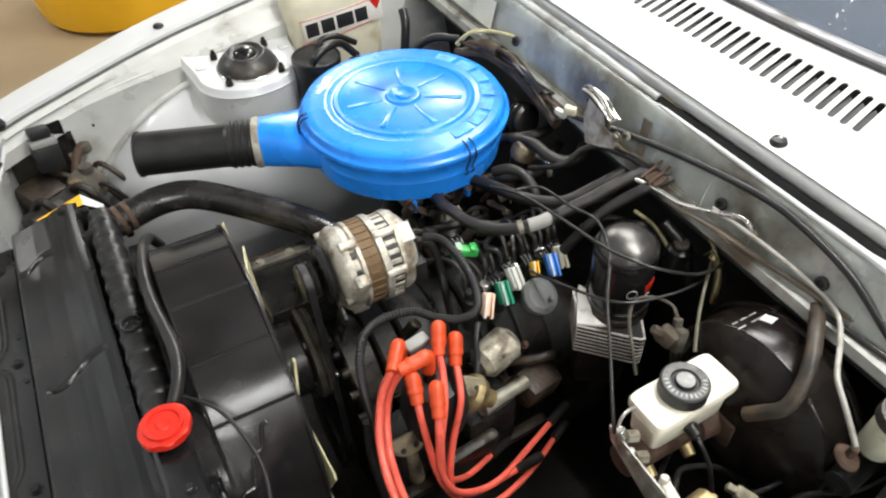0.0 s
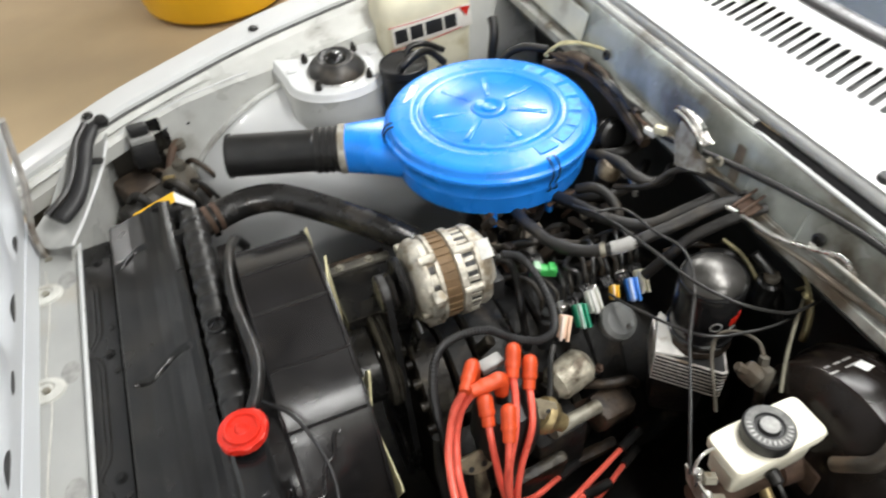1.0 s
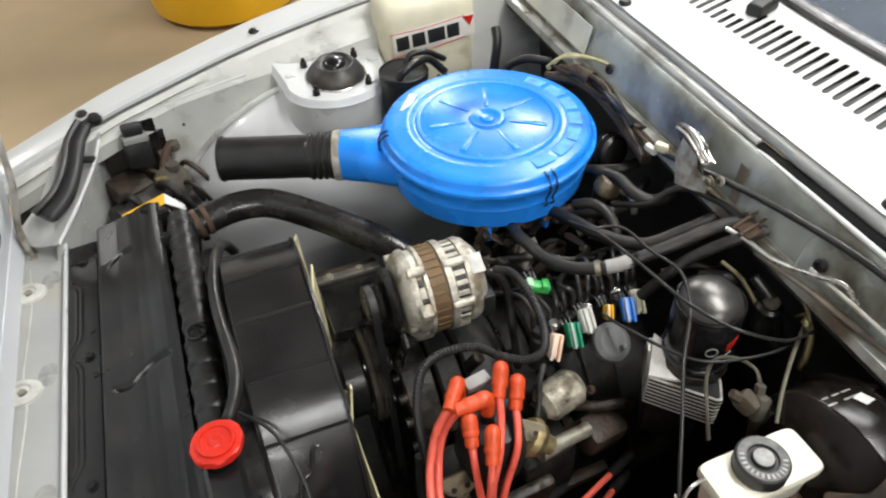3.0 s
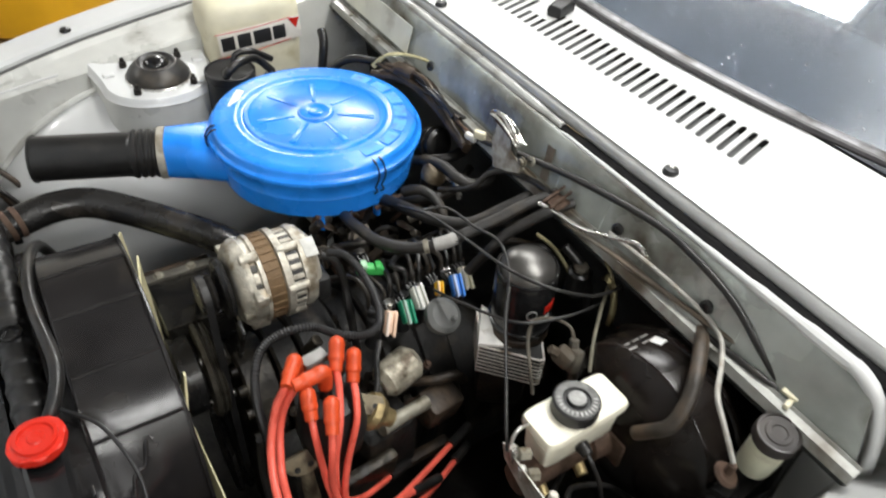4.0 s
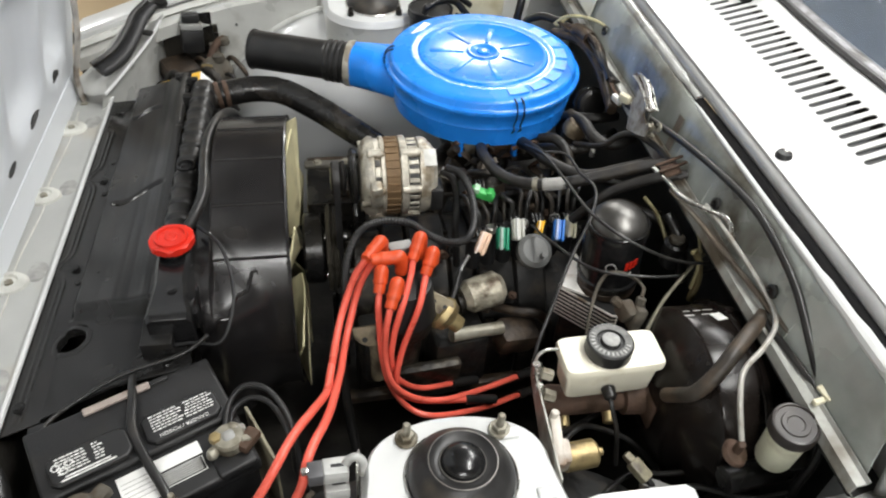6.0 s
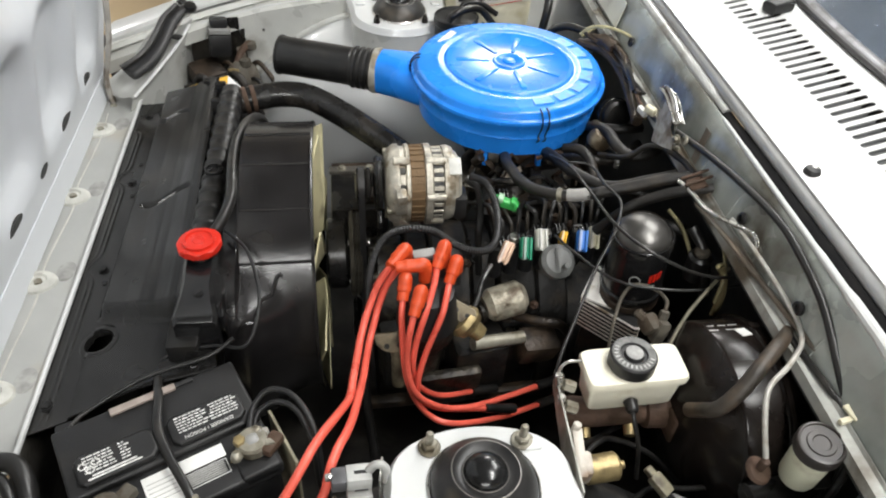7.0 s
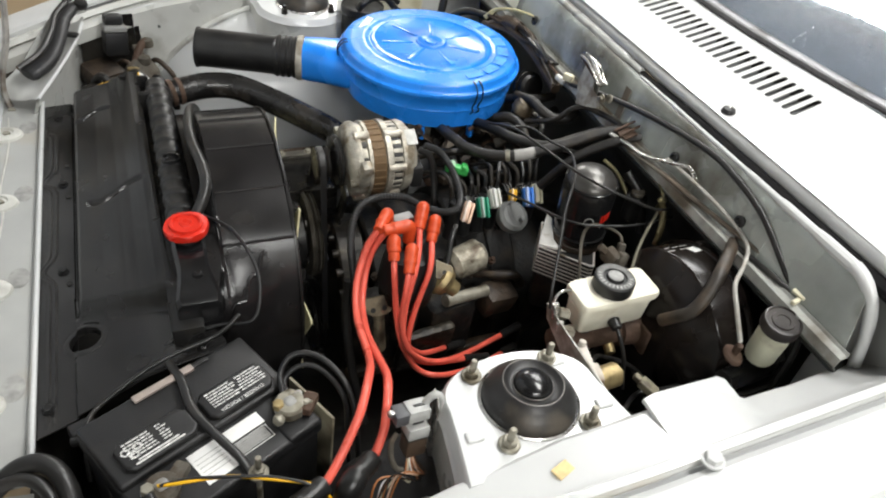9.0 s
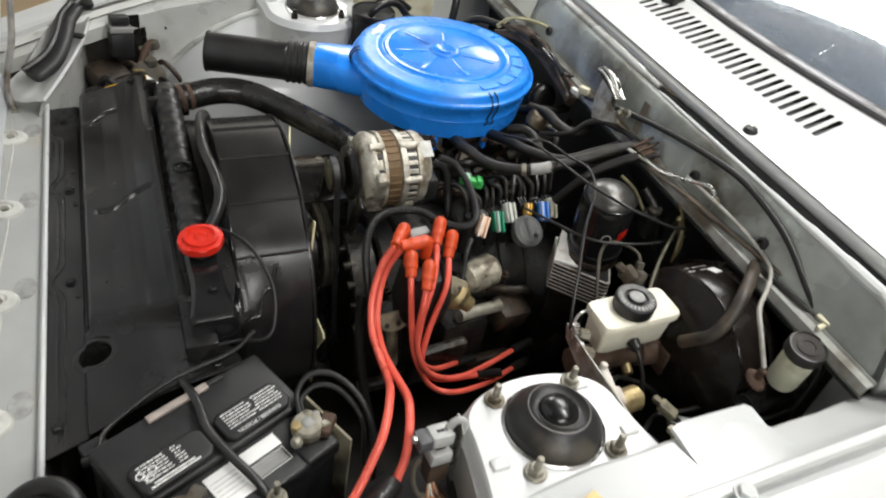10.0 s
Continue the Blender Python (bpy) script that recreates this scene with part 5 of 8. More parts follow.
def distributor():
    t = thing("distributor", (CAPC.x, CAPC.y, 0.58), "black distributor cap with red plug leads and a brass vacuum can", "distributor")
    m = Matrix.Translation(CAPC)
    part("housing", lathe(B(), [(0.022, 0.57), (0.026, 0.62), (0.03, 0.66), (0.042, 0.675), (0.043, 0.69), (0.043, 0.70)], m, 32), OLDALU, t)
    part("cap", lathe(B(), [(0.044, 0.700), (0.046, 0.703), (0.044, 0.72), (0.040, 0.748), (0.037, 0.762), (0.015, 0.768)], m, 40), PLASTIC, t, "black plastic distributor cap")
    for p in ((-0.048, 0.369), (-0.024, 0.337), (-0.052, 0.326), (-0.033, 0.30), (0.006, 0.366), (0.022, 0.352)):
        part("tower", cyl(B(), (p[0], p[1], 0.76), (p[0], p[1], 0.793), 0.0085, 0.0075, 16), PLASTIC, t)
    part("tag", box(B(), (-0.022, 0.374, 0.795), (0.034, 0.018, 0.012), (0, 0, 10), 0.003), GREYPL, t, "pale grey plastic tag")
    v = Vector((0.55, -0.25, -0.45)).normalized()
    mm, _ = axis_pose(Vector((0.032, 0.338, 0.70)), Vector((0.032, 0.338, 0.70)) + v)
    part("vacuum_can", lathe(B(), [(0.01, 0), (0.024, 0.002), (0.026, 0.008), (0.0265, 0.012), (0.024, 0.016), (0.022, 0.022), (0.014, 0.026), (0.0125, 0.042), (0.009, 0.044), (0.008, 0.038)], mm, 32), BRASS, t, "brassy vacuum advance can")
    part("can_bracket", box(B(), (0.018, 0.338, 0.712), (0.036, 0.034, 0.003), (20, 38, 10), 0.001), ZINC, t)
    part("nipple", tube(B(), [(0.05, 0.345, 0.70), (0.06, 0.36, 0.715), (0.07, 0.38, 0.735), (0.085, 0.40, 0.745)], 0.0042, 8, 6), RUBBER, t)
    part("oil_filler", cyl(B(), (0.080, 0.388, 0.664), (0.146, 0.403, 0.672), 0.027, 0.028, 28, 0.010), DULLALU, t, "pale cast aluminium neck")
    part("filler_collar", cyl(B(), (0.072, 0.387, 0.654), (0.080, 0.389, 0.655), 0.017, seg=24), OLDALU, t)
    part("plate", tube(B(), [(0.055, 0.335, 0.64), (0.09, 0.345, 0.633), (0.14, 0.352, 0.63)], 0.0105, 14, 5), ZINC, t, "dull aluminium pipe stub")
    part("front_casting", box(B(), (0.07, 0.365, 0.57), (0.09, 0.07, 0.11), (0, 0, 8), 0.012), DARKCAST, t)
    part("front_casting", box(B(), (0.02, 0.318, 0.56), (0.10, 0.02, 0.09), (8, 0, 6), 0.008), OLDALU, t, "oily aluminium casting")
    part("grease_cover", box(B(), (0.165, 0.36, 0.60), (0.07, 0.05, 0.05), (12, 10, 12), 0.012), GREASE, t, "brown greasy cover")
    part("grease_pipe", tube(B(), [(0.13, 0.40, 0.63), (0.165, 0.375, 0.64), (0.20, 0.37, 0.635), (0.225, 0.38, 0.60)], 0.008, 12, 6), GREASE, t)
    tan = mat("tan_cast_flange", (0.25, 0.21, 0.14), 0.55, 0.2, 0.3, 60, 0.4, 180, (0.08, 0.06, 0.04), 0.45)
    fl = pose(-0.066, 0.322, 0.676, 62, 0, 4)
    part("hold_down", prism(B(), [(0.03 * math.cos(a), 0.008 - 0.026 * math.sin(a)) for a in span(0, math.pi, 12)] + [(-0.03, 0.014), (0.03, 0.014)], 0, 0.006, fl, 0.0015), tan, t, "tan cast hold down flange")
    # flange holes are black discs laid on the surface
    for dx in (-0.013, 0.006):
        part("flange_hole", lathe(B(), [(0.0042, 0.0062), (0.0042, 0.0068)], fl @ Matrix.Translation((dx, -0.006, 0)), 14), INK, t)
    part("flange_post", cyl(B(), (-0.064, 0.330, 0.655), (-0.058, 0.325, 0.57), 0.0095, 0.012, 16), tan, t)
    part("can_plate", prism(B(), [(-0.02, -0.012), (0.016, -0.014), (0.022, 0.0), (0.014, 0.014), (-0.02, 0.012)], 0, 0.003, pose(0.034, 0.332, 0.716, 52, 20, -28), 0.001, 1), tan, t, "tan plate with two holes")
    # the two plate holes, again only black discs
    for dx in (-0.011, 0.007):
        part("plate_hole", lathe(B(), [(0.0034, 0.0032), (0.0034, 0.0038)], pose(0.034, 0.332, 0.716, 52, 20, -28) @ Matrix.Translation((dx, 0, 0)), 12), INK, t)
    part("side_rib", box(B(), (0.115, 0.372, 0.545), (0.07, 0.016, 0.13), (6, 8, 4), 0.006), DARKCAST, t)
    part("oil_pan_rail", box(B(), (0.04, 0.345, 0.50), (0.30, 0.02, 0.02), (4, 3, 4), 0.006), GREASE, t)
    part("pedestal", box(B(), (-0.06, 0.36, 0.60), (0.05, 0.07, 0.09), (0, 0, 8), 0.01), DARKCAST, t)


distributor()

LEADS = [
    [(-0.048, 0.369, 0.815), (-0.069, 0.342, 0.812), (-0.088, 0.338, 0.780), (-0.105, 0.318, 0.744), (-0.115, 0.291, 0.728), (-0.122, 0.258, 0.722), (-0.128, 0.215, 0.733), (-0.134, 0.172, 0.748), (-0.148, 0.124, 0.783), (-0.162, 0.09, 0.803), (-0.174, 0.064, 0.811), (-0.186, 0.044, 0.805), (-0.200, 0.030, 0.788), (-0.218, 0.014, 0.768), (-0.234, 0.0, 0.759)],
    [(-0.024, 0.337, 0.812), (-0.060, 0.335, 0.812), (-0.076, 0.340, 0.776), (-0.088, 0.332, 0.745), (-0.097, 0.314, 0.722), (-0.104, 0.293, 0.711), (-0.110, 0.262, 0.711), (-0.115, 0.228, 0.717), (-0.122, 0.180, 0.742), (-0.129, 0.132, 0.770), (-0.137, 0.093, 0.795), (-0.147, 0.064, 0.808), (-0.155, 0.043, 0.806), (-0.162, 0.028, 0.786), (-0.176, 0.013, 0.765)],
    [(-0.052, 0.326, 0.803), (-0.057, 0.305, 0.785), (-0.060, 0.287, 0.76), (-0.057, 0.265, 0.69), (-0.047, 0.25, 0.645), (-0.022, 0.241, 0.60), (0.016, 0.232, 0.585), (0.095, 0.264, 0.545), (0.175, 0.311, 0.505)],
    [(-0.033, 0.30, 0.803), (-0.044, 0.275, 0.785), (-0.052, 0.26, 0.755), (-0.054, 0.257, 0.70), (-0.043, 0.246, 0.65), (-0.009, 0.248, 0.61), (0.035, 0.255, 0.59), (0.096, 0.284, 0.565), (0.169, 0.317, 0.548)],
    [(0.006, 0.366, 0.822), (-0.007, 0.342, 0.806), (-0.012, 0.324, 0.792), (-0.020, 0.305, 0.778), (-0.027, 0.292, 0.762), (-0.034, 0.284, 0.742), (-0.040, 0.279, 0.716), (-0.044, 0.272, 0.685), (-0.041, 0.272, 0.65), (-0.029, 0.273, 0.62), (0.005, 0.287, 0.58), (0.061, 0.313, 0.55)],
    [(0.022, 0.352, 0.806), (0.010, 0.330, 0.788), (0.003, 0.308, 0.776), (-0.003, 0.294, 0.76), (-0.010, 0.287, 0.742), (-0.018, 0.282, 0.72), (-0.025, 0.277, 0.70), (-0.032, 0.270, 0.675), (-0.037, 0.262, 0.65), (-0.034, 0.256, 0.62), (0.0, 0.25, 0.60), (0.074, 0.265, 0.57)],
]
for i, p in enumerate(LEADS):
    t = thing("plug_lead", (p[0][0], p[0][1], 0.79), "bright red ignition lead with an orange red rubber boot", "ignition lead", "ignition leads")
    b0, b1 = Vector(p[0]), Vector(p[1])
    part("lead", tube(B(), p[1:], 0.0052 if i < 2 else 0.0046, 12, 8), REDW, t)
    d = (b1 - b0).normalized()
    elbow = [(b0.x, b0.y, 0.784), (b0.x, b0.y, b0.z - 0.01), b0 + d * 0.003, b0 + d * 0.013, b1 - d * 0.006, b1 + d * 0.006]
    part("boot", tube(B(), elbow, [0.0092, 0.0096, 0.0098, 0.0095, 0.0082, 0.0074, 0.0068], 16, 6), BOOT, t)
    bm = B()
    lathe(bm, [(0.0098, -0.001), (0.0102, 0.001), (0.0098, 0.003)], axis_pose(b1 - d * 0.012, b1)[0], 16)
    part("collar", bm, BOOT, t)
    if i > 1:
        e0, e1 = Vector(p[-2]), Vector(p[-1])
        e = (e1 - e0).normalized()
        part("plug_boot", tube(B(), [e1 - e * 0.006, e1 + e * 0.01, e1 + e * 0.05], 0.0075, 12, 4), RUBBER, t, "black plug boot")


def coil(x, y):
    t = thing("ignition_coil", (x, y, 0.60), "black ignition coil can beside the inner fender", "ignition coil", "ignition coils")
    m = Matrix.Translation((x, y, 0))
    part("can", lathe(B(), [(0.026, 0.60), (0.028, 0.603), (0.028, 0.70), (0.029, 0.705), (0.027, 0.708)], m, 32), BLACK, t)
    part("top", lathe(B(), [(0.026, 0.706), (0.024, 0.714), (0.012, 0.72), (0.011, 0.738), (0.008, 0.74)], m, 28), PLASTIC, t)
    part("clamp", lathe(B(), [(0.0285, 0.64), (0.0305, 0.642), (0.0305, 0.66), (0.0285, 0.662)], m, 32, False, False), ZINC, t)
    for s in (-1, 1):
        part("terminal", cyl(B(), (x + s * 0.018, y, 0.712), (x + s * 0.018, y, 0.728), 0.003, seg=10), BRASS, t)
    return t


def coil_boot(pts):
    t = thing("coil_boot", pts[0], "black rubber elbow boot on the ignition coil", "rubber boot", "coil boots")
    part("sleeve", tube(B(), pts, [0.0145, 0.0145, 0.014, 0.0125, 0.0115, 0.010], 18, 6), RUBBER, t)
    part("lip", lathe(B(), [(0.0145, -0.002), (0.0162, 0.0), (0.0162, 0.004), (0.0145, 0.006)], Matrix.Translation(pts[0]), 20), RUBBER, t)


coil(-0.215, -0.015)
coil_boot([(-0.215, -0.015, 0.72), (-0.215, -0.015, 0.745), (-0.210, -0.012, 0.762), (-0.198, -0.003, 0.765), (-0.178, 0.012, 0.763)])
coil(-0.285, -0.03)
coil_boot([(-0.285, -0.03, 0.72), (-0.285, -0.03, 0.74), (-0.278, -0.025, 0.755), (-0.262, -0.015, 0.758), (-0.236, -0.001, 0.758)])

# ---- battery ----
def battery():
    ang = 25.7
    o = Vector((-0.470, 0.157, 0.0))
    M = Matrix.Translation(o) @ pose(0, 0, 0, 0, 0, ang)  # local x along the far side, local -y towards the fender
    t = thing("battery", (-0.37, 0.12, 0.54), "black car battery with white printed labels and corroded clamps", "battery")

    def bx(name, c, s, material, parent=None, bev=0.004, label="", turn=0):
        bm = box(B(), c, s, (0, 0, turn), bev, 3)
        bm.transform(M)
        return part(name, bm, material, parent or t, label)

    bx("case", (0.098, -0.082, 0.633), (0.212, 0.160, 0.186), PLASTIC)
    bx("lid", (0.098, -0.082, 0.722), (0.220, 0.166, 0.022), PLASTIC, None, 0.005)
    bx("raised_lid", (0.098, -0.048, 0.737), (0.218, 0.10, 0.012), PLASTIC, None, 0.004)
    bx("ledge", (0.182, -0.15, 0.728), (0.046, 0.03, 0.018), PLASTIC, None, 0.004)
    for u0 in (0.047, 0.150):
        bm = B()
        w, d, c = 0.044, 0.021, 0.008
        prism(bm, [(-w + c, -d), (w - c, -d), (w, -d + c), (w, d - c), (w - c, d), (-w + c, d), (-w, d - c), (-w, -d + c)], 0.742, 0.752, Matrix.Translation((u0, -0.072, 0)), 0.0035, 3)
        bm.transform(M)
        cover = part("vent_cover", bm, PLASTIC, t, "raised black vent cover with white print")
        zt = 0.7524
        rows = random.Random(int(u0 * 1000))
        # print: rows of small bars, in columns, with one large word line
        for r in range(8):
            y = -0.0875 + r * 0.0042
            x = -0.034
            while x < 0.034:
                w2 = rows.uniform(0.0018, 0.007)
                if not (abs(x + w2 / 2 - 0.003) < 0.003) and r > 1 and (u0 > 0.1 or x < 0.012):
                    bm = box(B(), (u0 + x + w2 / 2, y, zt), (w2, 0.0017, 0.0004), bev=0)
                    bm.transform(M)
                    part("print_bar", bm, PRINTW, cover)
                x += w2 + 0.0012
        if u0 > 0.1:
            text("print_words", "DANGER / POISON", 0.0068, M @ pose(u0 - 0.001, -0.088, zt, 0, 0, 180), PRINTW, cover)
        else:
            for r in range(2):
                bm = box(B(), (u0 - 0.004, -0.0885 + r * 0.0036, zt), (0.058 - 0.01 * r, 0.002, 0.0004), bev=0)
                bm.transform(M)
                part("print_bar", bm, PRINTW, cover)
            for dx, dy in ((0.026, -0.0765), (0.019, -0.0685), (0.033, -0.0685)):
                bm = lathe(B(), [(0.0052, 0), (0.0052, 0.0004), (0.0036, 0.0004), (0.0036, 0.0)], Matrix.Translation((u0 - dx - 0.002, dy, zt)), 6, False, False)
                bm.transform(M)
                part("print_ring", bm, PRINTW, cover)
    lab = bx("label", (0.081, -0.127, 0.7336), (0.040, 0.046, 0.0008), WHITE, None, 0.0002, "white paper label")
    bx("label", (0.1275, -0.1125, 0.7338), (0.054, 0.018, 0.0008), WHITE, None, 0.0002, "white paper label")
    for i in range(5):
        bx("print_line", (0.080, -0.115 - i * 0.006, 0.7342), (0.032, 0.0010, 0.0003), GREYINK, lab, 0)
    wl = bx("warning_label", (0.1275, -0.1345, 0.7336), (0.050, 0.020, 0.0006), WHITE, None, 0.0001, "black warning label with a white border")
    bx("label_field", (0.1275, -0.1345, 0.7339), (0.048, 0.018, 0.0006), INK, wl, 0)
    for i in range(6):
        bx("print_line", (0.1275, -0.1275 - i * 0.0027, 0.7343), (0.043, 0.0013, 0.0003), GREYINK, wl, 0)
    # terminals and clamps
    for u, v, corroded in ((0.185, -0.130, True), (0.020, -0.128, False)):
        post = bx("terminal_post", (u, v, 0.742), (0.017, 0.017, 0.03), GREYPL, None, 0.006, "lead terminal post")
        clamp = B()
        m = M @ Matrix.Translation((u, v, 0.738))
        lathe(clamp, [(0.011, 0.0), (0.0185, 0.001), (0.019, 0.012), (0.0165, 0.016), (0.011, 0.0165)], m, 24)
        cl = part("clamp", clamp, ZINC if corroded else DUSTY, t, "corroded battery clamp")
        bm = box(B(), (u + (0.018 if corroded else 0.02), v - (0.012 if corroded else -0.004), 0.746), (0.03, 0.018, 0.014), (0, 0, 30), 0.004)
        bm.transform(M)
        part("clamp_ear", bm, RUST if corroded else DUSTY, cl)
        bm = B()
        hexnut(bm, (u - 0.014, v + 0.004, 0.750), 0.007, 0.009)
        bm.transform(M)
        part("clamp_nut", bm, BRASS if corroded else ZINC, cl)
        rnd = random.Random(5)
        if corroded:
            for i in range(7):
                bm = B()
                bmesh.ops.create_icosphere(bm, subdivisions=2, radius=rnd.uniform(0.005, 0.009), matrix=Matrix.Translation((u + rnd.uniform(-0.024, 0.02), v + rnd.uniform(-0.016, 0.012), 0.748)))
                for q in bm.verts:
                    q.co += q.normal * 0.0025 * noise.noise(q.co * 300)
                bm.transform(M)
                part("corrosion", bm, ZINC if i % 2 else mat("lead_oxide", (0.3, 0.29, 0.26), 0.85, 0, 0.3, 120, 0.8, 200), cl)
    bx("hold_down", (0.094, -0.006, 0.7455), (0.078, 0.010, 0.005), mat("bare_hold_down_bar", (0.33, 0.28, 0.25), 0.55, 0.2, 0.2, 60, 0.2, 200, (0.2, 0.12, 0.08), 0.3), None, 0.0015, "pale worn hold down bar")
    bx("hold_down_end", (0.135, -0.004, 0.744), (0.04, 0.007, 0.003), PLASTIC, None, 0.001)
    s = [(-0.374, 0.233, 0.735), (-0.362, 0.185, 0.752), (-0.356, 0.144, 0.752), (-0.337, 0.105, 0.748), (-0.314, 0.068, 0.742), (-0.302, 0.045, 0.73)]
    hose("battery_strap", s, 0.0055, RUBBER, "black rubber strap across the battery", "strap", flat=0.6)
    rod = thing("hold_down_rod", (-0.298, 0.043, 0.68), "dull threaded rod with a nut beside the battery", "threaded rod")
    part("rod", cyl(B(), (-0.298, 0.043, 0.60), (-0.298, 0.043, 0.772), 0.0035, seg=10), ZINC, rod)
    bm = B()
    hexnut(bm, (-0.298, 0.043, 0.745), 0.0075, 0.007)
    part("nut", bm, ZINC, rod)
    part("washer", lathe(B(), [(0.011, 0.741), (0.011, 0.744)], Matrix.Translation((-0.298, 0.043, 0)), 20), ZINC, rod)
    tray = thing("battery_tray", (-0.36, 0.11, 0.52), "cream painted battery tray", "tray")
    bm = box(B(), (0.104, -0.082, 0.535), (0.225, 0.18, 0.012), bev=0.002)
    bm.transform(M)
    part("base", bm, CREAM, tray)
    bm = box(B(), (0.222, -0.125, 0.63), (0.004, 0.085, 0.19), bev=0.001)
    bm.transform(M)
    part("side", bm, mat("dusty_cream_paint", (0.34, 0.31, 0.22), 0.55, 0, 0.2, 30, 0.1, 200, (0.15, 0.12, 0.08), 0.4), tray, "dusty cream side plate")
    bm = box(B(), (0.10, -0.085, 0.40), (0.16, 0.12, 0.27), bev=0.01)
    bm.transform(M)
    part("support", bm, UNDER, tray)


battery()
hose("battery_cable", [(-0.252, 0.135, 0.75), (-0.249, 0.165, 0.752), (-0.232, 0.179, 0.765), (-0.206, 0.172, 0.768), (-0.184, 0.145, 0.762), (-0.172, 0.115, 0.742), (-0.168, 0.095, 0.69), (-0.16, 0.1, 0.60)], 0.0036, PLASTIC, "black battery cable arching into the bay", "cable", "battery cables")
hose("battery_cable", [(-0.248, 0.13, 0.745), (-0.244, 0.162, 0.745), (-0.222, 0.17, 0.754), (-0.198, 0.157, 0.752), (-0.179, 0.124, 0.733), (-0.176, 0.11, 0.68), (-0.17, 0.11, 0.6)], 0.0032, PLASTIC, "black battery cable arching into the bay", "cable", "battery cables")
hose("yellow_wire", [(-0.40, 0.045, 0.762), (-0.383, 0.039, 0.767), (-0.331, 0.029, 0.772), (-0.287, 0.012, 0.772), (-0.247, -0.003, 0.765), (-0.225, -0.02, 0.74)], 0.0019, YELLOW, "yellow wire with a black tracer over the battery", "wire")
hose("tracer_wire", [(-0.398, 0.043, 0.764), (-0.372, 0.040, 0.769), (-0.331, 0.027, 0.7745), (-0.287, 0.014, 0.7735), (-0.25, -0.004, 0.767), (-0.228, -0.022, 0.74)], 0.0018, PLASTIC, "black wire beside the yellow wire over the battery", "wire")
hose("ground_cable", [(-0.41, 0.04, 0.755), (-0.40, 0.01, 0.752), (-0.37, 0.0, 0.745), (-0.33, 0.0, 0.735), (-0.30, -0.02, 0.71), (-0.29, -0.05, 0.66)], 0.006, RUBBER, "thick black battery ground cable", "cable")


def relay_block():
    t = thing("relay_block", (-0.12, 0.021, 0.70), "grey plastic relays on a bare steel bracket beside the strut tower", "relay")
    light = mat("light_grey_plastic", (0.44, 0.445, 0.43), 0.45, 0, 0.2, 50, 0.1, 200, (0.2, 0.18, 0.14), 0.3)
    dark = mat("dark_grey_plastic", (0.075, 0.075, 0.08), 0.45, 0, 0.2, 50, 0.1)
    brown = mat("brown_relay_case", (0.075, 0.05, 0.033), 0.5, 0, 0.3, 60, 0.2)
    for z, low in ((0.812, 0), (0.786, 1)):
        M = pose(-0.126, 0.027 - 0.005 * low, z, -6, 4, 4)

        def piece(name, c, size, material, parent, label="", bev=0.002):
            bm = box(B(), c, size, bev=bev)
            bm.transform(M)
            return part(name, bm, material, parent, label)

        rl = piece("relay", (0, 0, 0), (0.026, 0.022, 0.016), light, t, "light grey relay socket")
        piece("slot", (0.002, -0.0002, 0.0079), (0.014, 0.004, 0.001), INK, rl, "", 0)
        piece("ridge", (0, -0.0095, 0.007), (0.024, 0.003, 0.004), light, rl, "", 0.001)
        if low:
            piece("relay_case", (0, 0, -0.022), (0.025, 0.020, 0.03), brown, rl, "brown relay case")
            piece("seam", (0, -0.0002, -0.0085), (0.026, 0.021, 0.002), INK, rl, "", 0)
        else:
            piece("relay_plug", (-0.0205, 0, -0.001), (0.016, 0.021, 0.0155), dark, rl, "dark grey plug")
            piece("plug_screw", (-0.031, 0.0, 0.004), (0.008, 0.007, 0.007), STEEL, rl, "", 0.002)
    part("bracket", prism(B(), [(-0.014, -0.075), (0.012, -0.075), (0.017, 0.01), (0.013, 0.03), (0.0, 0.034), (-0.012, 0.026)], 0, 0.002, pose(-0.104, 0.027, 0.796, 90, 0, 82), 0.0006, 1), STEEL, t, "bare steel bracket")
    part("bracket_lip", tube(B(), [(-0.118, 0.030, 0.812), (-0.110, 0.030, 0.826), (-0.103, 0.029, 0.829), (-0.098, 0.028, 0.82), (-0.098, 0.027, 0.80)], 0.0042, 12, 5, flat=1.2), light, t, "pale moulded clip")
    part("foot", box(B(), (-0.11, 0.01, 0.715), (0.03, 0.04, 0.005), (0, 0, 15), 0.001), SATIN, t)
    part("side_loop", tube(B(), [(-0.150, 0.018, 0.79), (-0.158, 0.012, 0.785), (-0.160, 0.004, 0.77), (-0.155, -0.002, 0.755), (-0.147, -0.004, 0.75)], 0.0032, 10, 6), DUSTY, t, "dusty wire loop")
    rnd = random.Random(8)
    copper = mat("orange_wire", (0.42, 0.16, 0.05), 0.45, 0, 0.15, 60, 0.05)
    for k in range(9):
        m = (copper, CREAM, RUST, WHITE, copper, RUBBER, PEACH, copper, RUST)[k]
        x = -0.135 + 0.003 * k
        part("wire", tube(B(), [(-0.132, 0.02, 0.755), (-0.14 + 0.002 * k, 0.008 + rnd.uniform(-0.008, 0.004), 0.738), (x - 0.01, -0.012 + rnd.uniform(-0.006, 0.006), 0.74), (x - 0.035 + rnd.uniform(-0.01, 0.01), -0.008, 0.747 + rnd.uniform(-0.006, 0.006)), (x - 0.06, -0.03, 0.72)], 0.0012, 6, 6), m, t)


relay_block()

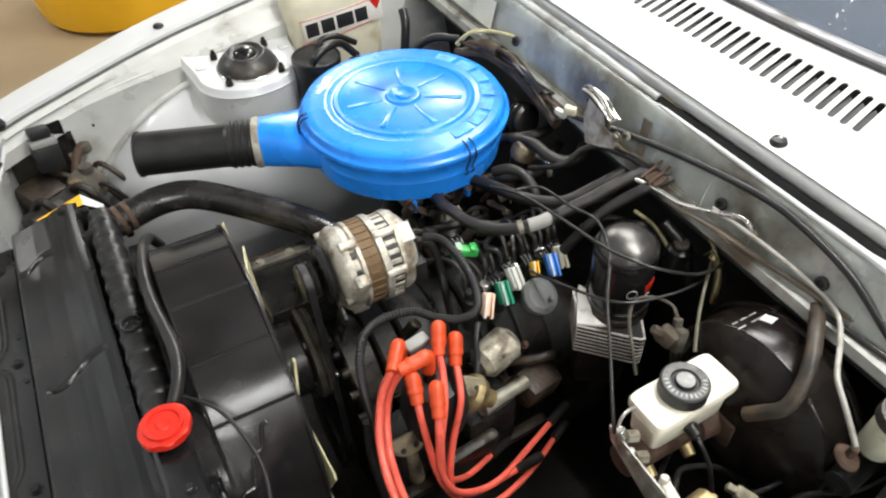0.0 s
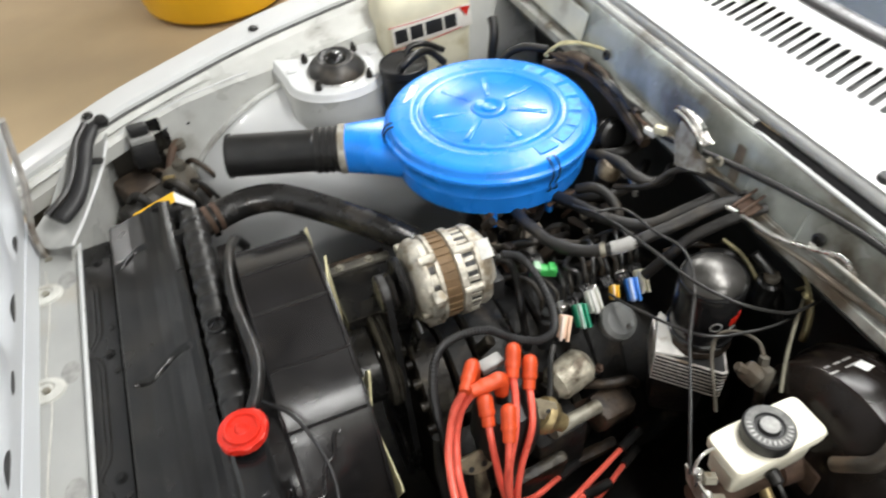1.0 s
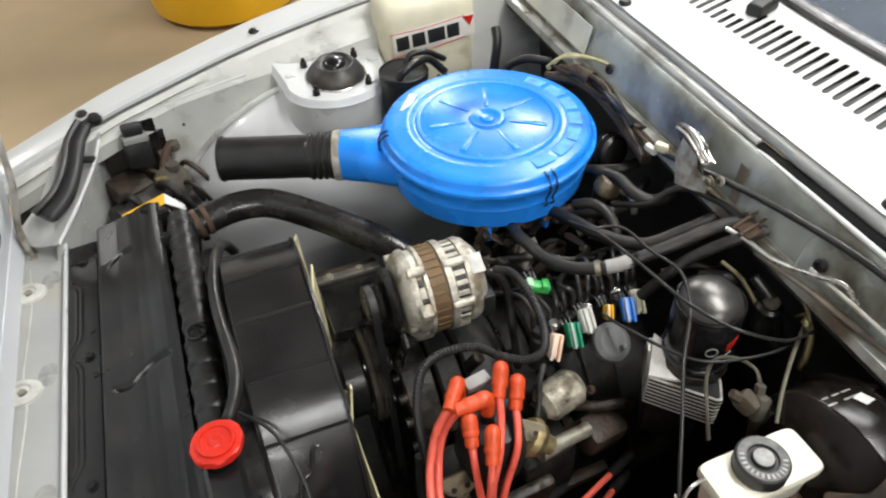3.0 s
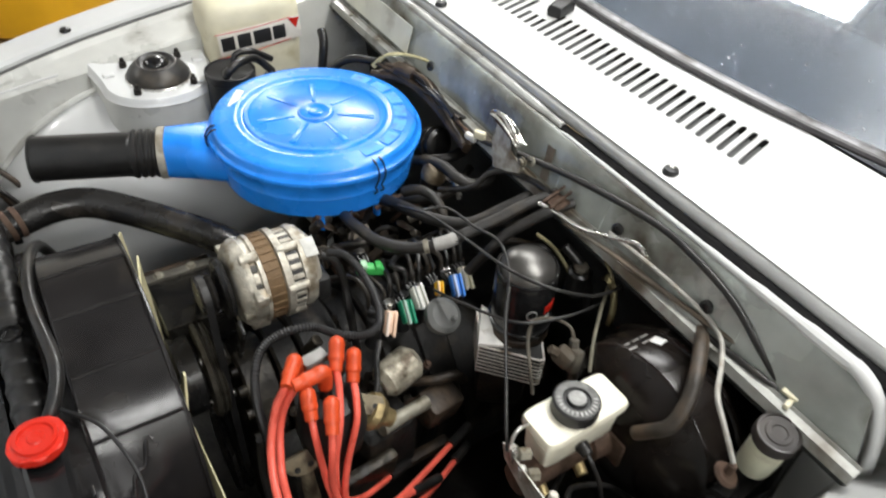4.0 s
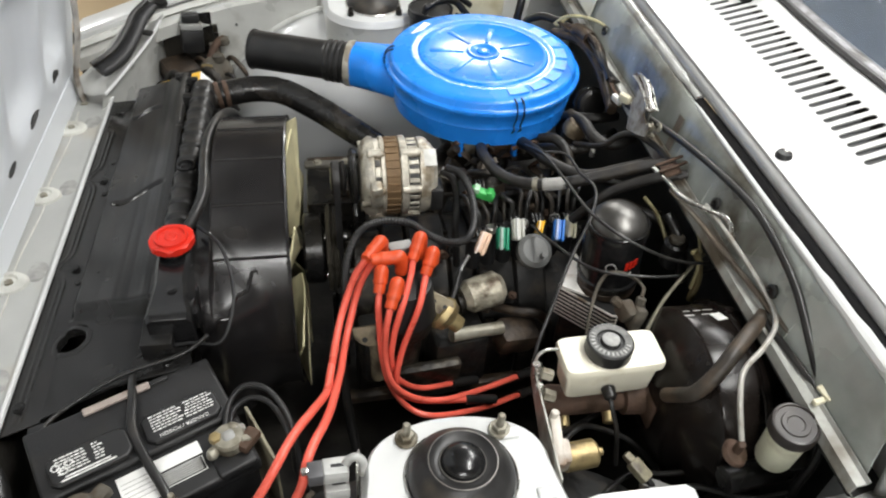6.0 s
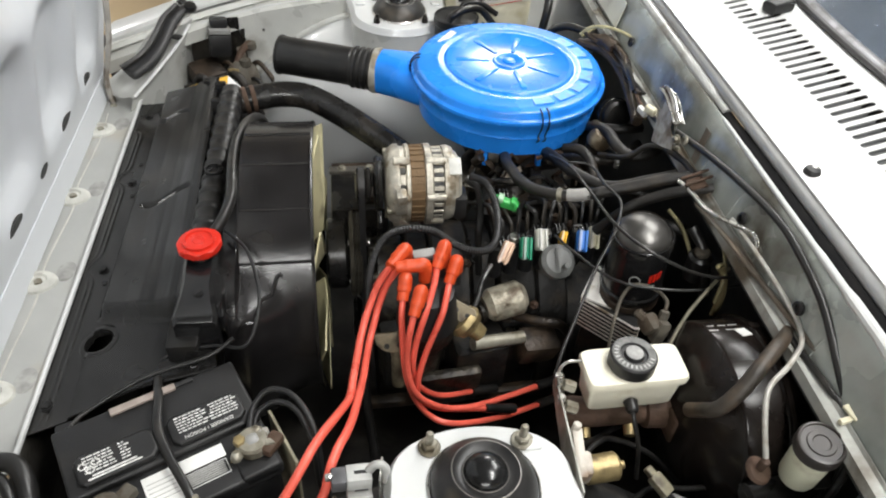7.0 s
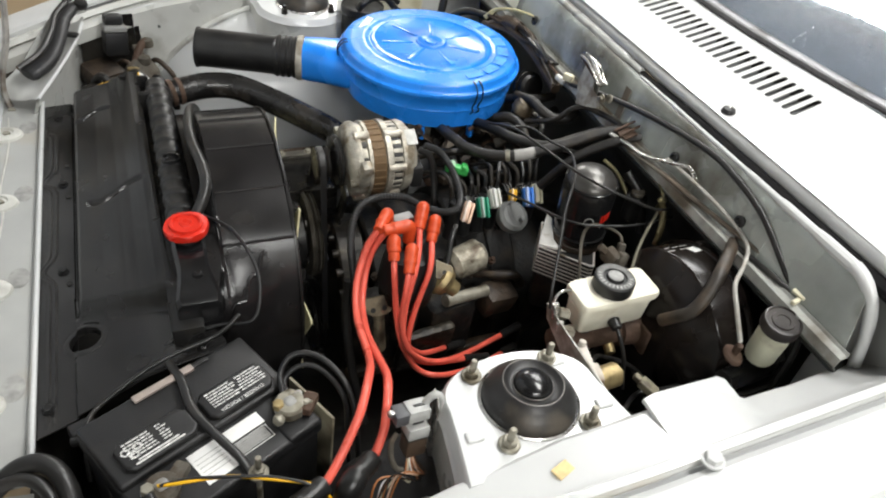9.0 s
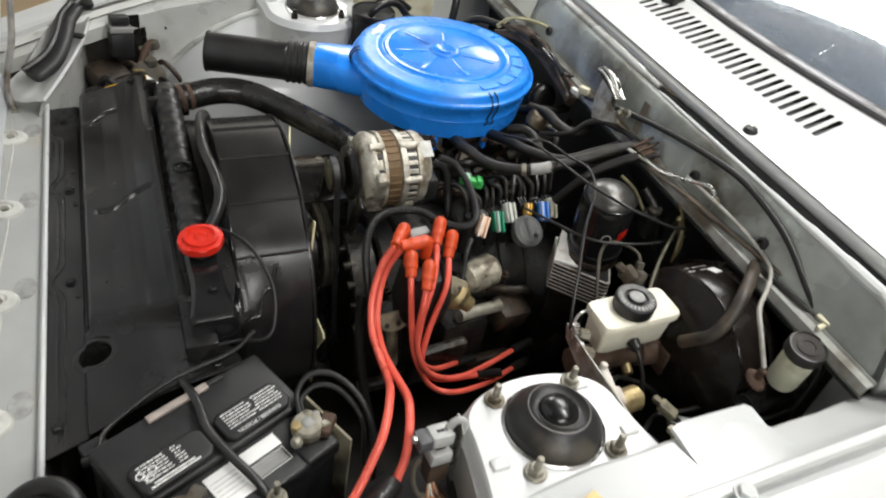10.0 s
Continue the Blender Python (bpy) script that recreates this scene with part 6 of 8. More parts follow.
# ---- brakes and clutch ----
BOOSTER = mat("brown_black_gloss", (0.010, 0.0075, 0.0064), 0.22, 0.0, 0.3, 20, 0.008, 180, (0.018, 0.013, 0.01), 0.2, rvar=0.08)
BOOSTER.node_tree.nodes["Principled BSDF"].inputs["Specular IOR Level"].default_value = 0.28


def brake_master():
    t = thing("brake_booster", (0.34, 0.105, 0.60), "glossy black brake booster drum on the firewall", "brake booster")
    m = pose(0.27, 0.124, 0.728, 0, 90, 0)
    part("shell", lathe(B(), [(0.02, 0.0), (0.05, 0.002), (0.07, 0.008), (0.095, 0.020), (0.110, 0.030), (0.117, 0.0345), (0.1195, 0.0365), (0.1205, 0.039), (0.1205, 0.087), (0.1225, 0.0885), (0.1255, 0.089), (0.1265, 0.0905), (0.1265, 0.0945), (0.1245, 0.0965), (0.120, 0.098), (0.114, 0.118), (0.09, 0.135)], m, 96), BOOSTER, t, sharp=40)
    for a in (70, 190, 310):
        part("crimp", box(B(), (0.362, 0.124 + 0.1265 * math.cos(radians(a)), 0.728 + 0.1265 * math.sin(radians(a))), (0.012, 0.006, 0.012), (a, 0, 0), 0.002), BOOSTER, t)

    def on_drum(ang, x):
        return pose(0, 0.124, 0.728, ang - 90, 0, 0) @ pose(x, 0, 0.1208)

    for ang, y0, row in ((68, 0.0, ((-0.012, 0.012), (0.006, 0.004), (0.016, 0.018))), (62, 0.0, ((-0.01, 0.008), (0.004, 0.01), (0.018, 0.012)))):
        for x, w in row:
            bm = box(B(), (0, 0, 0), (w, 0.0026, 0.0004), bev=0)
            bm.transform(on_drum(ang, 0.325 + x))
            part("stamped_mark", bm, mat("dull_stamp", (0.3, 0.29, 0.28), 0.6, 0.0, 0.4, 120, 0.0), t)
    bm = box(B(), (0, 0, 0), (0.014, 0.016, 0.0006), bev=0)
    bm.transform(on_drum(72, 0.347) @ pose(0, 0, 0.0002, 0, 0, 12))
    part("paper_label", bm, WHITE, t, "small white paper label")
    FADED = mat("worn_print", (0.32, 0.32, 0.31), 0.6, 0.0, 0.3, 90, 0.0)
    r = thing("brake_reservoir", (0.21, 0.145, 0.72), "milky plastic brake fluid reservoir with a black screw cap", "brake reservoir")
    rings = []
    cx, cy = 0.2105, 0.147
    for z, hx, hy in ((0.752, 0.050, 0.018), (0.757, 0.055, 0.022), (0.79, 0.058, 0.0235), (0.7905, 0.0575, 0.0235), (0.8, 0.0585, 0.024), (0.8005, 0.063, 0.0285), (0.8085, 0.0635, 0.029), (0.8125, 0.062, 0.0275), (0.8135, 0.058, 0.024)):
        ring = []
        for i in range(32):
            a = 2 * math.pi * i / 32 + math.pi / 32
            c, s = math.cos(a), math.sin(a)
            e = 0.22
            ring.append((cx + hx * abs(c) ** e * (1 if c > 0 else -1), cy + hy * abs(s) ** e * (1 if s > 0 else -1), z))
        rings.append(ring)
    bm = loft(B(), rings)
    bm.transform(Matrix.Translation((cx, cy, 0)) @ pose(0, 0, 0, 0, 0, 1.5) @ Matrix.Translation((-cx, -cy, 0)))
    part("tank", bm, RESV, r, "milky plastic tank", 40)
    m = Matrix.Translation((0.205, 0.146, 0))
    cap = part("cap", lathe(B(), [(0.024, 0.813), (0.0275, 0.814), (0.0285, 0.816), (0.0285, 0.832), (0.027, 0.834), (0.0265, 0.8342), (0.0165, 0.8342), (0.0155, 0.832), (0.0125, 0.8318), (0.0118, 0.834), (0.011, 0.8355), (0.002, 0.836)], m, 48), PLASTIC, r, "black screw cap with a ring of worn print")
    part("cap_centre", lathe(B(), [(0.0105, 0.8352), (0.0105, 0.8366), (0.009, 0.8372), (0.001, 0.8374)], m, 28), FADED, cap, "worn grey centre")
    part("print_ring", lathe(B(), [(0.0262, 0.8341), (0.0258, 0.8345), (0.0172, 0.8345), (0.0168, 0.8341)], m, 48, False, False), mat("worn_cap_ring", (0.11, 0.11, 0.105), 0.5, 0.0, 0.45, 120, 0.05), cap, "worn grey printed ring")
    for i in range(14):
        a = math.pi * 0.8 + i * 0.25
        bm = box(B(), (0.0215, 0, 0.8347), (0.005, 0.0022, 0.0003), bev=0)
        bm.transform(m @ pose(0, 0, 0, 0, 0, math.degrees(a)))
        part("print_mark", bm, FADED, cap)
    part("sensor_plug", cyl(B(), (0.207, 0.124, 0.772), (0.207, 0.108, 0.768), 0.009, 0.0075, 18, 0.002), RUBBER, r, "black rubber sensor plug")
    part("sensor_wire", tube(B(), [(0.207, 0.11, 0.768), (0.208, 0.10, 0.76), (0.215, 0.085, 0.73), (0.22, 0.07, 0.68)], 0.003, 8, 6), RUBBER, r)
    for x in (0.18, 0.24):
        part("neck", cyl(B(), (x, 0.147, 0.752), (x, 0.147, 0.735), 0.012), RUBBER, r)
    c = thing("master_cylinder", (0.20, 0.145, 0.70), "rusty iron brake master cylinder", "master cylinder")
    part("cylinder", lathe(B(), [(0.012, 0), (0.02, 0.003), (0.022, 0.02), (0.02, 0.03), (0.0195, 0.11), (0.026, 0.112), (0.028, 0.14), (0.024, 0.142)], pose(0.13, 0.145, 0.722, 0, 90, 0), 32), RUST, c)
    part("flange", box(B(), (0.272, 0.138, 0.722), (0.012, 0.07, 0.045), bev=0.004), RUST, c)
    for x in (0.165, 0.225):
        part("outlet", cyl(B(), (x, 0.145, 0.715), (x - 0.005, 0.115, 0.705), 0.008, seg=12), BRASS, c)


brake_master()


def clutch_reservoir():
    t = thing("clutch_reservoir", (0.35, 0.008, 0.78), "pale clutch fluid pot with a black cap", "clutch reservoir")
    m = pose(0.3485, -0.006, 0.803, 6, -6, 0) @ Matrix.Diagonal((0.80, 0.80, 0.93, 1))
    part("pot", lathe(B(), [(0.016, -0.01), (0.0235, -0.006), (0.025, 0.0), (0.0265, 0.058), (0.0265, 0.065)], m, 40), mat("grey_milky_pot", (0.60, 0.60, 0.46), 0.4, 0.0, 0.1, 30, 0.08, 200, (0.3, 0.27, 0.2), 0.25), t, "greyish milky plastic pot")
    part("cap", lathe(B(), [(0.028, 0.060), (0.0305, 0.062), (0.0305, 0.076), (0.029, 0.0785), (0.0265, 0.079), (0.0255, 0.0768), (0.0185, 0.0768), (0.0175, 0.0785), (0.0115, 0.0785), (0.0105, 0.077), (0.002, 0.0768)], m, 48), mat("smoky_brown_cap", (0.020, 0.0165, 0.015), 0.36, 0.0, 0.2, 40, 0.08, 240, (0.04, 0.034, 0.03), 0.3), t, "smoky brown ribbed cap")
    part("bracket", box(B(), (0.375, 0.0, 0.80), (0.03, 0.05, 0.004), bev=0.001), SATIN, t)
    part("clutch_cylinder", cyl(B(), (0.30, -0.01, 0.765), (0.40, 0.0, 0.765), 0.016), SATIN, t)
    d = thing("horn_disc", (0.303, -0.001, 0.80), "small rusty round fitting on a pale pipe", "pipe fitting")
    part("disc", lathe(B(), [(0.004, -0.004), (0.014, -0.003), (0.0155, 0.0), (0.013, 0.004), (0.006, 0.006)], pose(0.302, -0.002, 0.808, 20, 15, 0), 28), RUST, d)
    part("stem", cyl(B(), (0.302, -0.002, 0.812), (0.302, -0.004, 0.83), 0.005, seg=12), RUST, d)


clutch_reservoir()
hose("pale_pipe", [(0.3715, 0.30, 0.905), (0.374, 0.24, 0.906), (0.376, 0.185, 0.904), (0.3785, 0.145, 0.899), (0.379, 0.122, 0.894), (0.371, 0.100, 0.890), (0.346, 0.076, 0.885), (0.311, 0.050, 0.884), (0.299, 0.024, 0.87), (0.300, -0.003, 0.835)], 0.0031, mat("pale_grey_pipe", (0.38, 0.37, 0.34), 0.45, 0.2, 0.15, 60, 0.1, 200, (0.25, 0.22, 0.17), 0.3), "pale grey bent pipe in front of the firewall", "pipe")
hose("booster_hose", [(0.412, 0.158, 0.862), (0.394, 0.145, 0.870), (0.362, 0.117, 0.877), (0.322, 0.086, 0.869), (0.300, 0.072, 0.848), (0.283, 0.070, 0.822), (0.276, 0.086, 0.797), (0.272, 0.10, 0.778)], 0.009, mat("sooty_brown_hose", (0.034, 0.028, 0.022), 0.5, 0, 0.4, 40, 0.25, 200, (0.075, 0.052, 0.034), 0.45), "dusty brown vacuum hose on the brake booster")

# ---- oil filter and its finned cooler ----
def oil_filter():
    t = thing("oil_filter", (0.287, 0.348, 0.745), "glossy black oil filter with a red mark, standing upright", "oil filter")
    m = pose(0.287, 0.348, 0.745, 3, -4, 0) @ Matrix.Diagonal((0.88, 0.88, 1, 1))
    part("can", lathe(B(), [(0.049, 0), (0.052, 0.002), (0.052, 0.006), (0.049, 0.008), (0.0495, 0.09), (0.048, 0.098), (0.046, 0.101)], m, 56), BLACK, t, "glossy black can")
    part("dome", lathe(B(), [(0.0455, 0.1005), (0.044, 0.106), (0.038, 0.113), (0.029, 0.118), (0.018, 0.1215), (0.008, 0.123), (0.001, 0.1233)], m, 56), mat("dark_chrome", (0.10, 0.097, 0.092), 0.33, 0.8, 0.15, 30, 0.06), t, "shiny dark dome")
    part("seam", lathe(B(), [(0.0465, 0.099), (0.0485, 0.1), (0.0485, 0.1035), (0.046, 0.105)], m, 56, False, False), BLACK, t)

    def on_can(ang, z):
        return m @ pose(0, 0, z, 0, 0, ang) @ pose(0.0498, 0, 0, 90, 0, 90)

    def wrap(name, material, a0, a1, z0, z1, r=0.0499):
        rings = [[m @ Vector((q * math.cos(radians(a)), q * math.sin(radians(a)), z)) for q, z in ((r, z0), (r, z1), (r - 0.001, z1), (r - 0.001, z0))] for a in span(a0, a1, 6)]
        return part(name, loft(B(), rings), material, t)

    for a0, a1, z0, z1 in ((-86, -80, 0.046, 0.062), (-78, -72, 0.0465, 0.0625), (-70, -65, 0.048, 0.064), (-63, -60, 0.05, 0.064)):
        wrap("red_mark", REDPL, a0, a1, z0, z1)
    bm = B()
    lathe(bm, [(0.0075, 0), (0.009, 0.0004), (0.009, 0.0006), (0.0075, 0.0008), (0.0075, 0)], on_can(-112, 0.052), 24, False, False)
    part("ring_mark", bm, GREYINK, t)
    wrap("small_print", GREYINK, -84, -70, 0.037, 0.0395)
    c = thing("oil_cooler", (0.262, 0.325, 0.66), "stack of dull metal cooling fins under the oil filter", "oil cooler")
    fin = [(0.214, 0.343), (0.276, 0.277), (0.283, 0.276), (0.306, 0.312), (0.316, 0.375), (0.25, 0.402)]
    mid = Vector((0.274, 0.335))
    for i in range(8):
        part("fin", prism(B(), fin, 0.668 + i * 0.0074, 0.6706 + i * 0.0074, Matrix(), 0.0005, 1), FINS, c)
    # black core almost flush with the fins paints the shaded gaps
    part("core", prism(B(), [tuple(mid + (Vector(p) - mid) * 0.972) for p in fin], 0.664, 0.7225, Matrix(), 0.002, 1), INK, c)
    bm = B()
    loft(bm, [[(0.213, 0.343, z0), (0.236, 0.327, z0 - 0.001), (0.253, 0.318, z0 - 0.002), (0.256, 0.36, z1), (0.245, 0.386, z1 + 0.006)] for z0, z1 in ((0.7245, 0.7275), (0.7285, 0.747))])
    part("bright_bracket", bm, BARE, c, "bright triangular bracket")
    part("collar", lathe(B(), [(0.036, 0), (0.048, 0.004), (0.047, 0.012), (0.042, 0.018)], Matrix.Translation((0.285, 0.35, 0.722)), 36), GREASE, c, "brown greasy collar")
    part("pedestal", box(B(), (0.275, 0.355, 0.62), (0.075, 0.075, 0.085), (0, 0, -34), 0.012), DARKCAST, c)
    part("adapter", lathe(B(), [(0.035, 0), (0.045, 0.004), (0.045, 0.012), (0.04, 0.016)], Matrix.Translation((0.287, 0.348, 0.732)), 32), OLDALU, c)
    v = thing("brake_union", (0.272, 0.232, 0.74), "lumpy dusty grey brake line union", "pipe union")
    part("body", box(B(), (0.266, 0.232, 0.785), (0.022, 0.026, 0.024), (20, 14, 25), 0.006), DUSTY, v)
    part("body", box(B(), (0.279, 0.224, 0.778), (0.018, 0.018, 0.034), (-10, 20, 5), 0.005), DUSTY, v)
    part("nut", cyl(B(), (0.282, 0.232, 0.785), (0.286, 0.238, 0.802), 0.0065, seg=6), DUSTY, v)
    part("nut", cyl(B(), (0.258, 0.236, 0.792), (0.248, 0.242, 0.80), 0.0065, seg=6), DUSTY, v)
    part("stem", cyl(B(), (0.28, 0.225, 0.77), (0.288, 0.215, 0.68), 0.007, seg=12), OLDALU, v)


oil_filter()
hose("brake_pipe", [(0.214, 0.222, 0.75), (0.22, 0.24, 0.772), (0.24, 0.276, 0.790), (0.261, 0.291, 0.800), (0.288, 0.284, 0.797), (0.298, 0.262, 0.797), (0.287, 0.240, 0.800)], 0.0025, DUSTY, "thin bent metal brake pipe", "pipe", "brake pipes")
hose("brake_pipe", [(0.283, 0.198, 0.78), (0.31, 0.227, 0.80), (0.347, 0.258, 0.812), (0.386, 0.286, 0.824), (0.41, 0.30, 0.83)], 0.0025, mat("olive_pipe", (0.16, 0.15, 0.11), 0.5, 0.3, 0.25, 60, 0.2), "thin bent metal brake pipe", "pipe", "brake pipes")
hose("brake_pipe", [(0.36, 0.27, 0.85), (0.372, 0.268, 0.83), (0.376, 0.262, 0.80), (0.37, 0.255, 0.77)], 0.005, mat("dull_brass", (0.17, 0.14, 0.07), 0.5, 0.5, 0.3, 80, 0.3), "short dull brass pipe stub", "pipe", "brake pipes")
for pts, r, mt, lab in (
    ([(0.207, 0.52, 0.845), (0.246, 0.499, 0.852), (0.246, 0.43, 0.868), (0.248, 0.372, 0.882), (0.225, 0.318, 0.878), (0.19, 0.272, 0.855), (0.152, 0.212, 0.83), (0.128, 0.175, 0.812), (0.115, 0.150, 0.79)], 0.0022, RUBBER, "black wire looping over the oil filter"),
    ([(0.20, 0.56, 0.83), (0.207, 0.485, 0.863), (0.214, 0.402, 0.878), (0.219, 0.318, 0.892), (0.243, 0.268, 0.892), (0.295, 0.245, 0.872), (0.345, 0.255, 0.845), (0.385, 0.266, 0.83)], 0.0022, RUBBER, "black wire looping over the oil filter"),
    ([(0.186, 0.427, 0.775), (0.194, 0.377, 0.792), (0.233, 0.298, 0.805), (0.299, 0.274, 0.805), (0.36, 0.272, 0.803), (0.41, 0.28, 0.80)], 0.0021, RUBBER, "black wire in front of the oil filter"),
):
    hose("loose_wire", pts, r, mt, lab, "wire", "loose wires")

for pts, r, m in (
    ([(0.352, 0.262, 0.855), (0.366, 0.275, 0.848), (0.385, 0.29, 0.83), (0.40, 0.31, 0.80)], 0.0022, OLIVE),
    ([(0.372, 0.295, 0.862), (0.372, 0.28, 0.85), (0.368, 0.262, 0.832), (0.36, 0.25, 0.80)], 0.0024, OLIVE),
    ([(0.34, 0.40, 0.84), (0.352, 0.37, 0.83), (0.362, 0.34, 0.80), (0.37, 0.33, 0.76)], 0.003, OLIVE),
    ([(0.36, 0.36, 0.84), (0.372, 0.335, 0.82), (0.38, 0.32, 0.79), (0.385, 0.31, 0.75)], 0.0075, RUBBER),
    ([(0.33, 0.42, 0.80), (0.35, 0.40, 0.81), (0.375, 0.385, 0.80), (0.40, 0.39, 0.78)], 0.007, OLDHOSE),
    ([(0.30, 0.46, 0.78), (0.33, 0.44, 0.80), (0.36, 0.43, 0.79), (0.40, 0.44, 0.77)], 0.005, GREASE),
):
    hose("firewall_wire", pts, r, m, "dusty wire hanging between oil filter and firewall", "wire", "firewall wires")
t = thing("heater_valve", (0.375, 0.335, 0.76), "dark dusty heater valve on the firewall", "valve")
part("body", cyl(B(), (0.375, 0.335, 0.765), (0.37, 0.33, 0.815), 0.017, seg=20, bev=0.004), RUBBER, t)
part("cap", cyl(B(), (0.37, 0.33, 0.815), (0.369, 0.329, 0.824), 0.011, seg=16, bev=0.002), DUSTY, t)

# ---- hoses and harness between engine and firewall ----
hh = thing("heater_hose", (0.22, 0.46, 0.79), "dusty black heater hose with a bare metal joiner", "hose", "heater hoses")
part("hose", tube(B(), [(0.15, 0.66, 0.77), (0.141, 0.60, 0.79), (0.141, 0.56, 0.802), (0.148, 0.525, 0.806), (0.171, 0.485, 0.815), (0.216, 0.458, 0.827), (0.287, 0.443, 0.85), (0.340, 0.432, 0.872), (0.385, 0.42, 0.885)], 0.009, 14, 8), OLDHOSE, hh)
part("joiner", tube(B(), [(0.205, 0.4625, 0.8245), (0.22, 0.4565, 0.8285), (0.236, 0.4535, 0.833)], 0.0098, 16, 4), TAPE, hh, "bare grey joiner")
part("clamp", cyl(B(), (0.192, 0.4695, 0.8205), (0.199, 0.466, 0.8225), 0.0108), ZINC, hh)
hh = thing("heater_hose", (0.24, 0.52, 0.77), "dusty black heater hose", "hose", "heater hoses")
part("hose", tube(B(), [(0.205, 0.69, 0.75), (0.214, 0.656, 0.775), (0.225, 0.599, 0.795), (0.244, 0.53, 0.81), (0.28, 0.485, 0.82), (0.33, 0.47, 0.84), (0.38, 0.46, 0.86)], 0.0096, 14, 8), OLDHOSE, hh)
hh = thing("heater_hose", (0.30, 0.42, 0.80), "dusty black heater hose", "hose", "heater hoses")
part("hose", tube(B(), [(0.255, 0.44, 0.77), (0.279, 0.424, 0.818), (0.301, 0.420, 0.84), (0.328, 0.410, 0.86), (0.353, 0.40, 0.875), (0.39, 0.39, 0.885)], 0.008, 14, 8), OLDHOSE, hh)
for pts, r in (
    ([(0.30, 0.60, 0.80), (0.325, 0.549, 0.83), (0.346, 0.533, 0.86), (0.364, 0.512, 0.872), (0.376, 0.463, 0.88), (0.372, 0.42, 0.888)], 0.005),
    ([(0.305, 0.66, 0.82), (0.315, 0.615, 0.832), (0.319, 0.582, 0.83), (0.336, 0.560, 0.825), (0.362, 0.558, 0.825), (0.39, 0.58, 0.82)], 0.0095),
    ([(0.24, 0.64, 0.77), (0.28, 0.60, 0.79), (0.33, 0.60, 0.79), (0.38, 0.63, 0.80)], 0.008),
    ([(0.26, 0.52, 0.76), (0.30, 0.50, 0.80), (0.35, 0.48, 0.80), (0.40, 0.50, 0.79)], 0.006),
    ([(0.13, 0.60, 0.74), (0.16, 0.56, 0.775), (0.20, 0.54, 0.77), (0.24, 0.56, 0.75)], 0.005),
    ([(0.10, 0.62, 0.73), (0.13, 0.58, 0.765), (0.17, 0.57, 0.765), (0.22, 0.60, 0.73)], 0.0055),
    ([(0.30, 0.74, 0.77), (0.33, 0.68, 0.80), (0.36, 0.66, 0.81), (0.40, 0.68, 0.80)], 0.009),
):
    hose("vacuum_hose", pts, r, OLDHOSE, "thin dusty black vacuum hose", "hose", "vacuum hoses")

# corrugated loom from the alternator round the distributor
t = thing("wiring_loom", (-0.03, 0.42, 0.72), "black corrugated wiring loom from the alternator", "wiring loom")
part("conduit", tube(B(), [(-0.10, 0.33, 0.66), (-0.102, 0.345, 0.72), (-0.097, 0.385, 0.765), (-0.076, 0.42, 0.788), (-0.044, 0.430, 0.797), (-0.003, 0.424, 0.796), (0.022, 0.404, 0.790), (0.052, 0.388, 0.786), (0.080, 0.394, 0.787), (0.096, 0.431, 0.792), (0.098, 0.480, 0.804), (0.086, 0.509, 0.817), (0.063, 0.517, 0.825)], 0.0053, 10, 18, ribs=0.0009, pitch=1), PLASTIC, t)
part("branch", tube(B(), [(0.06, 0.53, 0.81), (0.077, 0.517, 0.80), (0.083, 0.502, 0.76), (0.079, 0.481, 0.73), (0.084, 0.467, 0.66)], 0.006, 10, 8), RUBBER, t)
part("branch", tube(B(), [(-0.105, 0.36, 0.70), (-0.112, 0.34, 0.64), (-0.11, 0.30, 0.56), (-0.10, 0.25, 0.48)], 0.0075, 10, 8), RUBBER, t)


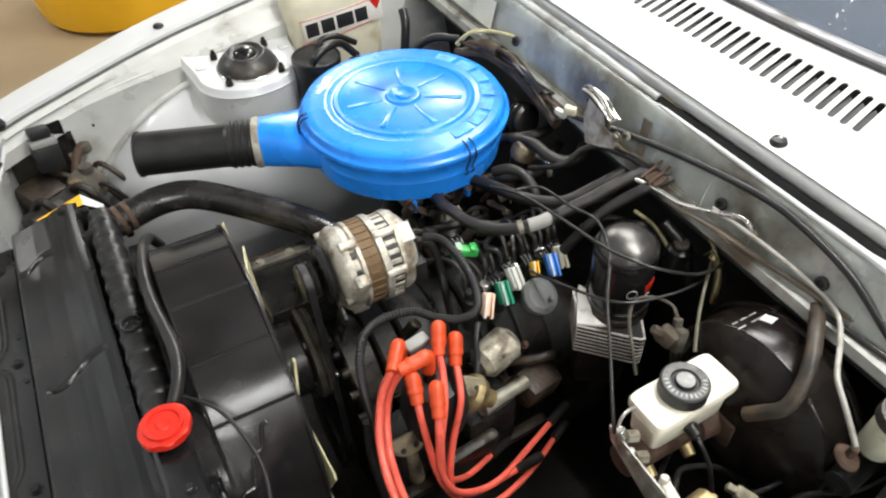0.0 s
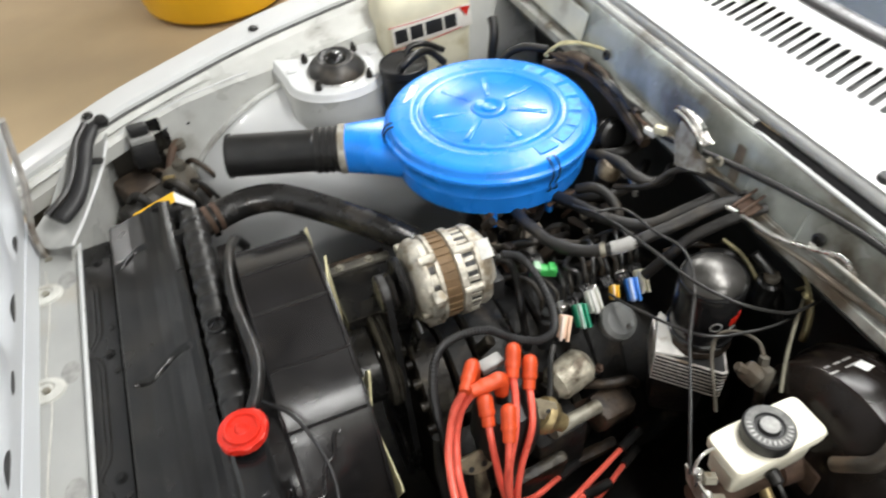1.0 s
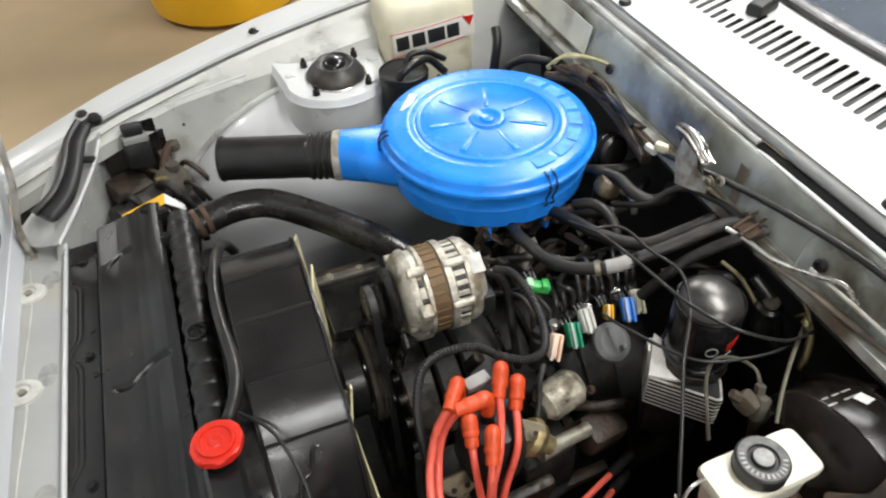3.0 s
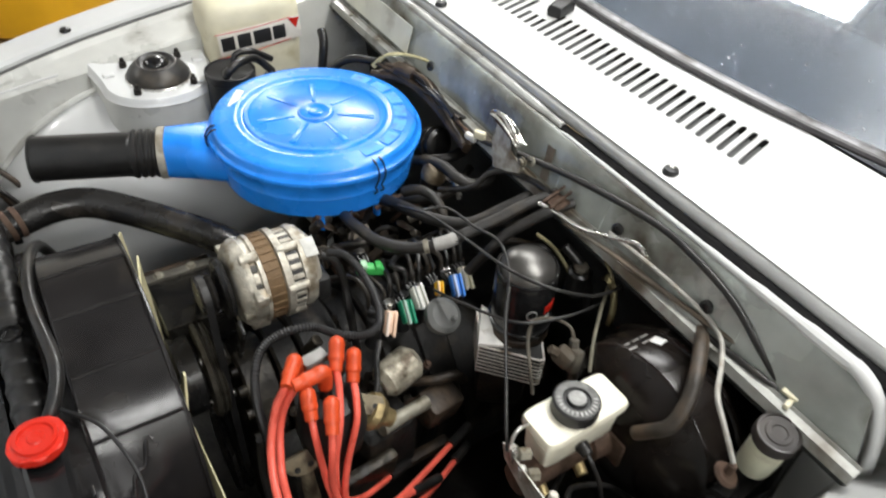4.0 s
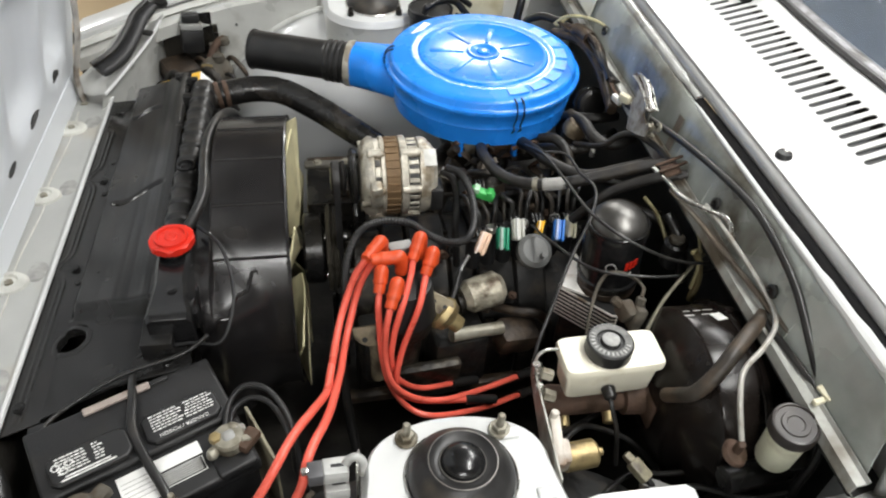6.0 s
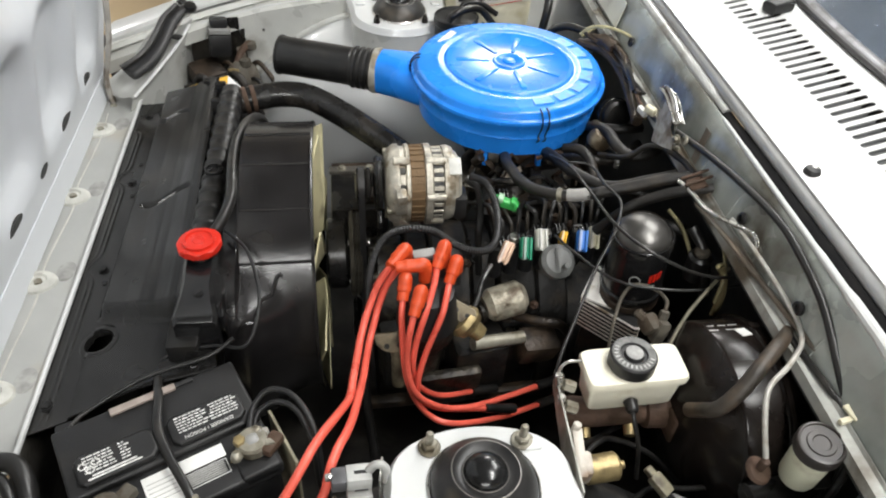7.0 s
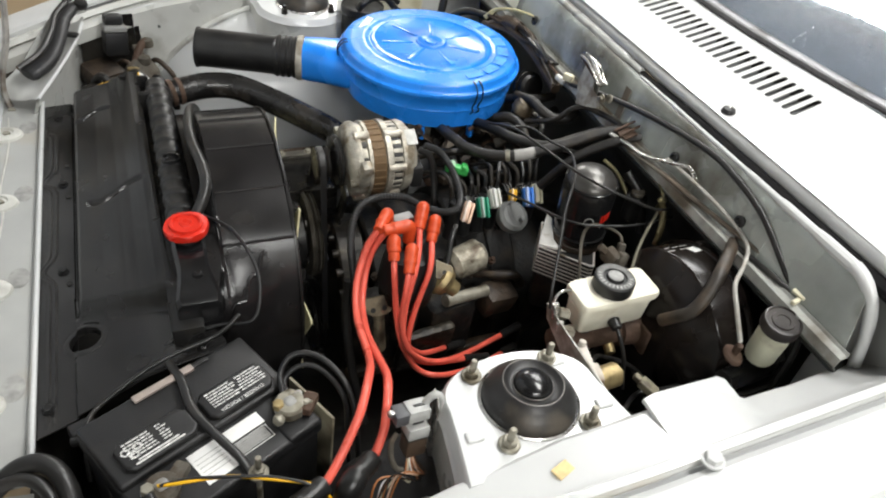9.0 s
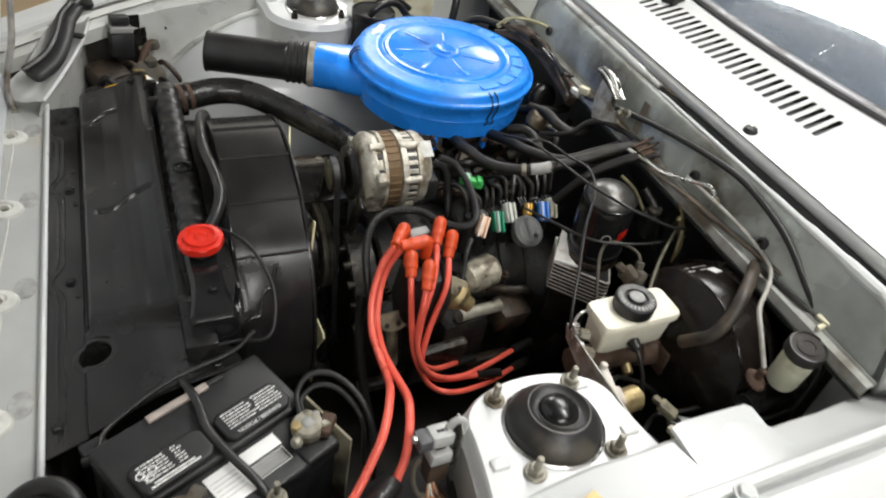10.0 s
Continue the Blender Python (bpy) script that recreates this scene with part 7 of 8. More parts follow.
def solenoids():
    """A rack of vacuum valves with their hoses, the coloured plugs in front."""
    rnd = random.Random(3)
    for i in range(7):
        x, y = 0.105 + i * 0.027, 0.455 + i * 0.004
        t = thing("solenoid_valve", (x, y, 0.66), "small black solenoid valve with two hoses", "solenoid valve", "solenoid valves")
        part("body", cyl(B(), (x, y, 0.67), (x, y + rnd.uniform(-0.006, 0.006), 0.738), 0.0115, seg=20, bev=0.003), PLASTIC, t)
        part("cap", cyl(B(), (x, y, 0.738), (x, y, 0.75), 0.009, seg=16, bev=0.002), STEEL if i % 2 else PLASTIC, t)
        for k in (-1, 1):
            top = 0.77 + rnd.uniform(-0.008, 0.012)
            part("hose", tube(B(), [(x + k * 0.005, y + 0.006, 0.745), (x + k * 0.006, y + 0.012, top), (x + k * 0.009 + rnd.uniform(-0.016, 0.016), y + 0.045 + rnd.uniform(-0.015, 0.01), top + rnd.uniform(-0.004, 0.012)), (x + rnd.uniform(-0.05, 0.05), y + 0.09, 0.75 - rnd.uniform(0, 0.02))], rnd.choice((0.0028, 0.0034, 0.004)), 8, 6), RUBBER if k > 0 else OLDHOSE, t)
    for i, (x, y, z, m, lab) in enumerate((
        (0.109, 0.414, 0.757, PEACH, "peach"), (0.142, 0.426, 0.752, GREEN, "dark green"), (0.168, 0.437, 0.758, mat("pale_connector", (0.55, 0.55, 0.5), 0.5, 0, 0.1, 60, 0.05), "pale grey"),
        (0.204, 0.440, 0.757, YELLOW, "yellow"), (0.236, 0.440, 0.749, CONBLUE, "blue"), (0.260, 0.452, 0.745, CREAM, "cream"), (0.123, 0.503, 0.780, LIME, "lime green"),
    )):
        t = thing("connector", (x, y, z - 0.02), f"{lab} plastic wiring connector above the engine", "connector", "wiring connectors")
        turn = (38 + rnd.uniform(-10, 10), 8 + rnd.uniform(-10, 10), -12 + rnd.uniform(-16, 16)) if i < 6 else (0, 10, -20)
        s = 0.62 if lab == "yellow" else 1.0
        M = pose(x, y, z, *turn)
        size = (0.018 * s, 0.033 * s, 0.014) if i < 6 else (0.04, 0.015, 0.014)
        bm = box(B(), (0, 0, 0), size, bev=0.003)
        bm.transform(M)
        part("housing", bm, m, t)
        for k in (-1, 1):
            bm = box(B(), (k * size[0] * 0.27, -0.002, size[2] * 0.55), (size[0] * 0.24, size[1] * 1.06, 0.009), bev=0.0015)
            bm.transform(M)
            part("latch", bm, m if k > 0 else mat("worn_latch", tuple(0.5 * c + 0.3 for c in m.node_tree.nodes["Mix"].inputs["A"].default_value[:3]) if "Mix" in m.node_tree.nodes else (0.5, 0.5, 0.5), 0.5, 0, 0.1, 60, 0.05), t)
        for k in range(3):
            part("wire", tube(B(), [(x + (k - 1) * 0.005, y + 0.012, z), (x + (k - 1) * 0.006, y + 0.03, z + 0.004), (x + rnd.uniform(-0.01, 0.01), y + 0.05, z - 0.03)], 0.0018, 6, 5), RUBBER, t)
    t = thing("vacuum_pot", (0.176, 0.405, 0.72), "round grey plastic vacuum pot", "vacuum pot")
    m = pose(0.186, 0.398, 0.747, 34, 6, 0)
    part("shell", lathe(B(), [(0.012, -0.012), (0.026, -0.01), (0.0275, 0.0), (0.0265, 0.005), (0.022, 0.008), (0.02, 0.0095), (0.006, 0.010)], m, 40), FROST, t)
    part("nipple", cyl(B(), m @ Vector((0.008, -0.01, 0.009)), m @ Vector((0.008, -0.01, 0.02)), 0.004, seg=10), FROST, t)


solenoids()

# acv valve and clutter right of the air cleaner
t = thing("control_valve", (0.315, 0.63, 0.76), "dull silver vacuum control valve beside the air cleaner", "valve")
part("dome", lathe(B(), [(0.018, 0), (0.021, 0.004), (0.021, 0.016), (0.015, 0.026), (0.006, 0.03)], pose(0.306, 0.632, 0.80, 10, 12, 0), 28), mat("tan_valve_cap", (0.2, 0.165, 0.115), 0.42, 0.35, 0.4, 50, 0.3, 180, (0.07, 0.05, 0.03), 0.5), t, "tan metal cap")
part("body", cyl(B(), (0.302, 0.635, 0.75), (0.306, 0.632, 0.805), 0.018), OLDALU, t)
part("nipple", tube(B(), [(0.32, 0.625, 0.80), (0.33, 0.60, 0.805), (0.325, 0.575, 0.79)], 0.005, 10, 6), STEEL, t)
t = thing("control_valve", (0.36, 0.72, 0.76), "dark round vacuum valve near the firewall", "valve")
part("drum", cyl(B(), (0.36, 0.735, 0.80), (0.365, 0.70, 0.81), 0.028, seg=28, bev=0.005), RUBBER, t)
part("rim", cyl(B(), (0.361, 0.722, 0.803), (0.362, 0.715, 0.805), 0.031, seg=28), SATIN, t)


def carburettor():
    t = thing("carburettor", (0.20, 0.64, 0.70), "grimy brown carburettor linkage under the air cleaner", "carburettor")
    rnd = random.Random(21)
    mats = [GREASE, STAIN, OLDALU, DUSTY, RUST, GREASE, OLDHOSE]
    for k in range(40):
        x, y, z = rnd.uniform(0.09, 0.31), rnd.uniform(0.575, 0.665), rnd.uniform(0.715, 0.775)
        if x > 0.25:
            y += 0.03
        m = mats[k % 7]
        turn = (rnd.uniform(-50, 50), rnd.uniform(-50, 50), rnd.uniform(0, 180))
        if k % 4 == 0:
            bm = prism(B(), [(-0.018, -0.005), (0.012, -0.007), (0.02, 0.0), (0.012, 0.007), (-0.018, 0.005)], 0, 0.003, Matrix(), 0.0008, 1)
            bm.transform(pose(x, y, z, *turn))
            part("lever", bm, m, t)
        elif k % 4 == 1:
            bm = cyl(B(), (0, 0, -0.012), (0, 0, 0.012), rnd.uniform(0.005, 0.011), seg=14, bev=0.002)
            bm.transform(pose(x, y, z, *turn))
            part("valve_stub", bm, m, t)
        elif k % 4 == 2:
            bm = box(B(), (0, 0, 0), (rnd.uniform(0.018, 0.035), rnd.uniform(0.012, 0.02), rnd.uniform(0.006, 0.016)), bev=0.003)
            bm.transform(pose(x, y, z, *turn))
            part("casting", bm, m, t)
        else:
            dx, dy = rnd.uniform(-0.04, 0.04), rnd.uniform(-0.03, 0.02)
            part("linkage_rod", tube(B(), [(x - dx, y - dy, z), (x - dx * 0.3, y - dy, z + 0.012), (x + dx * 0.4, y + dy * 0.4, z + 0.006), (x + dx, y + dy, z - 0.012)], rnd.uniform(0.0018, 0.0045), 8, 5), m, t)
    part("curved_hose", tube(B(), [(0.245, 0.62, 0.80), (0.262, 0.60, 0.812), (0.275, 0.575, 0.808), (0.278, 0.552, 0.79), (0.272, 0.54, 0.765)], 0.0085, 12, 6), OLDHOSE, t, "dusty curved hose")


carburettor()


def throttle_bracket():
    t = thing("cable_bracket", (0.37, 0.53, 0.86), "bright bare metal cable bracket bolted to the firewall", "bracket")
    part("plate", prism(B(), [(-0.03, -0.03), (0.03, -0.026), (0.034, 0.02), (0.012, 0.034), (-0.026, 0.03)], 0, 0.0025, pose(0.372, 0.535, 0.915, 90, 0, 84), 0.0008, 1), WALLGREY, t)
    for k in (0, 1):
        part("wire_spring", tube(B(), [(0.355 + 0.01 * k, 0.56, 0.95), (0.358 + 0.01 * k, 0.54, 0.947), (0.36 + 0.008 * k, 0.515, 0.935), (0.362 + 0.01 * k, 0.50, 0.925), (0.37, 0.495, 0.93)], 0.0022, 8, 6), STEEL, t)
    part("rod", cyl(B(), (0.365, 0.57, 0.945), (0.372, 0.505, 0.92), 0.005, seg=12), RUST, t)
    hang = mat("bare_hook_steel", (0.40, 0.39, 0.35), 0.6, 0.1, 0.3, 50, 0.2, 180, (0.14, 0.11, 0.075), 0.45)
    part("hook_plate", prism(B(), [(-0.035, 0.034), (-0.012, 0.036), (0.006, 0.008), (0.012, -0.004), (0.042, -0.010), (0.046, -0.022), (0.020, -0.034), (-0.012, -0.046), (-0.034, -0.012)], 0, 0.002, pose(0.366, 0.525, 0.912, 76, 0, 268), 0.0006, 1), hang, t, "bare bent steel hook plate")
    for k in range(3):
        part("hook_strand", tube(B(), [(0.364 + 0.005 * k, 0.562 - 0.004 * k, 0.938), (0.361 + 0.005 * k, 0.556 - 0.006 * k, 0.955 - 0.003 * k), (0.362 + 0.005 * k, 0.538 - 0.007 * k, 0.952 - 0.003 * k), (0.364 + 0.005 * k, 0.515 - 0.006 * k, 0.936 - 0.003 * k), (0.367 + 0.004 * k, 0.502 - 0.004 * k, 0.926)], 0.0018, 8, 6), STEEL, t)
    part("eyelet", lathe(B(), [(0.0035, -0.001), (0.0075, 0), (0.0075, 0.003), (0.0035, 0.004)], pose(0.372, 0.472, 0.912, 0, -75, 0), 16, False, False), ZINC, t)
    part("rust_run", sheet(B(), lambda u, v: (lipx(u) - 0.0225 + 0.24 * (v - 0.900), u + 0.15 * (v - 0.91), v), span(0.452, 0.468, 3), span(0.885, 0.935, 5), 0.0006), STAIN, t, "rusty run below the hook")
    bolt((0.366, 0.485, 0.905), 0.006, t, ZINC, 0.006, (0, -90, 0))
    c = thing("cable_clip", (0.36, 0.40, 0.875), "rusty clip holding pipes at the firewall", "clip")
    part("plate", box(B(), (0.365, 0.395, 0.892), (0.024, 0.024, 0.003), (0, -20, 0), 0.001), RUST, c)
    for y in (0.39, 0.405):
        part("prong", cyl(B(), (0.345, y, 0.893), (0.385, y + 0.004, 0.905), 0.0022, seg=8), RUST, c)
    p = thing("wire_bundle", (0.40, 0.80, 0.86), "pale yellow taped wires on the firewall ledge", "wires")
    part("wires", tube(B(), [(0.34, 0.905, 0.865), (0.372, 0.905, 0.885), (0.40, 0.86, 0.895), (0.41, 0.81, 0.895), (0.40, 0.77, 0.885)], 0.003, 8, 8), mat("yellowed_wire", (0.4, 0.36, 0.2), 0.5, 0, 0.25, 60, 0.1), p)
    part("taped_cable", tube(B(), [(0.335, 0.90, 0.855), (0.37, 0.84, 0.865), (0.378, 0.77, 0.862), (0.372, 0.70, 0.858), (0.362, 0.62, 0.85)], 0.009, 10, 8), GREASE, p)
    rw = random.Random(44)
    loom = [GREASE, RUBBER, RUST, STAIN, OLDHOSE, GREASE, OLIVE]
    for k in range(11):
        path = []
        for x, y, z in ((0.345, 0.895, 0.868), (0.372, 0.85, 0.878), (0.383, 0.79, 0.876), (0.381, 0.73, 0.873), (0.376, 0.67, 0.868), (0.368, 0.625, 0.862)):
            path.append((x + rw.uniform(-0.012, 0.008), y + rw.uniform(-0.012, 0.012), z + rw.uniform(-0.006, 0.012)))
        part("loom_wire", tube(B(), path[rw.randint(0, 1):6 - rw.randint(0, 1)], rw.uniform(0.0022, 0.0048), 8, 6), loom[k % 7], p)
    part("tape_wrap", tube(B(), [(0.366, 0.862, 0.878), (0.374, 0.845, 0.880), (0.379, 0.822, 0.879)], 0.013, 12, 5), GREASE, p, "brown greasy tape wrap")
    part("yellow_loop", tube(B(), [(0.335, 0.90, 0.872), (0.352, 0.888, 0.892), (0.378, 0.862, 0.902), (0.398, 0.826, 0.906), (0.402, 0.80, 0.905)], 0.0032, 8, 6), mat("yellowed_wire", (0.4, 0.36, 0.2), 0.5, 0, 0.25, 60, 0.1), p)
    part("plug", box(B(), (0.37, 0.60, 0.885), (0.011, 0.020, 0.014), (0, 0, 30), 0.003), CREAM, p, "cream plug")
    part("plug", box(B(), (0.364, 0.615, 0.874), (0.010, 0.022, 0.011), (10, 0, 20), 0.003), mat("white_plug", (0.6, 0.6, 0.57), 0.5, 0, 0.1, 60, 0.1), p, "white plug")


throttle_bracket()
hose("throttle_cable", [(0.378, 0.60, 0.87), (0.378, 0.547, 0.889), (0.381, 0.437, 0.920), (0.386, 0.335, 0.940), (0.389, 0.243, 0.952), (0.389, 0.184, 0.949), (0.388, 0.120, 0.935), (0.386, 0.064, 0.907), (0.384, 0.015, 0.877), (0.385, -0.02, 0.83), (0.375, -0.03, 0.75)], 0.0048, RUBBER, "black control cable across the firewall", "cable", "firewall cables")
hose("speedometer_cable", [(0.40, 0.19, 0.872), (0.375, 0.125, 0.878), (0.374, 0.082, 0.882), (0.376, 0.041, 0.884), (0.381, 0.018, 0.876), (0.386, -0.015, 0.82), (0.38, -0.03, 0.74)], 0.004, RUBBER, "black control cable across the firewall", "cable", "firewall cables")
hose("fuel_pipe", [(0.352, 0.42, 0.878), (0.358, 0.385, 0.882), (0.362, 0.341, 0.886), (0.370, 0.29, 0.905), (0.379, 0.258, 0.915), (0.379, 0.235, 0.905)], 0.0034, STEEL, "bright bent pipe along the firewall ledge", "pipe")
hose("fuel_pipe", [(0.36, 0.37, 0.875), (0.364, 0.30, 0.884), (0.372, 0.22, 0.886), (0.378, 0.15, 0.888), (0.384, 0.09, 0.89)], 0.0036, STAIN, "rusty brown pipe along the firewall ledge", "pipe")
t = thing("grommet_clip", (0.39, 0.012, 0.855), "small cream plastic cable clip on the firewall", "clip")
part("clip", box(B(), (0.386, 0.010, 0.880), (0.014, 0.024, 0.008), (0, -10, 0), 0.002), CREAM, t)
part("clip_arm", box(B(), (0.384, 0.010, 0.890), (0.016, 0.020, 0.005), (0, -10, 12), 0.002), CREAM, t)
part("backing", lathe(B(), [(0.018, 0), (0.017, 0.003), (0.004, 0.004)], pose(0.389, 0.008, 0.884, 0, -76, 0), 24), WALLGREY, t)
part("prong", box(B(), (0.374, 0.004, 0.884), (0.018, 0.006, 0.006), (0, 0, 10), 0.001), CREAM, t)

# ---- igniter plate, switches and loose plugs beside the strut tower ----
t = thing("igniter_bracket", (0.11, 0.07, 0.72), "bare galvanised bracket plate with switches beside the strut tower", "bracket")
M = pose(0.112, 0.070, 0.772, 0, 0, -4.5)
bm = B()
prism(bm, [(-0.085, -0.05), (0.0, -0.022), (0.085, -0.004), (0.094, 0.016), (0.03, 0.022), (-0.08, 0.036)], -0.0012, 0.0012, M @ pose(0, 0, 0, 90, 0, 90), 0.0005, 1)
part("plate", bm, mat("galvanised_sheet", (0.34, 0.335, 0.30), 0.42, 0.3, 0.4, 40, 0.15, 200, (0.13, 0.115, 0.085), 0.5), t)
CERAMIC = mat("white_ceramic_block", (0.56, 0.52, 0.46), 0.5, 0, 0.2, 40, 0.3, 200, (0.3, 0.22, 0.16), 0.3)
part("block", box(B(), (0.121, 0.052, 0.778), (0.013, 0.062, 0.024), (10, 0, -6), 0.004), CERAMIC, t, "dull white block")
part("block_head", box(B(), (0.125, 0.040, 0.770), (0.018, 0.030, 0.034), (10, 0, -6), 0.006), CERAMIC, t)
part("block_pin", cyl(B(), (0.121, 0.076, 0.785), (0.124, 0.078, 0.80), 0.005, seg=12), CERAMIC, t)
part("solenoid", cyl(B(), (0.128, 0.043, 0.757), (0.170, 0.046, 0.758), 0.0165, seg=28, bev=0.003), BRASS, t, "brass coloured solenoid")
part("solenoid_tip", cyl(B(), (0.17, 0.046, 0.758), (0.178, 0.0465, 0.758), 0.005, seg=12), BRASS, t)
for y, z in ((0.145, 0.79), (0.125, 0.775)):
    part("switch", cyl(B(), (0.118, y, z + 0.014), (0.122, y - 0.006, z - 0.016), 0.0052, seg=14), STEEL, t)
    part("nut", cyl(B(), (0.124, y - 0.004, z), (0.138, y - 0.008, z - 0.004), 0.008, seg=6), ZINC, t)
part("bent_wire", tube(B(), [(0.118, 0.15, 0.80), (0.122, 0.152, 0.812), (0.132, 0.155, 0.815), (0.15, 0.158, 0.81)], 0.002, 8, 6), STEEL, t)
part("foot", box(B(), (0.105, 0.02, 0.725), (0.04, 0.10, 0.006), (0, 0, -4), 0.002), WALLGREY, t)
for x, y, z, turn, m, lab in ((0.232, 0.040, 0.715, (20, 0, 35), mat("grimy_cream_plug", (0.36, 0.33, 0.23), 0.55, 0, 0.25, 60, 0.2, 200, (0.12, 0.1, 0.07), 0.4), "grimy cream wiring plug"), (0.205, -0.02, 0.735, (0, 0, 10), mat("olive_plug", (0.45, 0.42, 0.3), 0.55, 0, 0.15, 60, 0.1), "dusty olive wiring plug"), (0.255, 0.02, 0.70, (0, 0, 60), GREYPL, "dusty grey wiring plug")):
    t = thing("wiring_plug", (x, y, z - 0.02), lab + " low in the bay", "connector", "loose wiring plugs")
    bm = box(B(), (0, 0, 0), (0.017, 0.028, 0.013), bev=0.003)
    bm.transform(pose(x, y, z, *turn))
    part("housing", bm, m, t)
    bm = box(B(), (0, 0.018, 0), (0.010, 0.014, 0.009), bev=0.002)
    bm.transform(pose(x, y, z, *turn))
    part("nose", bm, m, t)
    part("wire", tube(B(), [(x, y, z), (x + 0.02, y - 0.02, z - 0.02), (x + 0.05, y - 0.02, z - 0.08)], 0.004, 8, 6), RUBBER, t)
for pts in (
    [(0.13, 0.06, 0.75), (0.16, 0.085, 0.745), (0.19, 0.10, 0.725), (0.24, 0.09, 0.70), (0.28, 0.07, 0.66)],
    [(0.14, 0.09, 0.73), (0.18, 0.12, 0.70), (0.25, 0.16, 0.68), (0.30, 0.20, 0.66)],
    [(0.18, 0.02, 0.70), (0.23, 0.05, 0.69), (0.27, 0.04, 0.70), (0.33, 0.03, 0.72)],
    [(0.25, 0.0, 0.69), (0.28, 0.01, 0.72), (0.33, -0.02, 0.74), (0.37, -0.03, 0.76)],
):
    hose("harness_wire", pts, 0.0035, RUBBER, "black taped harness wire low in the bay", "wire", "harness wires")

# ---- far side of the bay ----
def washer_bottle():
    t = thing("washer_bottle", (0.20, 1.19, 0.60), "cream plastic washer fluid bottle with a printed sticker", "washer bottle")
    cx, cy = 0.203, 1.19
    rings = []
    for z, hx, hy in ((0.60, 0.085, 0.045), (0.61, 0.09, 0.056), (0.80, 0.096, 0.059), (0.88, 0.098, 0.06), (0.905, 0.096, 0.058), (0.920, 0.088, 0.05), (0.928, 0.07, 0.036)):
        ring = []
        for i in range(40):
            a = 2 * math.pi * i / 40
            c, s = math.cos(a), math.sin(a)
            ring.append((cx + hx * abs(c) ** 0.45 * (1 if c > 0 else -1), cy + hy * abs(s) ** 0.45 * (1 if s > 0 else -1), z))
        rings.append(ring)
    part("tank", loft(B(), rings), CREAM, t, sharp=50)
    y = 1.1293
    bm = box(B(), (0.207, y, 0.857), (0.170, 0.0008, 0.046), (0, -4, 0), 0.0002)
    st = part("sticker", bm, mat("sticker_white", (0.72, 0.69, 0.62), 0.5, 0, 0.05, 60, 0.02), t, "white sticker with black marks and a red corner")
    for k, (x, w) in enumerate(((0.141, 0.026), (0.174, 0.027), (0.211, 0.036), (0.246, 0.026))):
        z = 0.855 + 0.07 * (x - 0.205)
        bm = box(B(), (x, y - 0.0006, z), (w, 0.0006, 0.028), (0, -4, 0), 0.001)
        part("black_mark", bm, INK, st)
    part("red_mark", prism(B(), [(-0.012, 0.010), (0.012, 0.010), (0.004, -0.010)], 0, 0.0006, pose(0.277, y - 0.001, 0.872, 90, 0, 0), 0), REDPL, st)
    for z0, z1 in ((0.878, 0.884), (0.830, 0.840)):
        part("red_line", tube(B(), [(0.116, y - 0.0006, z0 - 0.006), (0.19, y - 0.0006, z0 - 0.003), (0.27, y - 0.0006, z1)], 0.0007, 6, 5), REDPL, st)
    c = thing("charcoal_canister", (0.10, 1.02, 0.62), "black round canister with a hose over its lid", "canister")
    m = Matrix.Translation((0.113, 1.045, -0.005)) @ Matrix.Diagonal((0.86, 0.86, 1, 1))
    part("drum", lathe(B(), [(0.045, 0.62), (0.05, 0.63), (0.05, 0.83), (0.054, 0.835), (0.054, 0.848), (0.051, 0.85), (0.049, 0.846), (0.02, 0.848), (0.004, 0.852)], m, 40), PLASTIC, c)
    part("hose", tube(B(), [(0.095, 1.01, 0.85), (0.10, 1.0, 0.865), (0.125, 1.01, 0.872), (0.16, 1.03, 0.862), (0.19, 1.03, 0.83)], 0.0075, 12, 8), RUBBER, c)
    part("hose", tube(B(), [(0.12, 1.045, 0.85), (0.13, 1.05, 0.868), (0.16, 1.05, 0.868), (0.20, 1.06, 0.84)], 0.006, 12, 8), RUBBER, c)


washer_bottle()
for pts, r in (([(0.30, 1.05, 0.80), (0.31, 1.06, 0.85), (0.315, 1.08, 0.87)], 0.009), ([(0.28, 0.98, 0.75), (0.30, 1.0, 0.82), (0.33, 0.98, 0.85), (0.37, 0.95, 0.85)], 0.008), ([(0.05, 1.0, 0.70), (0.10, 0.97, 0.76), (0.16, 0.985, 0.78), (0.26, 1.0, 0.76)], 0.008)):
    hose("far_hose", pts, r, RUBBER, "black rubber hose behind the air cleaner", "hose", "rear hoses")

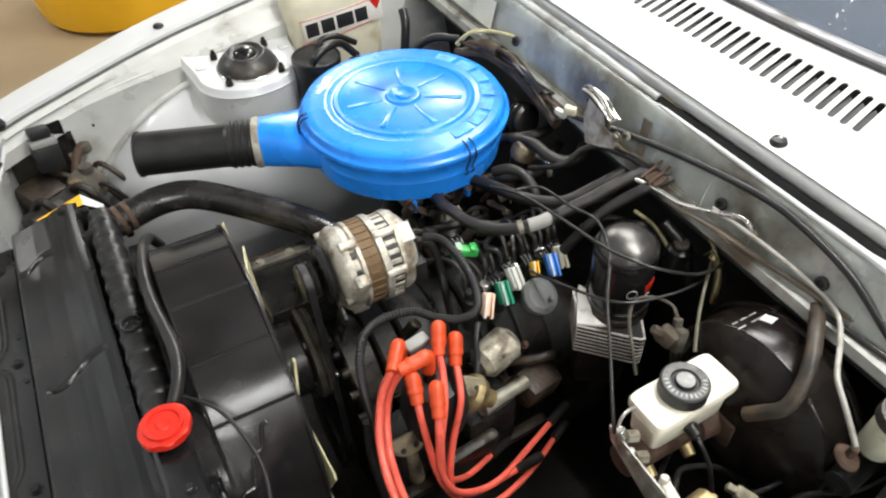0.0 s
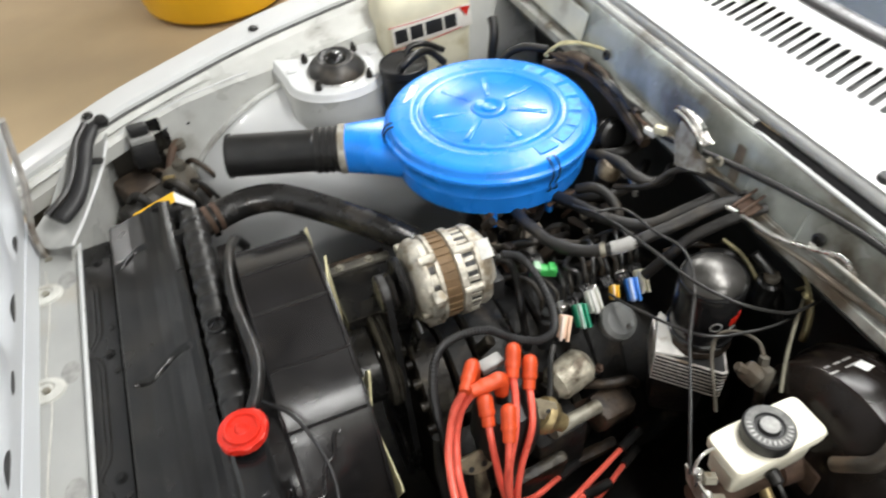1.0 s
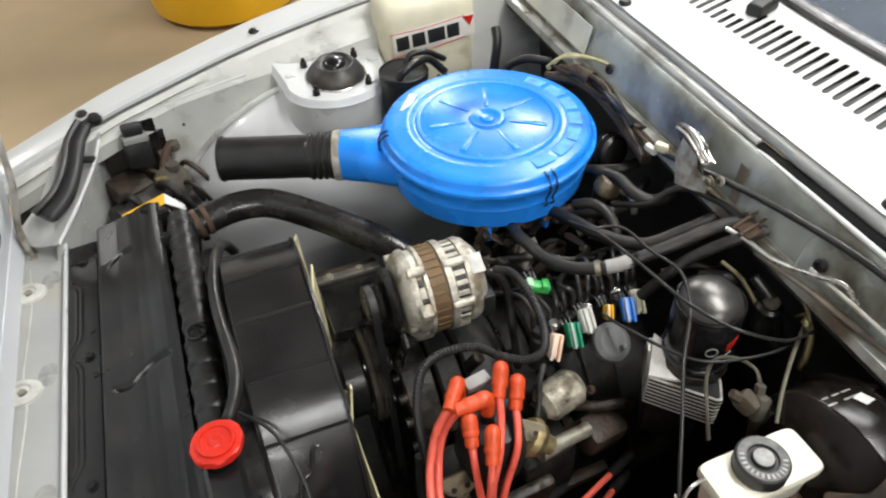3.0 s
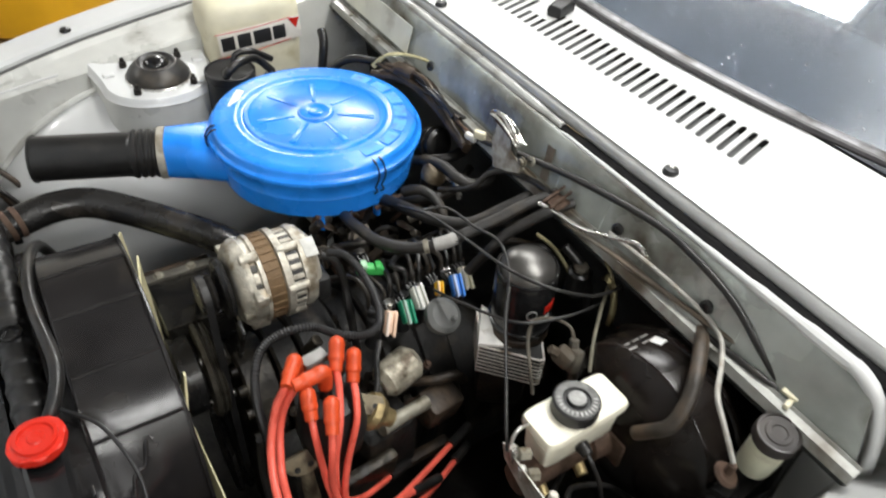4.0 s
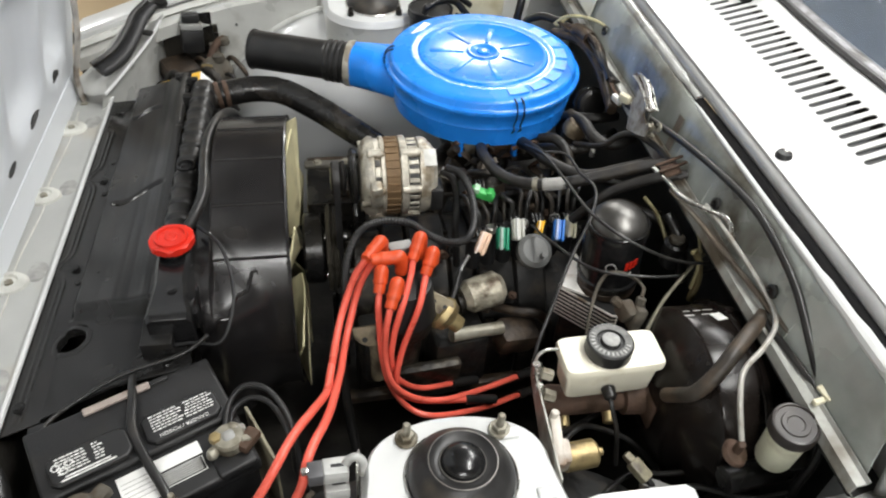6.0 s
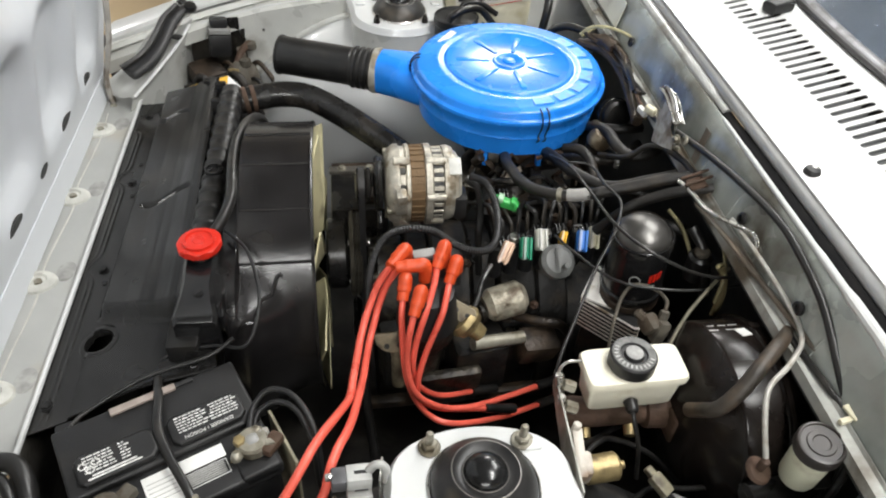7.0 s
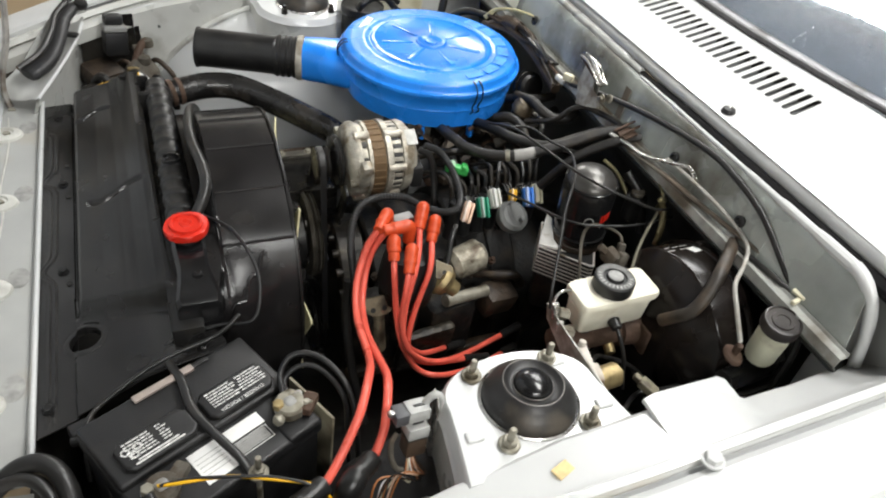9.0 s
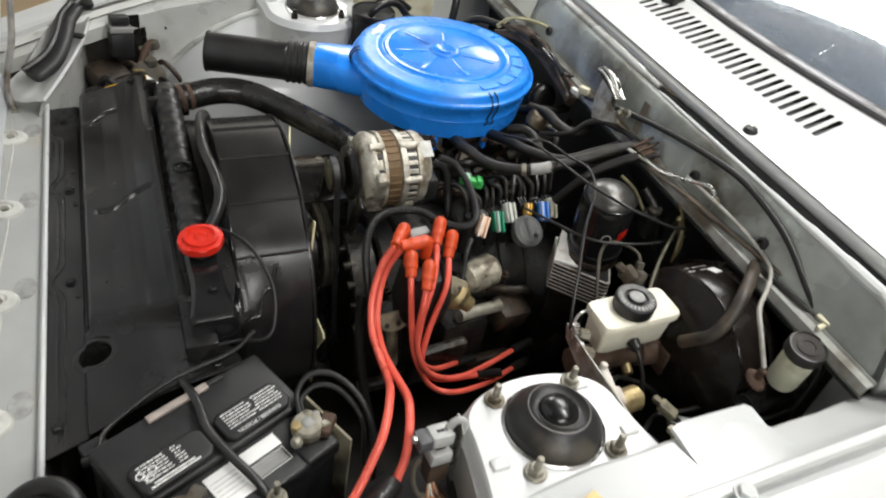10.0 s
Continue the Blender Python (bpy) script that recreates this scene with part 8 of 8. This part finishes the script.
# corner sheet between the fender and the front panel, both sides
for s in (-1, 1):
    bm = B()
    edge = [((-0.445, 0.632, 0.785), (-0.44, 0.628, 0.785)), ((-0.505, 0.598, 0.785), (-0.447, 0.58, 0.778)), ((-0.532, 0.545, 0.768), (-0.464, 0.515, 0.765)), ((-0.56, 0.48, 0.745), (-0.50, 0.43, 0.745)), ((-0.61, 0.43, 0.72), (-0.533, 0.375, 0.725))]
    if s < 0:
        rows = []
        for o, i in edge:
            rows.append([Vector((o[0] + (i[0] - o[0]) * k, MID - s * (o[1] + (i[1] - o[1]) * k), o[2] + (i[2] - o[2]) * k - 0.012 * math.sin(math.pi * min(1, k * 1.15)))) for k in span(0, 1, 6)])
        loft(bm, rows, False, False, False)
        bmesh.ops.remove_doubles(bm, verts=bm.verts, dist=1e-5)
        part("corner_panel", bm, PANEL, car, "pale grey corner sheet of the hood opening")
        bm = B()
        tube(bm, [(i[0], MID - s * i[1], i[2] + 0.002) for o, i in edge[1:]], 0.0035, 8, 6)
        part("corner_edge", bm, PAINT, car)
        bm = B()
        rows = [[Vector((i[0] - 0.004, MID - s * i[1], i[2])), Vector((i[0] - 0.02, MID - s * i[1], i[2] - 0.05)), Vector((i[0] - 0.03, MID - s * i[1], 0.5))] for o, i in edge]
        loft(bm, rows, False, False, False)
        part("corner_wall", bm, BAY, car)


def far_corner():
    t = thing("hood_seal", (-0.53, 1.10, 0.72), "thick dark grey rubber hood seal in the corner", "rubber seal")
    part("seal", tube(B(), [(-0.452, 1.178, 0.800), (-0.47, 1.160, 0.799), (-0.487, 1.12, 0.790), (-0.497, 1.07, 0.778), (-0.515, 1.02, 0.762), (-0.548, 0.988, 0.748)], [0.013, 0.019, 0.021, 0.021, 0.021, 0.017], 14, 8, flat=0.62), mat("grey_rubber", (0.013, 0.013, 0.014), 0.45, 0, 0.2, 30, 0.1, 200), t)
    part("ridge", tube(B(), [(-0.472, 1.166, 0.811), (-0.492, 1.12, 0.804), (-0.502, 1.07, 0.792), (-0.522, 1.02, 0.776), (-0.56, 0.99, 0.76)], 0.007, 10, 6), RUBBER, t)
    part("tab", box(B(), (-0.466, 1.085, 0.780), (0.022, 0.016, 0.006), (0, 0, -20), 0.002), RUBBER, t)
    part("end_plug", lathe(B(), [(0.013, 0), (0.014, 0.006), (0.011, 0.012), (0.004, 0.013)], pose(-0.446, 1.176, 0.80, 20, 10, 0), 18), RUBBER, t)
    for p in ((-0.485, 1.145, 0.79), (-0.50, 1.09, 0.77), (-0.478, 1.17, 0.79)):
        part("clip", box(B(), p, (0.02, 0.012, 0.012), (0, 0, 30), 0.003), PLASTIC, t)
    r = thing("relay", (-0.39, 1.16, 0.68), "black relay with a pale grey band on the inner fender", "relay")
    part("body", box(B(), (-0.392, 1.155, 0.728), (0.046, 0.036, 0.05), (-8, 6, 12), 0.005), PLASTIC, r)
    part("band", box(B(), (-0.390, 1.156, 0.760), (0.046, 0.032, 0.013), (-8, 6, 12), 0.003), GREYPL, r, "grey band")
    part("clip", box(B(), (-0.390, 1.162, 0.776), (0.036, 0.026, 0.020), (-8, 6, 12), 0.004), PLASTIC, r)
    part("bracket", box(B(), (-0.375, 1.185, 0.735), (0.05, 0.006, 0.08), (0, 0, 12), 0.002), SATIN, r)
    rnd = random.Random(4)
    for k in range(9):
        h = thing("headlight_wire", (-0.45, 1.1, 0.6), "dusty dark wire bundle in the headlight well", "wires", "headlight wires")
        x, y = -0.47 + 0.018 * k, 1.06 + rnd.uniform(0, 0.08)
        part("wire", tube(B(), [(x - 0.03, y + 0.06, 0.56), (x, y + 0.03, 0.65 + rnd.uniform(-0.02, 0.03)), (x + 0.03, y, 0.67 + rnd.uniform(-0.03, 0.03)), (x + 0.07, y - 0.02, 0.60)], rnd.uniform(0.004, 0.009), 10, 6), OLDHOSE if k % 2 else GREASE, h)
    m = thing("headlight_motor", (-0.36, 1.13, 0.58), "dirty zinc and brown headlight motor", "headlight motor")
    part("gearbox", lathe(B(), [(0.02, 0), (0.034, 0.004), (0.036, 0.03), (0.025, 0.038), (0.01, 0.04)], pose(-0.355, 1.14, 0.655, 60, 0, 20), 28), DUSTY, m)
    part("motor", cyl(B(), (-0.40, 1.10, 0.65), (-0.46, 1.06, 0.65), 0.028, seg=28, bev=0.004), UNDER, m, "dirty dark motor can")
    part("bracket", box(B(), (-0.38, 1.10, 0.67), (0.08, 0.05, 0.008), (20, 0, 15), 0.002), UNDER, m)
    for p in ((-0.34, 1.13, 0.69), (-0.365, 1.115, 0.675), (-0.33, 1.17, 0.71)):
        part("knob", lathe(B(), [(0.013, 0), (0.014, 0.004), (0.012, 0.014), (0.004, 0.016)], Matrix.Translation(p), 18), BRASS if p[2] < 0.68 else DUSTY, m)
    part("arm", tube(B(), [(-0.36, 1.13, 0.69), (-0.345, 1.155, 0.715), (-0.33, 1.175, 0.72)], 0.008, 10, 5), RUST, m)
    part("stand", box(B(), (-0.39, 1.13, 0.55), (0.12, 0.10, 0.16), bev=0.01), UNDER, m)
    part("cover", box(B(), (-0.425, 1.13, 0.665), (0.07, 0.07, 0.05), (10, 0, 30), 0.01), GREASE, m, "greasy brown cover")
    part("lever", box(B(), (-0.348, 1.15, 0.70), (0.02, 0.05, 0.012), (30, 0, 10), 0.004), DUSTY, m)
    y = thing("paper_tag", (-0.385, 0.985, 0.735), "bent yellow and white paper tag beside the radiator", "paper tag")
    part("yellow_half", sheet(B(), lambda u, v: (-0.43 + 0.075 * u, 0.953 + 0.022 * v * (0.5 + 0.5 * u), 0.728 + 0.016 * u + 0.006 * v), span(0, 1, 5), span(0, 1, 2), 0.0008), YELLOW, y, "yellow half")
    part("white_half", sheet(B(), lambda u, v: (-0.355 + 0.030 * u, 0.953 + 0.022 * v * (1 - 0.6 * u) - 0.022 * u, 0.744 - 0.008 * u + 0.006 * v), span(0, 1, 5), span(0, 1, 2), 0.0008), WHITE, y, "white half")


far_corner()


def headlight():
    t = thing("headlight", (-0.53, 0.06, 0.60), "pop up headlight lid with a black rubber surround", "headlight")
    ring = [(-0.60, 0.09, 0.70), (-0.562, 0.112, 0.722), (-0.535, 0.122, 0.738), (-0.510, 0.118, 0.742), (-0.492, 0.096, 0.735), (-0.484, 0.06, 0.712), (-0.48, 0.0, 0.68)]
    for k, r in ((0.0, 0.011), (0.015, 0.007)):
        part("rubber_fold", tube(B(), [(x - k * 0.9, y - k, z - k * 0.1) for x, y, z in ring], r, 12, 8), RUBBER, t, "black rubber fold")
    bm = B()
    sheet(bm, lambda u, v: (-0.69 + 0.165 * u, -0.11 + 0.214 * v, 0.728 - 0.05 * (u - 0.6) ** 2 - 0.04 * (v - 0.6) ** 2), span(0, 1, 8), span(0, 1, 8), 0.002)
    part("lid", bm, PANEL, t, "silver grey lid")
    part("bucket", box(B(), (-0.585, 0.0, 0.60), (0.17, 0.2, 0.18), bev=0.02), UNDER, t)
    c = thing("connector_plug", (-0.47, 0.15, 0.66), "black plug and cable between headlight and battery", "connector")
    part("plug", box(B(), (-0.478, 0.185, 0.70), (0.03, 0.02, 0.018), (0, 0, 20), 0.004), PLASTIC, c)
    part("cable", tube(B(), [(-0.49, 0.17, 0.70), (-0.465, 0.165, 0.705), (-0.455, 0.13, 0.69), (-0.45, 0.09, 0.64)], 0.006, 10, 6), RUBBER, c)


headlight()

# ---- garage things beyond the car ----
def barrel():
    t = thing("yellow_bin", (-0.04, 3.52, 0), "large round yellow plastic bin standing on the floor", "bin")
    m = Matrix.Translation((-0.04, 3.52, 0))
    part("shell", lathe(B(), [(0.24, 0.0), (0.315, 0.008), (0.345, 0.03), (0.358, 0.08), (0.37, 0.25), (0.385, 0.55), (0.40, 0.80), (0.412, 0.81), (0.412, 0.84), (0.395, 0.84), (0.375, 0.55), (0.345, 0.08), (0.3, 0.03)], m, 64), YELLOW, t)
    for a in (20, 200):
        part("handle", box(B(), (-0.04 + 0.40 * math.cos(radians(a)), 3.52 + 0.40 * math.sin(radians(a)), 0.74), (0.05, 0.16, 0.05), (0, 0, a), 0.012), YELLOW, t)


barrel()
